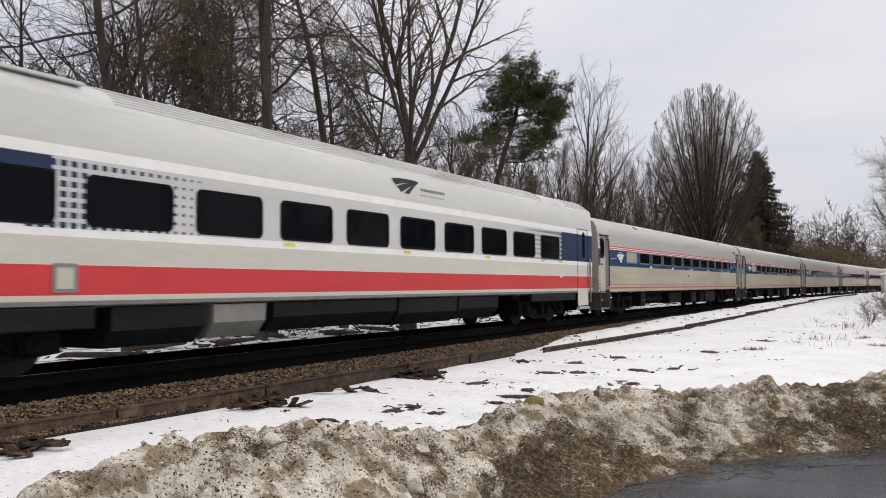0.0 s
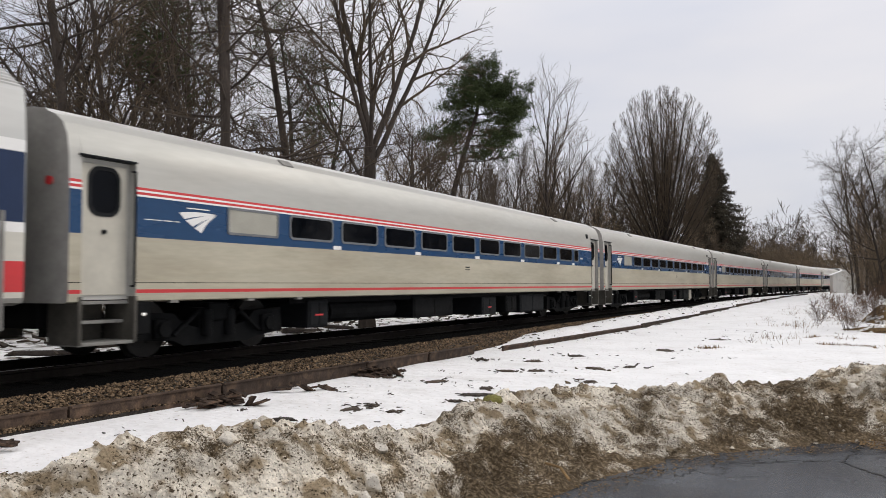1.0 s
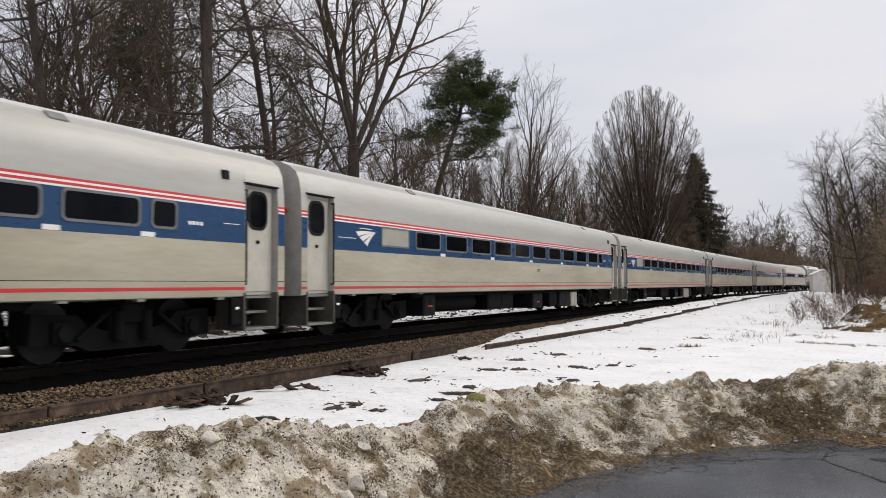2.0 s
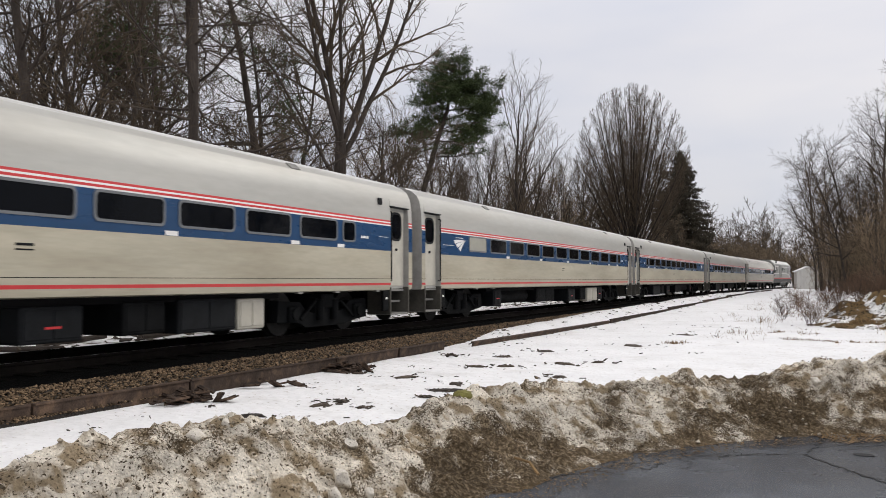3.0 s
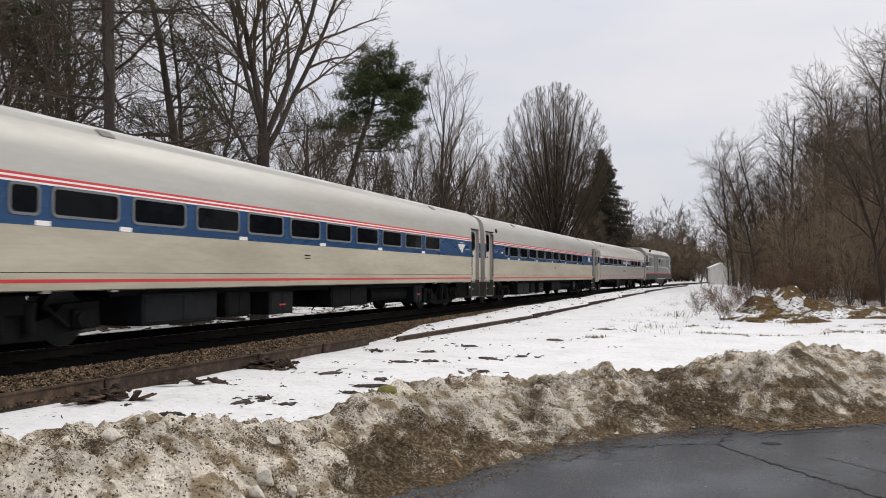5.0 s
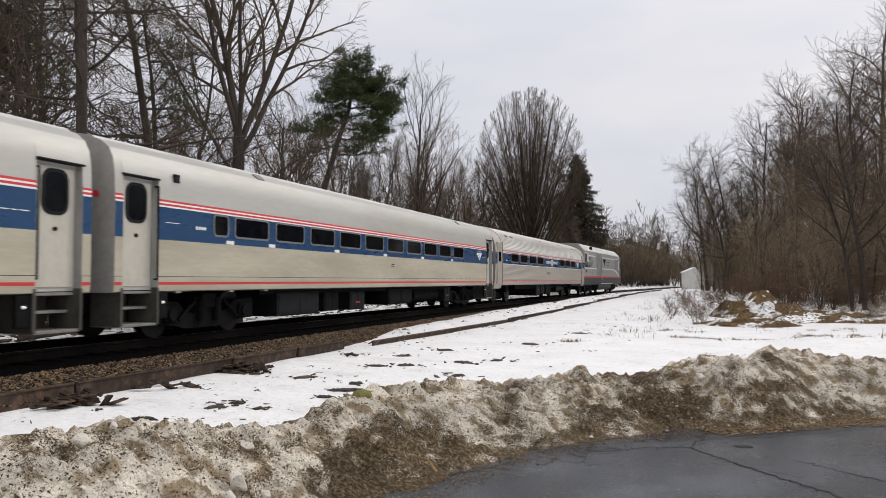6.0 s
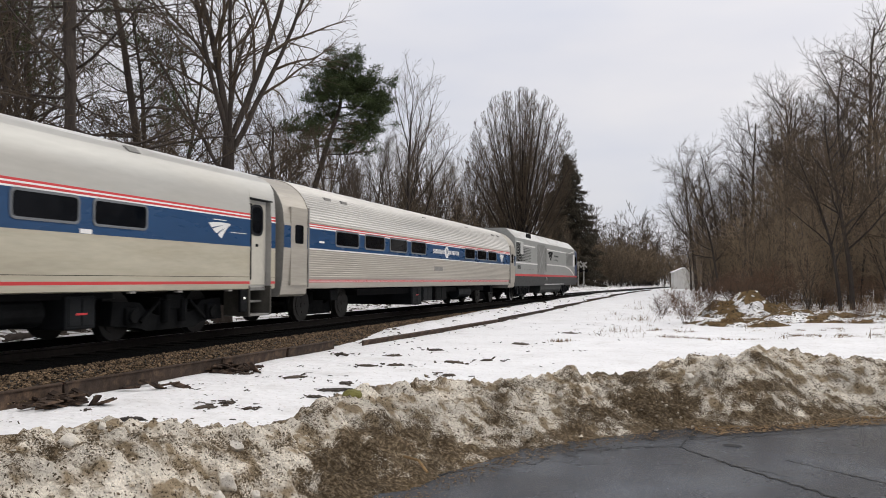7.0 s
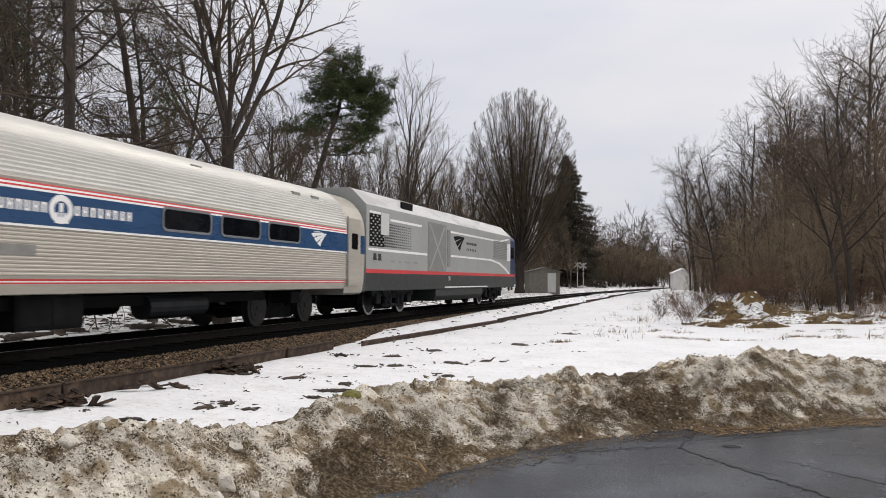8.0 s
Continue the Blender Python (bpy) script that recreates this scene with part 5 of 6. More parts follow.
KINDS = {
    "tall": [bare_tree("tree", 21 + i, 15 + i, 0.20, TALL, "tall leafless tree with ascending grey-brown branches")[0] for i in range(3)],
    "fork": [bare_tree("tree", 41 + i, 14, 0.24, FORKED, "leafless forking tree with crooked dark limbs")[0] for i in range(3)],
    "dense": [bare_tree("tree", 51 + i, 11, 0.16, DENSE, "leafless tree with a narrow upswept crown")[0] for i in range(2)],
    "thin": [bare_tree("sapling", 61 + i, 11 + i, 0.085, THIN, "slender leafless young tree", twig=LIT_TWIG)[0] for i in range(3)],
    "scrub": [bare_tree("shrub", 81 + i, 3.2, 0.028, SCRUB, "bare many-stemmed red-brown shrub", stems=7, twig=REDTWIG, spread=0.5)[0] for i in range(2)],
    "thicket": [bare_tree("thicket", 91 + i, 6.0, 0.05, THICKET, "dense thicket of bare brown stems", stems=6, spread=0.35, twig=LIT_TWIG)[0] for i in range(2)],
}
used = set()


def plant(kind, i, x, y, scale=1.0, turn=0.0, lean=0.0):
    src = KINDS[kind][i % len(KINDS[kind])]
    m = pose(x, y, ground_z(x, y) - 0.03, lean, 0, turn) @ Matrix.Scale(scale, 4)
    if src.name not in used:
        used.add(src.name)
        src.matrix_basis = m
        return src
    return copy_thing(src, m)


def polar(az, dist):
    """A point at dist metres in the direction az degrees to the right of straight along the line."""
    return dist * math.sin(radians(az)), dist * math.cos(radians(az))


rng = random.Random(77)
# the wood beyond the track: a ragged front and depth behind it
for i in range(50):
    y = 5 + 125 * rng.random() ** 1.15
    off = -(8.5 + 24 * rng.random() ** 1.4)
    x = track_x(y) + off
    az = math.degrees(math.atan2(x, y))
    kind = rng.choice(("tall", "tall", "fork", "fork", "thin", "thin"))
    big = 0.8 + 0.3 * rng.random()
    if -34 < az < -25.5 and rng.random() < 0.75:
        continue
    if az > -29:  # lower towards the open sky
        dist = math.hypot(x, y)
        big = min(big, dist * math.tan(radians(float(np.interp(az, (-29, -25, -21, -16, -13, -6), (16, 11.5, 12, 10, 7.5, 5))))) / 17)
        kind = rng.choice(("dense", "dense", "tall", "thin"))
        if big < 0.3:
            kind, big = "thicket", rng.uniform(0.8, 1.2)
    plant(kind, rng.randrange(3), x, y, big, rng.uniform(0, 360), rng.uniform(-3, 3))
for i in range(36):
    y = rng.uniform(12, 125)
    off = -rng.uniform(11, 24)
    plant("thicket", i, track_x(y) + off, y, rng.uniform(0.7, 1.1), rng.uniform(0, 360))
for az, dist, s in ((-45.5, 34, 1.0), (-43.4, 44, 1.0), (-48.5, 34, 1.0), (-44.4, 48, 1.1), (-46.6, 42, 1.0)):
    plant(("tall", "fork")[round(dist) % 2], round(dist), *polar(az, dist), s, az * 70)
for az, dist, s in ((-20.2, 66, 1.0), (-17.0, 70, 0.98), (-15.6, 74, 0.85), (-19.3, 74, 1.05), (-21.6, 60, 0.8), (-14.4, 80, 0.8), (-22.8, 70, 1.0), (-17.8, 84, 1.1)):
    plant("dense", round(dist), *polar(az, dist), s, az * 50)
# the wood on the near side of the line, its edge closing in towards the shed
for i in range(50):
    t = rng.random()
    y = 36 + 85 * t
    x = 5.2 + 2.5 * (1 - t) + 20 * rng.random() ** 1.5
    az = math.degrees(math.atan2(x, y))
    top = float(np.interp(az, (1.5, 4, 7, 10, 14, 30), (9.3, 11.5, 14.2, 16, 17, 18)))
    s = min(1.25, math.hypot(x, y) * math.tan(radians(top)) / 15.5) * rng.uniform(0.72, 1.0)
    plant(rng.choice(("tall", "thin", "thin", "thin", "thin", "tall")), rng.randrange(3), x, y, s, rng.uniform(0, 360), rng.uniform(-4, 4))
for i in range(36):
    y = 42 + 68 * rng.random()
    x = 4.8 + 16 * rng.random() ** 1.6
    plant("thicket", i, x, y, rng.uniform(0.75, 1.35), rng.uniform(0, 360))
for i in range(26):
    y = rng.uniform(40, 100)
    x = 3.0 + (y - 40) * 0.0 + 5 * rng.random()
    plant("scrub", i, x, y, rng.uniform(0.5, 0.9), rng.uniform(0, 360))

for az, dist, s in ((9.4, 56, 0.98), (10.6, 50, 0.94), (11.6, 58, 1.08), (8.4, 62, 1.0), (12.4, 48, 0.95), (7.4, 66, 0.98), (5.6, 72, 0.92), (6.4, 60, 0.78), (4.6, 80, 0.9), (3.7, 76, 0.7), (2.9, 88, 0.72), (2.1, 94, 0.7)):
    plant(("thin", "tall", "thin")[round(dist) % 3], round(az), *polar(az, dist), s, az * 61)
for k in range(24):  # low tangle along the wood's edge
    plant("scrub", k, *polar(3.0 + 0.46 * k, 46 + 9 * ((k * 5) % 7) / 6), 0.75 + 0.1 * (k % 4), k * 67)
for az, dist, s in ((0.4, 108, 0.85), (1.2, 98, 0.9), (1.9, 104, 1.0), (0.9, 120, 0.9), (2.6, 92, 0.95), (3.2, 84, 0.9), (1.6, 88, 0.7), (2.2, 80, 0.7)):
    plant(("dense", "thin", "tall")[round(dist) % 3], round(dist), *polar(az, dist), s, az * 90)
for k in range(17):  # younger wood behind the tall trees
    plant(("dense", "thin")[k % 2], k, *polar(-34 + 1.2 * k, 80 + 16 * ((k * 7) % 5) / 4), (1.35 if k < 9 else 1.1) + 0.1 * (k % 3), k * 53)
for k in range(10):  # young growth round the far bend
    plant("thicket", k, *polar(-6.2 + 0.4 * k, 150 + 4 * (k % 5)), 1.35 + 0.15 * (k % 3), k * 41)
for k in range(22):  # thick young growth at the foot of the near wood
    plant("thicket", k, *polar(1.3 + 0.26 * k, 112 - 3.0 * ((k * 5) % 11)), 0.85 + 0.09 * (k % 5), k * 59)
for k in range(8):  # and where the line bends out of sight
    plant("thicket", k, *polar(-2.2 + 0.42 * k, 168 + 3 * (k % 4)), 1.2 + 0.15 * (k % 3), k * 37)
for k in range(12):  # undergrowth behind the shed
    plant("thicket", k, *polar(0.5 + 0.33 * k, 118 - 3.2 * k), 0.8 + 0.05 * (k % 4), k * 77)
for kind, sources in KINDS.items():  # every kind of tree has its place in the wood
    for k, src in enumerate(sources):
        if src.name not in used:
            plant(kind, k, *polar(-50 - 2.5 * k, 40 + 3 * k), 1.0, 33 * k)
# distant woods, too far to tell the trees apart
far = Wood(400, 0.034)
FAR = [(4, 4, 9, 38, 0.45, 0.05, 0.05, 0.06), (2, 3, 6, 38, 0.55, 0.12, 0.06, 0.1), (2, 3, 2, 36, 0.55, 0.18, 0.04, 0.1), (1, 3, 0, 0, 0, 0.2, 0, 0)]
for i in range(370):
    if i < 290:
        x, y = far.rng.uniform(-42, 22), far.rng.uniform(165, 235)
        if abs(x - track_x(y)) < 5 + (y < 180) * 2:
            continue
        h = far.rng.choice((6, 7, 8, 9, 10, 12, 14)) * far.rng.uniform(0.9, 1.1)
    elif i < 310:
        x, y, h = far.rng.uniform(2, 30), far.rng.uniform(125, 190), far.rng.uniform(8, 12)
        if abs(x - track_x(y)) < 6:
            continue
    else:
        y = far.rng.uniform(0, 180)
        x = track_x(y) - far.rng.uniform(32, 70)
        h = far.rng.uniform(5, 9)
    far.branch(Vector((x, y, ground_z(x, y) - 0.2)), Vector((0, 0, 1)), h, 0.13, 0, FAR)
LOW = [(3, 4, 14, 34, 0.6, 0.08, 0.05, 0.02), (2, 3, 6, 42, 0.55, 0.15, 0.06, 0.1), (1, 3, 2, 36, 0.55, 0.18, 0.04, 0.1), (1, 3, 0, 0, 0, 0.2, 0, 0)]
for i in range(320):
    y = far.rng.uniform(150, 205)
    x = track_x(y) + far.rng.choice((-1, -1, 1)) * far.rng.uniform(6.5, 36)
    if x > track_x(y) and y < 165:
        continue
    far.branch(Vector((x, y, ground_z(x, y) - 0.2)), Vector((0, 0, 1)), far.rng.uniform(3.5, 7.5), 0.08, 0, LOW)
woods = thing("distant_woods", pose(0, 0, 0), "distant belt of bare brown trees closing the view", "woods", kind="stuff")
tagged(raw("trunk", far.v[0], far.f[0], BARK, woods), kind="stuff")
tagged(raw("crown", far.v[1], far.f[1], TWIG, woods), kind="stuff")


# trees that stand out
def lone(t, x, y, turn=0.0, z=-0.03):
    t.matrix_basis = pose(x, y, ground_z(x, y) + z, 0, 0, turn)
    return t


def park_tree(seed, bole, girth, wide, high, label):
    """Many limbs rise fanwise out of a short trunk, each bowing up and out to one even dome."""
    w = Wood(seed, 0.009)
    r = w.rng
    mid = high * 0.60
    w.dome = ((0, 0, mid), (wide, wide, high - mid))
    w.tube([Vector((0, 0, -0.2)), Vector((0, 0, 0.6)), Vector((0.05, 0, bole)), Vector((0.0, 0, high * 0.62))], [girth * 1.4, girth, girth * 0.8, girth * 0.2], 12, 0)
    n = 56
    for k in range(n):
        u = (k + 0.5) / n
        tilt = radians(4 + 92 * u ** 0.75)  # from the crown's top to just below its waist
        turn = k * 2.39996
        skin = Vector((wide * math.sin(tilt) * math.cos(turn), wide * math.sin(tilt) * math.sin(turn), mid + (high - mid) * math.cos(tilt)))
        foot = Vector((0, 0, bole * (1.25 - 0.75 * u) + r.uniform(-0.3, 0.3)))
        knee = foot.lerp(skin, 0.45) + Vector((skin.x, skin.y, 0)) * 0.06 + Vector((0, 0, -0.35 + 0.9 * (1 - u)))
        knee += Vector((r.gauss(0, 0.2), r.gauss(0, 0.2), 0))
        seg = 9
        pts = [foot * (1 - t) ** 2 + knee * 2 * t * (1 - t) + skin * t * t for t in (i / seg for i in range(seg + 1))]
        radii = [0.085 * (1 - 0.9 * i / seg) * r.uniform(0.9, 1.1) + 0.008 for i in range(seg + 1)]
        w.tube(pts, radii, 4, 0)
        for m in range(17):
            t = 0.22 + 0.76 * (m + r.random()) / 17
            i = min(int(t * seg), seg - 1)
            q = pts[i].lerp(pts[i + 1], t * seg - i)
            along_d = (pts[i + 1] - pts[i]).normalized()
            side = along_d.cross(Vector((r.gauss(0, 1), r.gauss(0, 1), r.gauss(0, 1)))).normalized()
            w.branch(q, along_d * 0.9 + side * r.uniform(0.3, 0.6) + Vector((0, 0, 0.12)), r.uniform(1.6, 3.4) * (1.25 - 0.6 * t), max(radii[i] * 0.4, 0.012), 2, PARK)
    t = thing("tree", pose(0, 0, 0), label, "tree", "bare trees of the wood")
    raw("trunk", w.v[0], w.f[0], BARK, t, smooth=True)
    raw("crown", w.v[1], w.f[1], TWIG, t)
    return t


PARK = [(1, 3, 0, 0, 0, 0, 0, 0), (1, 3, 0, 0, 0, 0, 0, 0), (5, 3, 8, 30, 0.5, 0.06, 0.04, 0.12), (2, 3, 2, 26, 0.5, 0.1, 0.03, 0.1), (1, 3, 0, 0, 0, 0.2, 0.0, 0)]
lone(park_tree(5, 4.6, 0.42, 5.5, 19.8, "broad round-crowned leafless tree with a fan of fine branches"), *polar(-11.15, 78))
lone(bare_tree("tree", 9, 13.8, 0.22, DENSE, "leafless tree with long ascending limbs and fine twigs", lean=(0.05, 0), thick=0.5)[0], *polar(-19.4, 60), 20)
lone(bare_tree("tree", 14, 9.5, 0.2, BIG, "leafless tree with crooked spreading limbs")[0], *polar(-29.4, 42), 200)


def limbed_tree(name, seed, bole, girth, limbs, spec, label):
    """A clear trunk that divides into a few great limbs: (height, slant in degrees, compass turn, length, radius)."""
    w = Wood(seed)
    top = Vector((0.12, 0.0, bole))
    w.tube([Vector((0, 0, -0.2)), Vector((0.0, 0, 0.5)), Vector((0.05, 0, bole * 0.5)), top], [girth * 1.35, girth * 1.05, girth * 0.92, girth * 0.72], 12, 0)
    for h, slant, turn, length, radius in limbs:
        a, c = radians(slant), radians(turn)
        foot = Vector((0.12 * h / bole, 0, h - 0.15))
        w.branch(foot, Vector((math.sin(a) * math.cos(c), math.sin(a) * math.sin(c), math.cos(a))), length, radius, 1, spec)
    t = thing(name, pose(0, 0, 0), label, "tree", "bare trees of the wood")
    raw("trunk", w.v[0], w.f[0], BARK, t, smooth=True)
    raw("crown", w.v[1], w.f[1], TWIG, t)
    return t


LIMB = [(1, 3, 0, 0, 0, 0, 0, 0), (9, 7, 10, 36, 0.42, 0.065, 0.05, 0.14), (6, 4, 7, 38, 0.46, 0.13, 0.03, 0.10), (4, 3, 5, 40, 0.48, 0.18, 0.02, 0.1), (2, 3, 0, 0, 0, 0.2, 0.0, 0)]
lone(limbed_tree("tree", 12, 6.6, 0.27, [(6.6, 4, 160, 11, 0.14), (6.4, 15, 10, 11, 0.12), (6.0, 36, 5, 9.5, 0.11), (6.5, 14, 190, 10, 0.10), (5.2, 34, 175, 7, 0.07), (6.2, 26, 80, 9, 0.09), (6.2, 28, 270, 9, 0.09),
                                        (4.6, 62, 10, 4.5, 0.05), (4.4, 66, 200, 5, 0.05), (3.6, 70, 330, 4.5, 0.045)], LIMB,
                 "large leafless tree dividing into tall spreading limbs"), *polar(-31.75, 29), 31)
lone(bare_tree("tree", 31, 19, 0.20, DEAD, "old conifer trunk with bare dead horizontal limbs", thick=0.34)[0], *polar(-41.9, 25))
lone(bare_tree("tree", 32, 19, 0.19, DEAD, "old conifer trunk with bare dead horizontal limbs", thick=0.34)[0], *polar(-41.1, 26.5), 130)
lone(bare_tree("tree", 33, 18, 0.22, DEAD, "old conifer trunk with bare dead horizontal limbs", thick=0.34)[0], *polar(-51.5, 27), 70)
lone(bare_tree("tree", 34, 17, 0.20, DEAD, "old conifer trunk with bare dead horizontal limbs", thick=0.34)[0], *polar(-36.2, 31), 10)
lone(bare_tree("tree", 35, 14.0, 0.24, BIG, "tall leafless crooked tree beside the shed", lean=(-0.05, 0))[0], *polar(0.75, 104))
lone(bare_tree("tree", 36, 7.5, 0.095, BIG, "leafless tree leaning over the brush at the wood's edge", lean=(-0.25, 0))[0], *polar(9.5, 42))


def needles(w, count_per, length, spread, mat_parent, mat, name="needles"):
    """Tufts of needle blades round the branch tips."""
    r = w.rng
    v, f = [], []
    for p, d in w.tips:
        for _ in range(count_per):
            q = p + Vector((r.gauss(0, spread), r.gauss(0, spread), r.gauss(0, spread * 0.6)))
            e = (d * 0.5 + Vector((r.gauss(0, 1), r.gauss(0, 1), r.gauss(0, 0.8) + 0.15))).normalized() * length * r.uniform(0.6, 1.2)
            s = e.cross(Vector((r.gauss(0, 1), r.gauss(0, 1), r.gauss(0, 1)))).normalized() * length * 0.11
            b = len(v)
            u = e.cross(s).normalized() * length * 0.08
            v += [tuple(q - s), tuple(q + s), tuple(q + u), tuple(q + e)]
            f += [(b, b + 1, b + 3), (b + 1, b + 2, b + 3), (b + 2, b, b + 3)]
    return tagged(raw(name, v, f, mat, mat_parent), kind="stuff")


PINE = [(9, 8, 18, 72, 0.26, 0.05, 0.03, 0.55), (5, 4, 8, 48, 0.48, 0.1, 0.10, 0.2), (4, 3, 4, 44, 0.5, 0.16, 0.10, 0.2), (2, 3, 0, 0, 0, 0.2, 0.08, 0)]
for seed, h, lean, az, dist, dense, label in ((18, 15.5, (0, 0), -36.6, 47, 10, "pine with a thin dark green crown among bare trees"),
                                              (20, 15.5, (0.03, 0), -43.6, 41, 17, "tall pine with a shaggy dark green crown")):
    t, w = bare_tree("pine", seed, h, 0.22, PINE, label, lean=lean)
    tagged(needles(w, dense, 0.22, 0.2, t, NEEDLE, "foliage"), kind="stuff")
    tagged(t, group="evergreens")
    lone(t, *polar(az, dist))


def leaning_pine():
    """A pine on a leaning bare trunk: flat pads of foliage at the ends of upturned limbs, dead limbs below."""
    w = Wood(8)
    r = w.rng
    t = thing("pine", pose(0, 0, 0), "leaning pine with a tufted dark green crown", "tree", "evergreens")
    path = [Vector(p) for p in ((0, 0, -0.2), (0.45, 0.1, 4.0), (1.25, 0.1, 8.0), (1.9, 0.0, 10.4), (2.75, 0.0, 13.0), (2.95, 0.0, 14.6), (3.0, 0, 15.9))]
    w.tube(path, [0.24, 0.21, 0.18, 0.16, 0.11, 0.07, 0.03], 9, 0)

    def stem(h):
        return Vector([float(np.interp(h, [p.z for p in path], [p[k] for p in path])) for k in range(2)] + [h])
    # foot of the limb on the trunk, its reach across, away and up, the pad's half width and half height, its fullness
    pads = ((14.9, 0.1, 0.2, 1.1, 1.15, 0.55, 1.0), (14.4, -0.9, 0.5, 0.5, 0.95, 0.5, 1.0), (14.2, 0.9, -0.7, 0.2, 0.95, 0.5, 1.0), (13.8, 1.8, 0.4, 0.8, 0.9, 0.55, 1.0), (13.4, 0.3, -0.9, 0.7, 1.3, 0.5, 1.0),
            (13.0, 2.6, 0.2, 0.5, 0.75, 0.6, 1.0), (13.0, -1.3, -0.6, 0.8, 1.0, 0.45, 0.9), (12.4, 1.9, -0.9, 0.5, 1.1, 0.55, 1.0), (12.2, -0.4, 1.2, 0.6, 1.1, 0.45, 0.8), (11.7, 2.2, 0.7, 0.2, 1.15, 0.45, 1.0),
            (11.6, -1.4, 0.4, 0.3, 1.0, 0.35, 0.5), (11.0, 2.0, -0.4, 0.1, 0.9, 0.35, 0.6), (11.2, -2.4, -0.3, 0.4, 1.0, 0.32, 0.4), (10.6, -1.6, 0.8, -0.1, 0.9, 0.25, 0.25), (10.0, 2.6, 0.5, 0.3, 0.9, 0.25, 0.2))
    for h, across, away, up, wide, tall, full in pads:
        a = stem(h)
        c = a + Vector((across, away, up))
        w.tube([a, a.lerp(c, 0.5) + Vector((0, 0, -0.12)), c], [0.06, 0.045, 0.02], 5, 0)
        for _ in range(int(40 * wide * (0.4 + 0.6 * full))):
            e = c + Vector((r.gauss(0, 0.52) * wide, r.gauss(0, 0.52) * wide, r.gauss(0, 0.8) * tall))
            b = a.lerp(c, r.uniform(0.5, 1.0))
            w.tube([b, b.lerp(e, 0.6) + Vector((0, 0, -0.06)), e], [0.018, 0.012, 0.007], 3, 1)
            for _ in range(round(r.uniform(3, 7) * full)):
                w.tips.append((e + Vector((r.gauss(0, 0.16), r.gauss(0, 0.16), r.gauss(0, 0.1))), (e - b).normalized()))
    for k in range(16):  # dead lower limbs
        h = 5.5 + 0.42 * k + r.uniform(-0.2, 0.2)
        w.branch(stem(h), Vector((r.choice((-1, 1)) * r.uniform(0.6, 1), r.uniform(-1, 1), r.uniform(-0.15, 0.25))), r.uniform(1.6, 3.4), 0.035, 1, DEAD)
    raw("trunk", w.v[0], w.f[0], BARK, t, smooth=True)
    raw("crown", w.v[1], w.f[1], TWIG, t)
    w.tips = [tip for tip in w.tips if tip[0].z > 10.2]
    needles(w, 15, 0.22, 0.15, t, NEEDLE, "foliage")
    return t


lone(leaning_pine(), *polar(-27.0, 52), 25, -0.75)


def spruce(seed, h, wide):
    """A cone of drooping boughs, longest low down, each hung with needles."""
    w = Wood(seed)
    r = w.rng
    t = thing("spruce", pose(0, 0, 0), "dark conical spruce with drooping branches", "tree", "evergreens")
    w.tube([Vector((0, 0, -0.2)), Vector((0, 0, h * 0.5)), Vector((0, 0, h))], [0.3, 0.18, 0.02], 8, 0)
    n = 210
    for k in range(n):
        u = (k + r.random()) / n
        z = h * (0.07 + 0.92 * u)
        ln = wide * (1 - u) ** 0.68 * r.uniform(0.55, 1.12) + 0.15
        a = k * 2.4 + r.uniform(-0.4, 0.4)
        out = Vector((math.cos(a), math.sin(a), 0))
        foot = Vector((0, 0, z))
        tip = foot + out * ln + Vector((0, 0, -0.24 * ln + 0.12))
        w.tube([foot, foot + out * ln * 0.6 + Vector((0, 0, -0.24 * ln)), tip], [0.04, 0.025, 0.008], 3, 1)
        side = Vector((-out.y, out.x, 0))
        for m in range(max(3, int(ln * 9))):
            v = r.uniform(0.15, 1.0)
            q = foot.lerp(tip, v) + side * r.gauss(0, 0.16 * ln * (1.1 - v)) + Vector((0, 0, -0.1 - 0.16 * r.random()))
            w.tips.append((q, (out * 0.6 + side * r.gauss(0, 0.6) + Vector((0, 0, -0.5))).normalized()))
    raw("trunk", w.v[0], w.f[0], BARK, t, smooth=True)
    raw("crown", w.v[1], w.f[1], TWIG, t)
    needles(w, 9, 0.5, 0.2, t, DARK_NEEDLE, "foliage")
    return t


for seed, az, dist, h, wide in ((3, -7.9, 136, 22.2, 7.2), (4, -9.1, 142, 16, 3.8), (6, -8.5, 146, 17.5, 3.8)):
    lone(spruce(seed, h, wide), *polar(az, dist))

# ---- sheds and signs down the line ----


def shed(name, m, w, dp, h, ridge, wall, roof, label, door=True):
    t = thing(name, m, label, "shed")
    bm = bmesh.new()
    prism(bm, [(-w / 2, -0.3), (w / 2, -0.3), (w / 2, h), (0, h + ridge), (-w / 2, h)], -dp / 2, dp / 2)
    bmesh.ops.recalc_face_normals(bm, faces=bm.faces)
    part("wall", bm, wall, t)
    n = 12
    for k in range(n):  # upright boards on the front
        x0 = -w / 2 + w * k / n
        top = h + ridge * (1 - abs(x0 + w / n / 2) / (w / 2)) - 0.06
        bm = bmesh.new()
        box(bm, x0 + 0.012, x0 + w / n - 0.012, -dp / 2 - 0.025, -dp / 2, 0.0, top, 0.004)
        part("board", bm, wall, t)
    for s in (-1, 1):
        bm = bmesh.new()
        a = [(0, h + ridge), (s * (w / 2 + 0.2), h - 0.12), (s * (w / 2 + 0.2), h - 0.04), (0, h + ridge + 0.08)]
        prism(bm, a, -dp / 2 - 0.2, dp / 2 + 0.2)
        bmesh.ops.recalc_face_normals(bm, faces=bm.faces)
        part("roof", bm, roof, t)
    return t


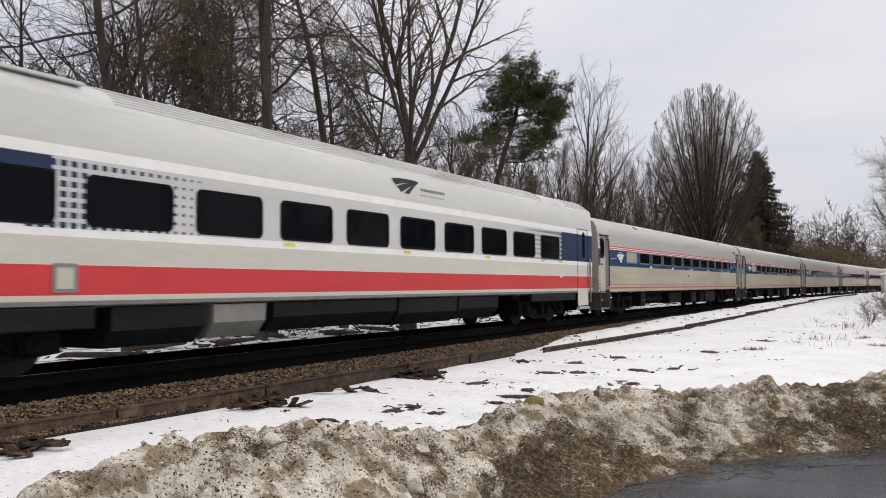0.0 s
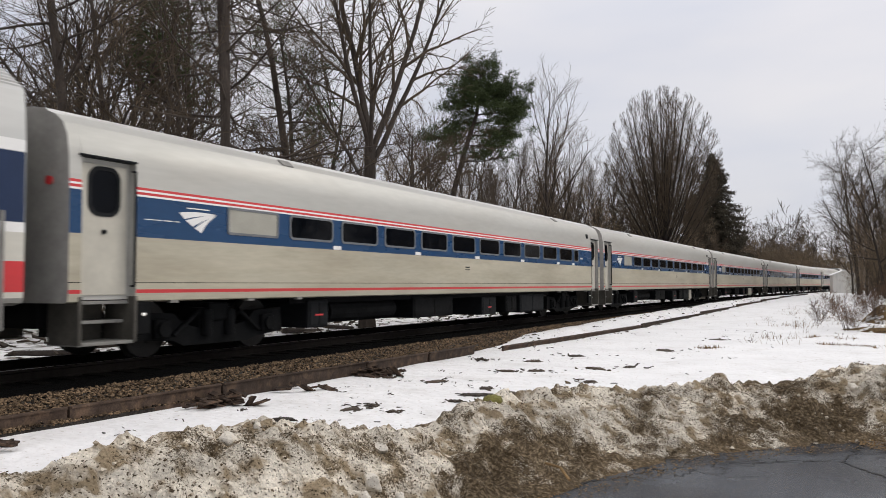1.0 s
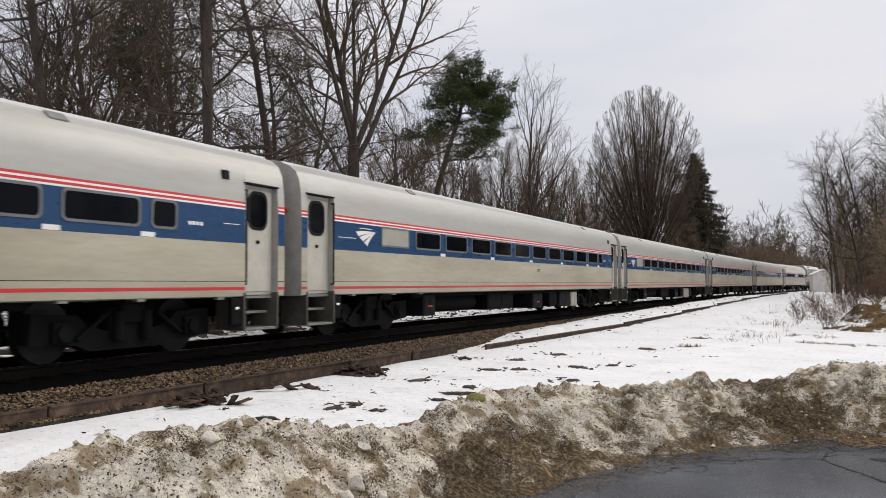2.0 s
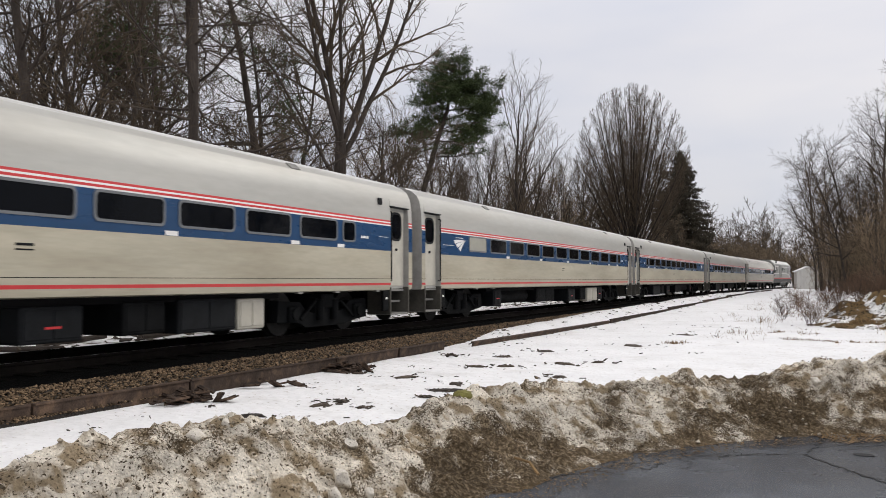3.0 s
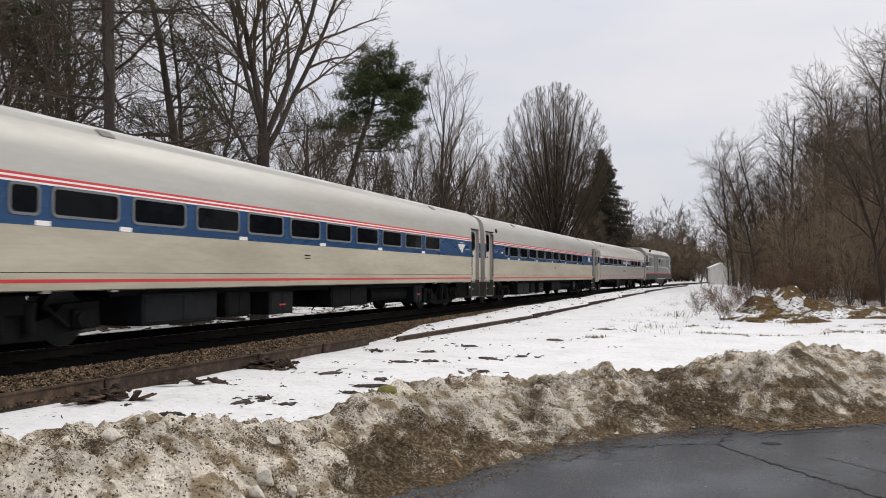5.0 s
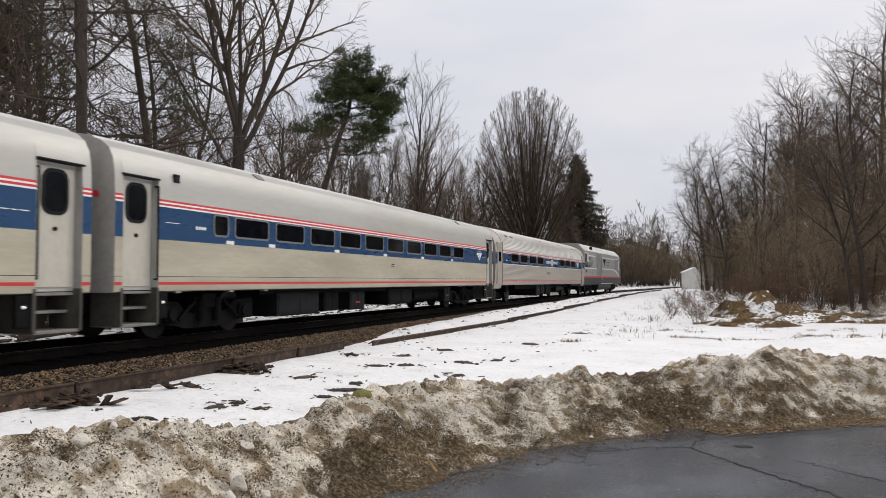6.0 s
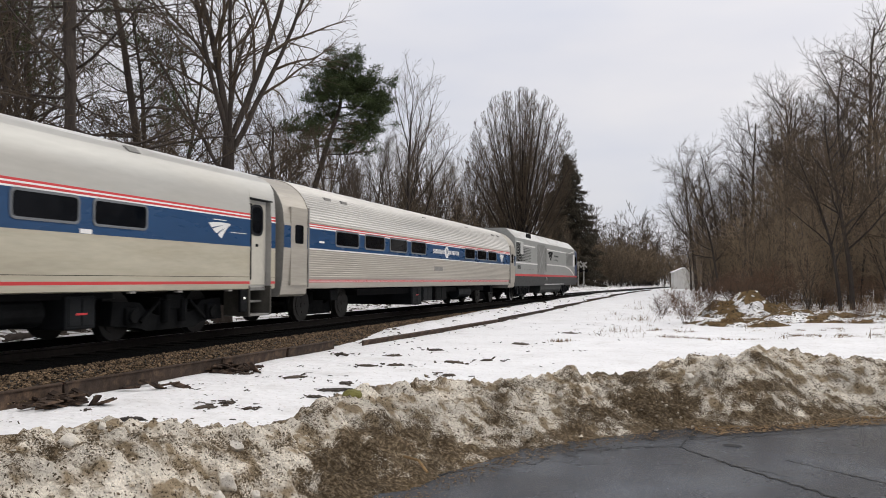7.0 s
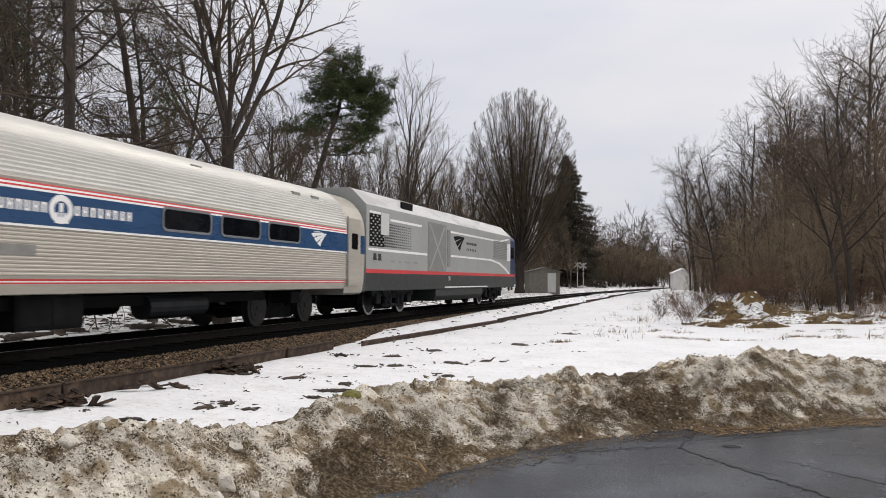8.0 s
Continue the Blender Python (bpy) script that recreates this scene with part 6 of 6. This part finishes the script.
sx, sy = polar(-0.15, 126)
shed("shed", pose(sx, sy, ground_z(sx, sy), 0, 0, 8), 2.9, 3.2, 2.5, 0.6, SIDING, SNOW, "small white board shed with snow on its roof")
hx, hy = polar(-9.6, 80)
hut = shed("lineside_hut", pose(hx, hy, ground_z(hx, hy), 0, 0, 20), 3.0, 2.6, 2.1, 0.3, TAN_WALL, SHINGLE, "tan lineside hut with a low grey roof")
bm = bmesh.new()
box(bm, 0.3, 1.1, -1.345, -1.327, 0.05, 1.9, 0.01)
part("door", bm, SIDING, hut)
hx, hy = polar(-6.9, 185)
shed("house", pose(hx, hy, ground_z(hx, hy), 0, 0, 80), 4.0, 6.0, 2.6, 1.2, SIDING, SNOW, "pale house with a snowy roof beyond the crossing")
for az, dist in ((-7.15, 122), (-6.75, 126)):
    cx, cy = polar(az, dist)
    t = thing("crossing_signal", pose(cx, cy, ground_z(cx, cy)), "grade crossing signal with white crossed boards on a post", "railway signal", "crossing signals")
    bm = bmesh.new()
    rod(bm, (0, 0, -0.2), (0, 0, 3.9), 0.07, 10)
    part("post", bm, SILVER, t)
    for a in (40, -40):
        bm = bmesh.new()
        box(bm, -0.62, 0.62, -0.02, 0.02, -0.1, 0.1, 0.004)
        part("crossed_board", bm, BRIGHTENED_END, t).matrix_basis = pose(0, -0.1 - (0.02 if a > 0 else 0.06), 3.5, 0, a, 0)
    bm = bmesh.new()
    box(bm, -0.5, 0.5, -0.12, -0.06, 2.55, 2.65, 0.01)
    part("crossarm", bm, BLACK, t)
    for s in (-1, 1):
        bm = bmesh.new()
        rod(bm, (s * 0.42, -0.10, 2.6), (s * 0.42, -0.16, 2.6), 0.26, 18)
        part("lamp_disc", bm, BLACK, t)
cx, cy = polar(-2.2, 190)
van = thing("parked_car", pose(cx, cy, ground_z(cx, cy), 0, 0, 70), "dark car standing far off near the crossing", "car")
bm = bmesh.new()
prism(bm, [(-2.1, 0.35), (2.1, 0.35), (2.1, 0.85), (1.2, 0.95), (0.7, 1.45), (-1.2, 1.45), (-1.9, 0.95), (-2.1, 0.85)], -0.85, 0.85)
bmesh.ops.recalc_face_normals(bm, faces=bm.faces)
part("body", bm, CHARCOAL, van)
for x in (-1.3, 1.3):
    for s in (-1, 1):
        bm = bmesh.new()
        rod(bm, (x, s * 0.66, 0.32), (x, s * 0.88, 0.32), 0.32, 16)
        part("wheel", bm, BLACK, van)

# ---- litter on the snow ----
rng = random.Random(5)


def plank_bits(v, f, p, n, spread, size, flat=0.4):
    """Small splintered flat pieces heaped round p."""
    for _ in range(n):
        c = Vector(p) + Vector((rng.gauss(0, spread), rng.gauss(0, spread * 0.8), abs(rng.gauss(0, 0.3)) * size * flat + 0.006))
        rot = Euler((rng.gauss(0, 0.22), rng.gauss(0, 0.22), rng.uniform(0, 6.3))).to_matrix()
        s = size * rng.uniform(0.5, 1.4)
        dims = Vector((s, s * rng.uniform(0.18, 0.5), s * rng.uniform(0.07, 0.16)))
        b = len(v)
        for k in range(8):
            q = c + rot @ Vector((dims.x * (1 if k & 1 else -1) / 2 * rng.uniform(0.8, 1.1), dims.y * (1 if k & 2 else -1) / 2 * rng.uniform(0.6, 1.1), dims.z * (1 if k & 4 else -1) / 2))
            v.append(tuple(q))
        f += [tuple(b + i for i in t) for t in ((0, 2, 3, 1), (4, 5, 7, 6), (0, 1, 5, 4), (2, 6, 7, 3), (0, 4, 6, 2), (1, 3, 7, 5))]


def crumbled_mat(v, f, p, wide):
    """A low ragged mat of wet bark, melted out of the snow."""
    n, b = 22, len(v)
    turn, long = rng.uniform(0, 3.1), rng.uniform(1.2, 2.4)
    rims = []
    for ring, h in ((1.0, -0.012), (0.7, 0.016), (0.35, 0.026)):
        for k in range(n):
            a = 2 * math.pi * k / n
            rad = wide * ring * (1 + 0.75 * noise.noise((math.cos(a) * 1.7 + p[0], math.sin(a) * 1.7 + p[1], ring)) + rng.uniform(-0.14, 0.14))
            u, w = rad * math.cos(a) * long, rad * math.sin(a)
            rims.append((p[0] + u * math.cos(turn) - w * math.sin(turn), p[1] + u * math.sin(turn) + w * math.cos(turn), p[2] + h + rng.uniform(0, 0.012)))
    v += rims + [(p[0], p[1], p[2] + 0.03)]
    for ring in range(2):
        for k in range(n):
            c, d = b + ring * n + k, b + ring * n + (k + 1) % n
            f.append((c, d, d + n, c + n))
    for k in range(n):
        f.append((b + 2 * n + k, b + 2 * n + (k + 1) % n, b + 3 * n))


def on_ground(x, y):
    return (x, y, ground_z(x, y))


def tie_plate_heap(x, y, n, spread, label):
    """A heap of scrap: each rusty plate is a piece of its own."""
    t = thing("scrap_heap", pose(*on_ground(x, y)), label, "scrap heap", "scrap heaps by the track")
    for k in range(n):
        bm = bmesh.new()
        ln, w = rng.uniform(0.22, 0.42), rng.uniform(0.07, 0.17)
        box(bm, -ln / 2, ln / 2, -w / 2, w / 2, -0.012, 0.012, 0.004)
        for s in (-0.3, 0.3):
            box(bm, ln * s - 0.012, ln * s + 0.012, -w / 2, w / 2, 0.010, 0.03)
        part("plate", bm, RUST, t).matrix_basis = pose(rng.gauss(0, spread), rng.gauss(0, spread * 0.9), 0.02 + 0.10 * rng.random() * math.exp(-k / n), rng.gauss(0, 14), rng.gauss(0, 14), rng.uniform(0, 180))


tie_plate_heap(-7.86, 8.9, 30, 0.22, "heap of rusty tie plates on the snow by the ballast")
tie_plate_heap(-7.80, 12.95, 30, 0.23, "heap of rusty tie plates on the snow by the ballast")
tie_plate_heap(-7.75, 5.2, 16, 0.16, "small heap of rusty tie plates in the snow")
tie_plate_heap(-8.0, 10.75, 5, 0.2, "few rusty plates and sticks beside the edging")

v, f = [], []
for x, y, n, sp, s in ((-7.15, 16.4, 14, 0.16, 0.14), (-7.35, 12.6, 9, 0.16, 0.12), (-4.98, 10.5, 8, 0.10, 0.09), (-5.0, 11.15, 16, 0.2, 0.09), (-5.15, 11.85, 12, 0.16, 0.09), (-5.9, 9.7, 16, 0.16, 0.08),
                      (-5.4, 9.35, 8, 0.07, 0.07), (-6.0, 9.3, 10, 0.14, 0.07), (-5.3, 14.6, 14, 0.22, 0.09), (-4.4, 15.5, 12, 0.25, 0.09), (-3.9, 13.4, 10, 0.2, 0.09), (-5.8, 14.4, 10, 0.2, 0.08), (-6.3, 12.4, 14, 0.2, 0.08),
                      (-6.2, 8.1, 10, 0.2, 0.06), (-4.5, 11.5, 14, 0.2, 0.08), (-3.4, 25.3, 10, 0.3, 0.1), (-3.9, 16.2, 8, 0.2, 0.08), (-4.1, 20.8, 10, 0.4, 0.09), (-6.0, 16.5, 12, 0.25, 0.08), (-5.6, 18.2, 10, 0.4, 0.09)):
    plank_bits(v, f, on_ground(x, y), n, sp, s)
    crumbled_mat(v, f, on_ground(x, y), 0.55 * sp)
for _ in range(170):
    y = 6 + 40 * rng.random() ** 1.5
    x = rng.uniform(track_x(y) + 3.2, min(0.5, -4.2 + (y - 6) * 0.22))
    plank_bits(v, f, on_ground(x, y), rng.choice((1, 1, 2, 4)), 0.06, rng.uniform(0.02, 0.08))
for _ in range(260):  # along the snow line beside the ballast further out
    y = rng.uniform(19, 75)
    plank_bits(v, f, on_ground(track_x(y) + rng.uniform(2.2, 4.0), y), rng.choice((1, 2, 3)), 0.1, rng.uniform(0.05, 0.14))
tagged(raw("bark_litter", v, f, DEBRIS), "dark bark chips and splinters scattered on the snow", "litter", kind="stuff")

# broken branches and ties on the snow beyond the track
v, f = [], []
for _ in range(900):
    y = 3 + 60 * rng.random()
    x = track_x(y) - rng.uniform(3.2, 12)
    plank_bits(v, f, on_ground(x, y), rng.choice((1, 2)), 0.15, rng.uniform(0.06, 0.3), 0.6)
tagged(raw("brushwood", v, f, DEBRIS), "broken branches and rotten wood on the snow beyond the track", "brushwood", kind="stuff")
for i in range(9):
    y = 5 + i * 2.3 + rng.uniform(0, 1)
    x = track_x(y) - rng.uniform(4.0, 7.5)
    bm = bmesh.new()
    rod(bm, (-rng.uniform(0.6, 1.4), 0, 0), (rng.uniform(0.6, 1.4), 0, 0), 0.09, 9, 0.06)
    ob = link("log", bm, BARK)
    ob.matrix_basis = pose(x, y, ground_z(x, y) + 0.05, 0, rng.uniform(-4, 4), rng.uniform(0, 180))
    tagged(ob, "rotten log lying in the snow beyond the track", "log", "logs beyond the track")

bm = bmesh.new()
bmesh.ops.create_icosphere(bm, subdivisions=3, radius=1.0)
for q in bm.verts:
    q.co = Vector((q.co.x * 0.10, q.co.y * 0.09, q.co.z * 0.06)) * (1 + 0.25 * noise.noise(q.co * 3))
moss = link("moss_clump", bm, MOSS, smooth=True)
p = edge_at(37.0, 1.3)
moss.matrix_basis = pose(p.x, p.y, bank_z(37.0, 1.3, p.x, p.y) + 0.02)
tagged(moss, "yellow-green clump of moss on the snow bank's rim", "moss")
bm = bmesh.new()
for a, b in (((0, 0, 0), (0.14, 0.02, 0.03)), ((0.14, 0.02, 0.03), (0.30, -0.05, 0.02))):
    rod(bm, a, b, 0.012, 6)
p = edge_at(36.6, 0.35)
stick = link("stick", bm, GRASS)
stick.matrix_basis = pose(p.x, p.y, bank_z(36.6, 0.35, p.x, p.y) + 0.02, 0, 20, -20)
tagged(stick, "pale bent stick lying on the muddy bank", "stick")

# ---- dead grass, weeds and the brush heap on the near side ----


def tuft(v, f, x, y, n, h, spread, z=None):
    z0 = ground_z(x, y) if z is None else z
    for _ in range(n):
        a, r = rng.uniform(0, 6.3), abs(rng.gauss(0, spread))
        p = Vector((x + r * math.cos(a), y + r * math.sin(a), z0 - 0.02))
        d = Vector((rng.gauss(0, 0.45), rng.gauss(0, 0.45), 1)).normalized() * h * rng.uniform(0.4, 1.2)
        mid_p, tip = p + d * 0.6, p + d + Vector((rng.gauss(0, 0.3) * h, rng.gauss(0, 0.3) * h, -0.15 * h))
        w = 0.004 + 0.004 * rng.random()
        b = len(v)
        for q, k in ((p, 1.0), (mid_p, 0.8)):
            v += [(q.x + w * k, q.y, q.z), (q.x - w * k * 0.5, q.y + w * k * 0.8, q.z), (q.x - w * k * 0.5, q.y - w * k * 0.8, q.z)]
        v.append(tuple(tip))
        f += [(b, b + 1, b + 4, b + 3), (b + 1, b + 2, b + 5, b + 4), (b + 2, b, b + 3, b + 5), (b + 3, b + 4, b + 6), (b + 4, b + 5, b + 6), (b + 5, b + 3, b + 6)]


v, f = [], []
for x, y, n, h, s in ((-3.3, 21.9, 110, 0.13, 0.16), (-3.1, 22.3, 50, 0.12, 0.12), (-2.1, 26.3, 40, 0.3, 0.5), (-1.6, 33.5, 50, 0.4, 0.9), (-0.3, 38.8, 50, 0.4, 1.0)):
    tuft(v, f, x, y, n, h, s)
for x0, x1, y, n in ((-0.6, 2.2, 24.5, 16), (2.6, 6.4, 26.2, 26), (3.4, 8.5, 28.6, 22), (-1.5, 0.6, 27.5, 8)):
    for _ in range(n):
        tuft(v, f, rng.uniform(x0, x1), y + rng.gauss(0, 0.35), rng.randint(14, 46), rng.uniform(0.06, 0.13), 0.13)
for _ in range(90):
    y = rng.uniform(24, 60)
    x = rng.uniform(-3.0 - (y - 24) * 0.01, 6)
    tuft(v, f, x, y, rng.randint(3, 9), rng.uniform(0.15, 0.5), 0.2)
for _ in range(170):
    y = rng.uniform(36, 60)
    tuft(v, f, rng.uniform(2.6, 12), y, 20, rng.uniform(0.3, 0.8), 0.5)
tagged(raw("dead_grass", v, f, GRASS), "straw-coloured dead grass standing through the snow", "grass", kind="stuff")

for x, y, s in ((0.0, 31.5, 0.52), (0.25, 33, 0.45), (-1.0, 36, 0.4), (1.0, 37.5, 0.5), (-0.6, 44, 0.5), (0.8, 48, 0.55), (1.6, 54, 0.6), (6.2, 33, 0.5), (7.6, 34.5, 0.6)):
    plant("scrub", round(y), x, y, s, x * 70)


def mound(name, x, y, rx, ry, h, mat, seed, label, category):
    verts, faces, n = [], [], 46
    for j in range(n + 1):
        for i in range(n + 1):
            u, w = i / n * 2 - 1, j / n * 2 - 1
            fall = max(0.0, 1 - (u * u + w * w)) ** 0.8
            px, py = x + u * rx, y + w * ry
            z = ground_z(px, py) - 0.06 + h * fall * (0.75 + 0.5 * noise.fractal((px * 0.9, py * 0.9, seed), 1.0, 2.0, 4)) + 0.06 * fall * noise.noise((px * 5, py * 5, seed))
            verts.append((px, py, z))
    for j in range(n):
        for i in range(n):
            a = j * (n + 1) + i
            faces.append((a, a + 1, a + n + 2, a + n + 1))
    ob = raw(name, verts, faces, mat, smooth=True)
    return tagged(ob, label, category, "brush heaps at the wood's edge")


mound("brush_heap", 2.7, 38.5, 2.2, 2.4, 1.15, BRUSH, 1.0, "mound of matted brush and earth, capped with snow", "brush heap")
mound("brush_heap", 4.4, 35.0, 2.6, 2.0, 0.62, BRUSH, 6.0, "low mound of tawny dead brush with patches of snow", "brush heap")
mound("brush_heap", 2.0, 31.6, 1.8, 1.2, 0.38, BRUSH, 9.0, "low hummock of dead grass under patchy snow", "brush heap")
mound("brush_heap", 0.55, 32.5, 0.9, 0.8, 0.2, BRUSH, 12.0, "low hummock of dead grass under patchy snow", "brush heap")
mound("brush_heap", 7.2, 33.5, 2.4, 1.6, 0.45, BRUSH, 15.0, "low mound of tawny dead brush with patches of snow", "brush heap")
v, f = [], []
for cx, cy, rx, ry, h in ((2.7, 38.0, 1.8, 1.8, 0.8), (4.4, 34.8, 2.2, 1.5, 0.45), (2.0, 31.5, 1.4, 0.9, 0.25), (7.2, 33.3, 2.0, 1.3, 0.35)):
    for _ in range(60):
        u, w = rng.uniform(-0.8, 0.8), rng.uniform(-0.8, 0.8)
        px, py = cx + u * rx, cy + w * ry
        tuft(v, f, px, py, 14, 0.22, 0.15, ground_z(px, py) + h * max(0, 1 - u * u - w * w) * 0.7)
tagged(raw("dead_grass", v, f, GRASS), "tawny dead grass matted over the brush heaps", "grass", kind="stuff")

motions()
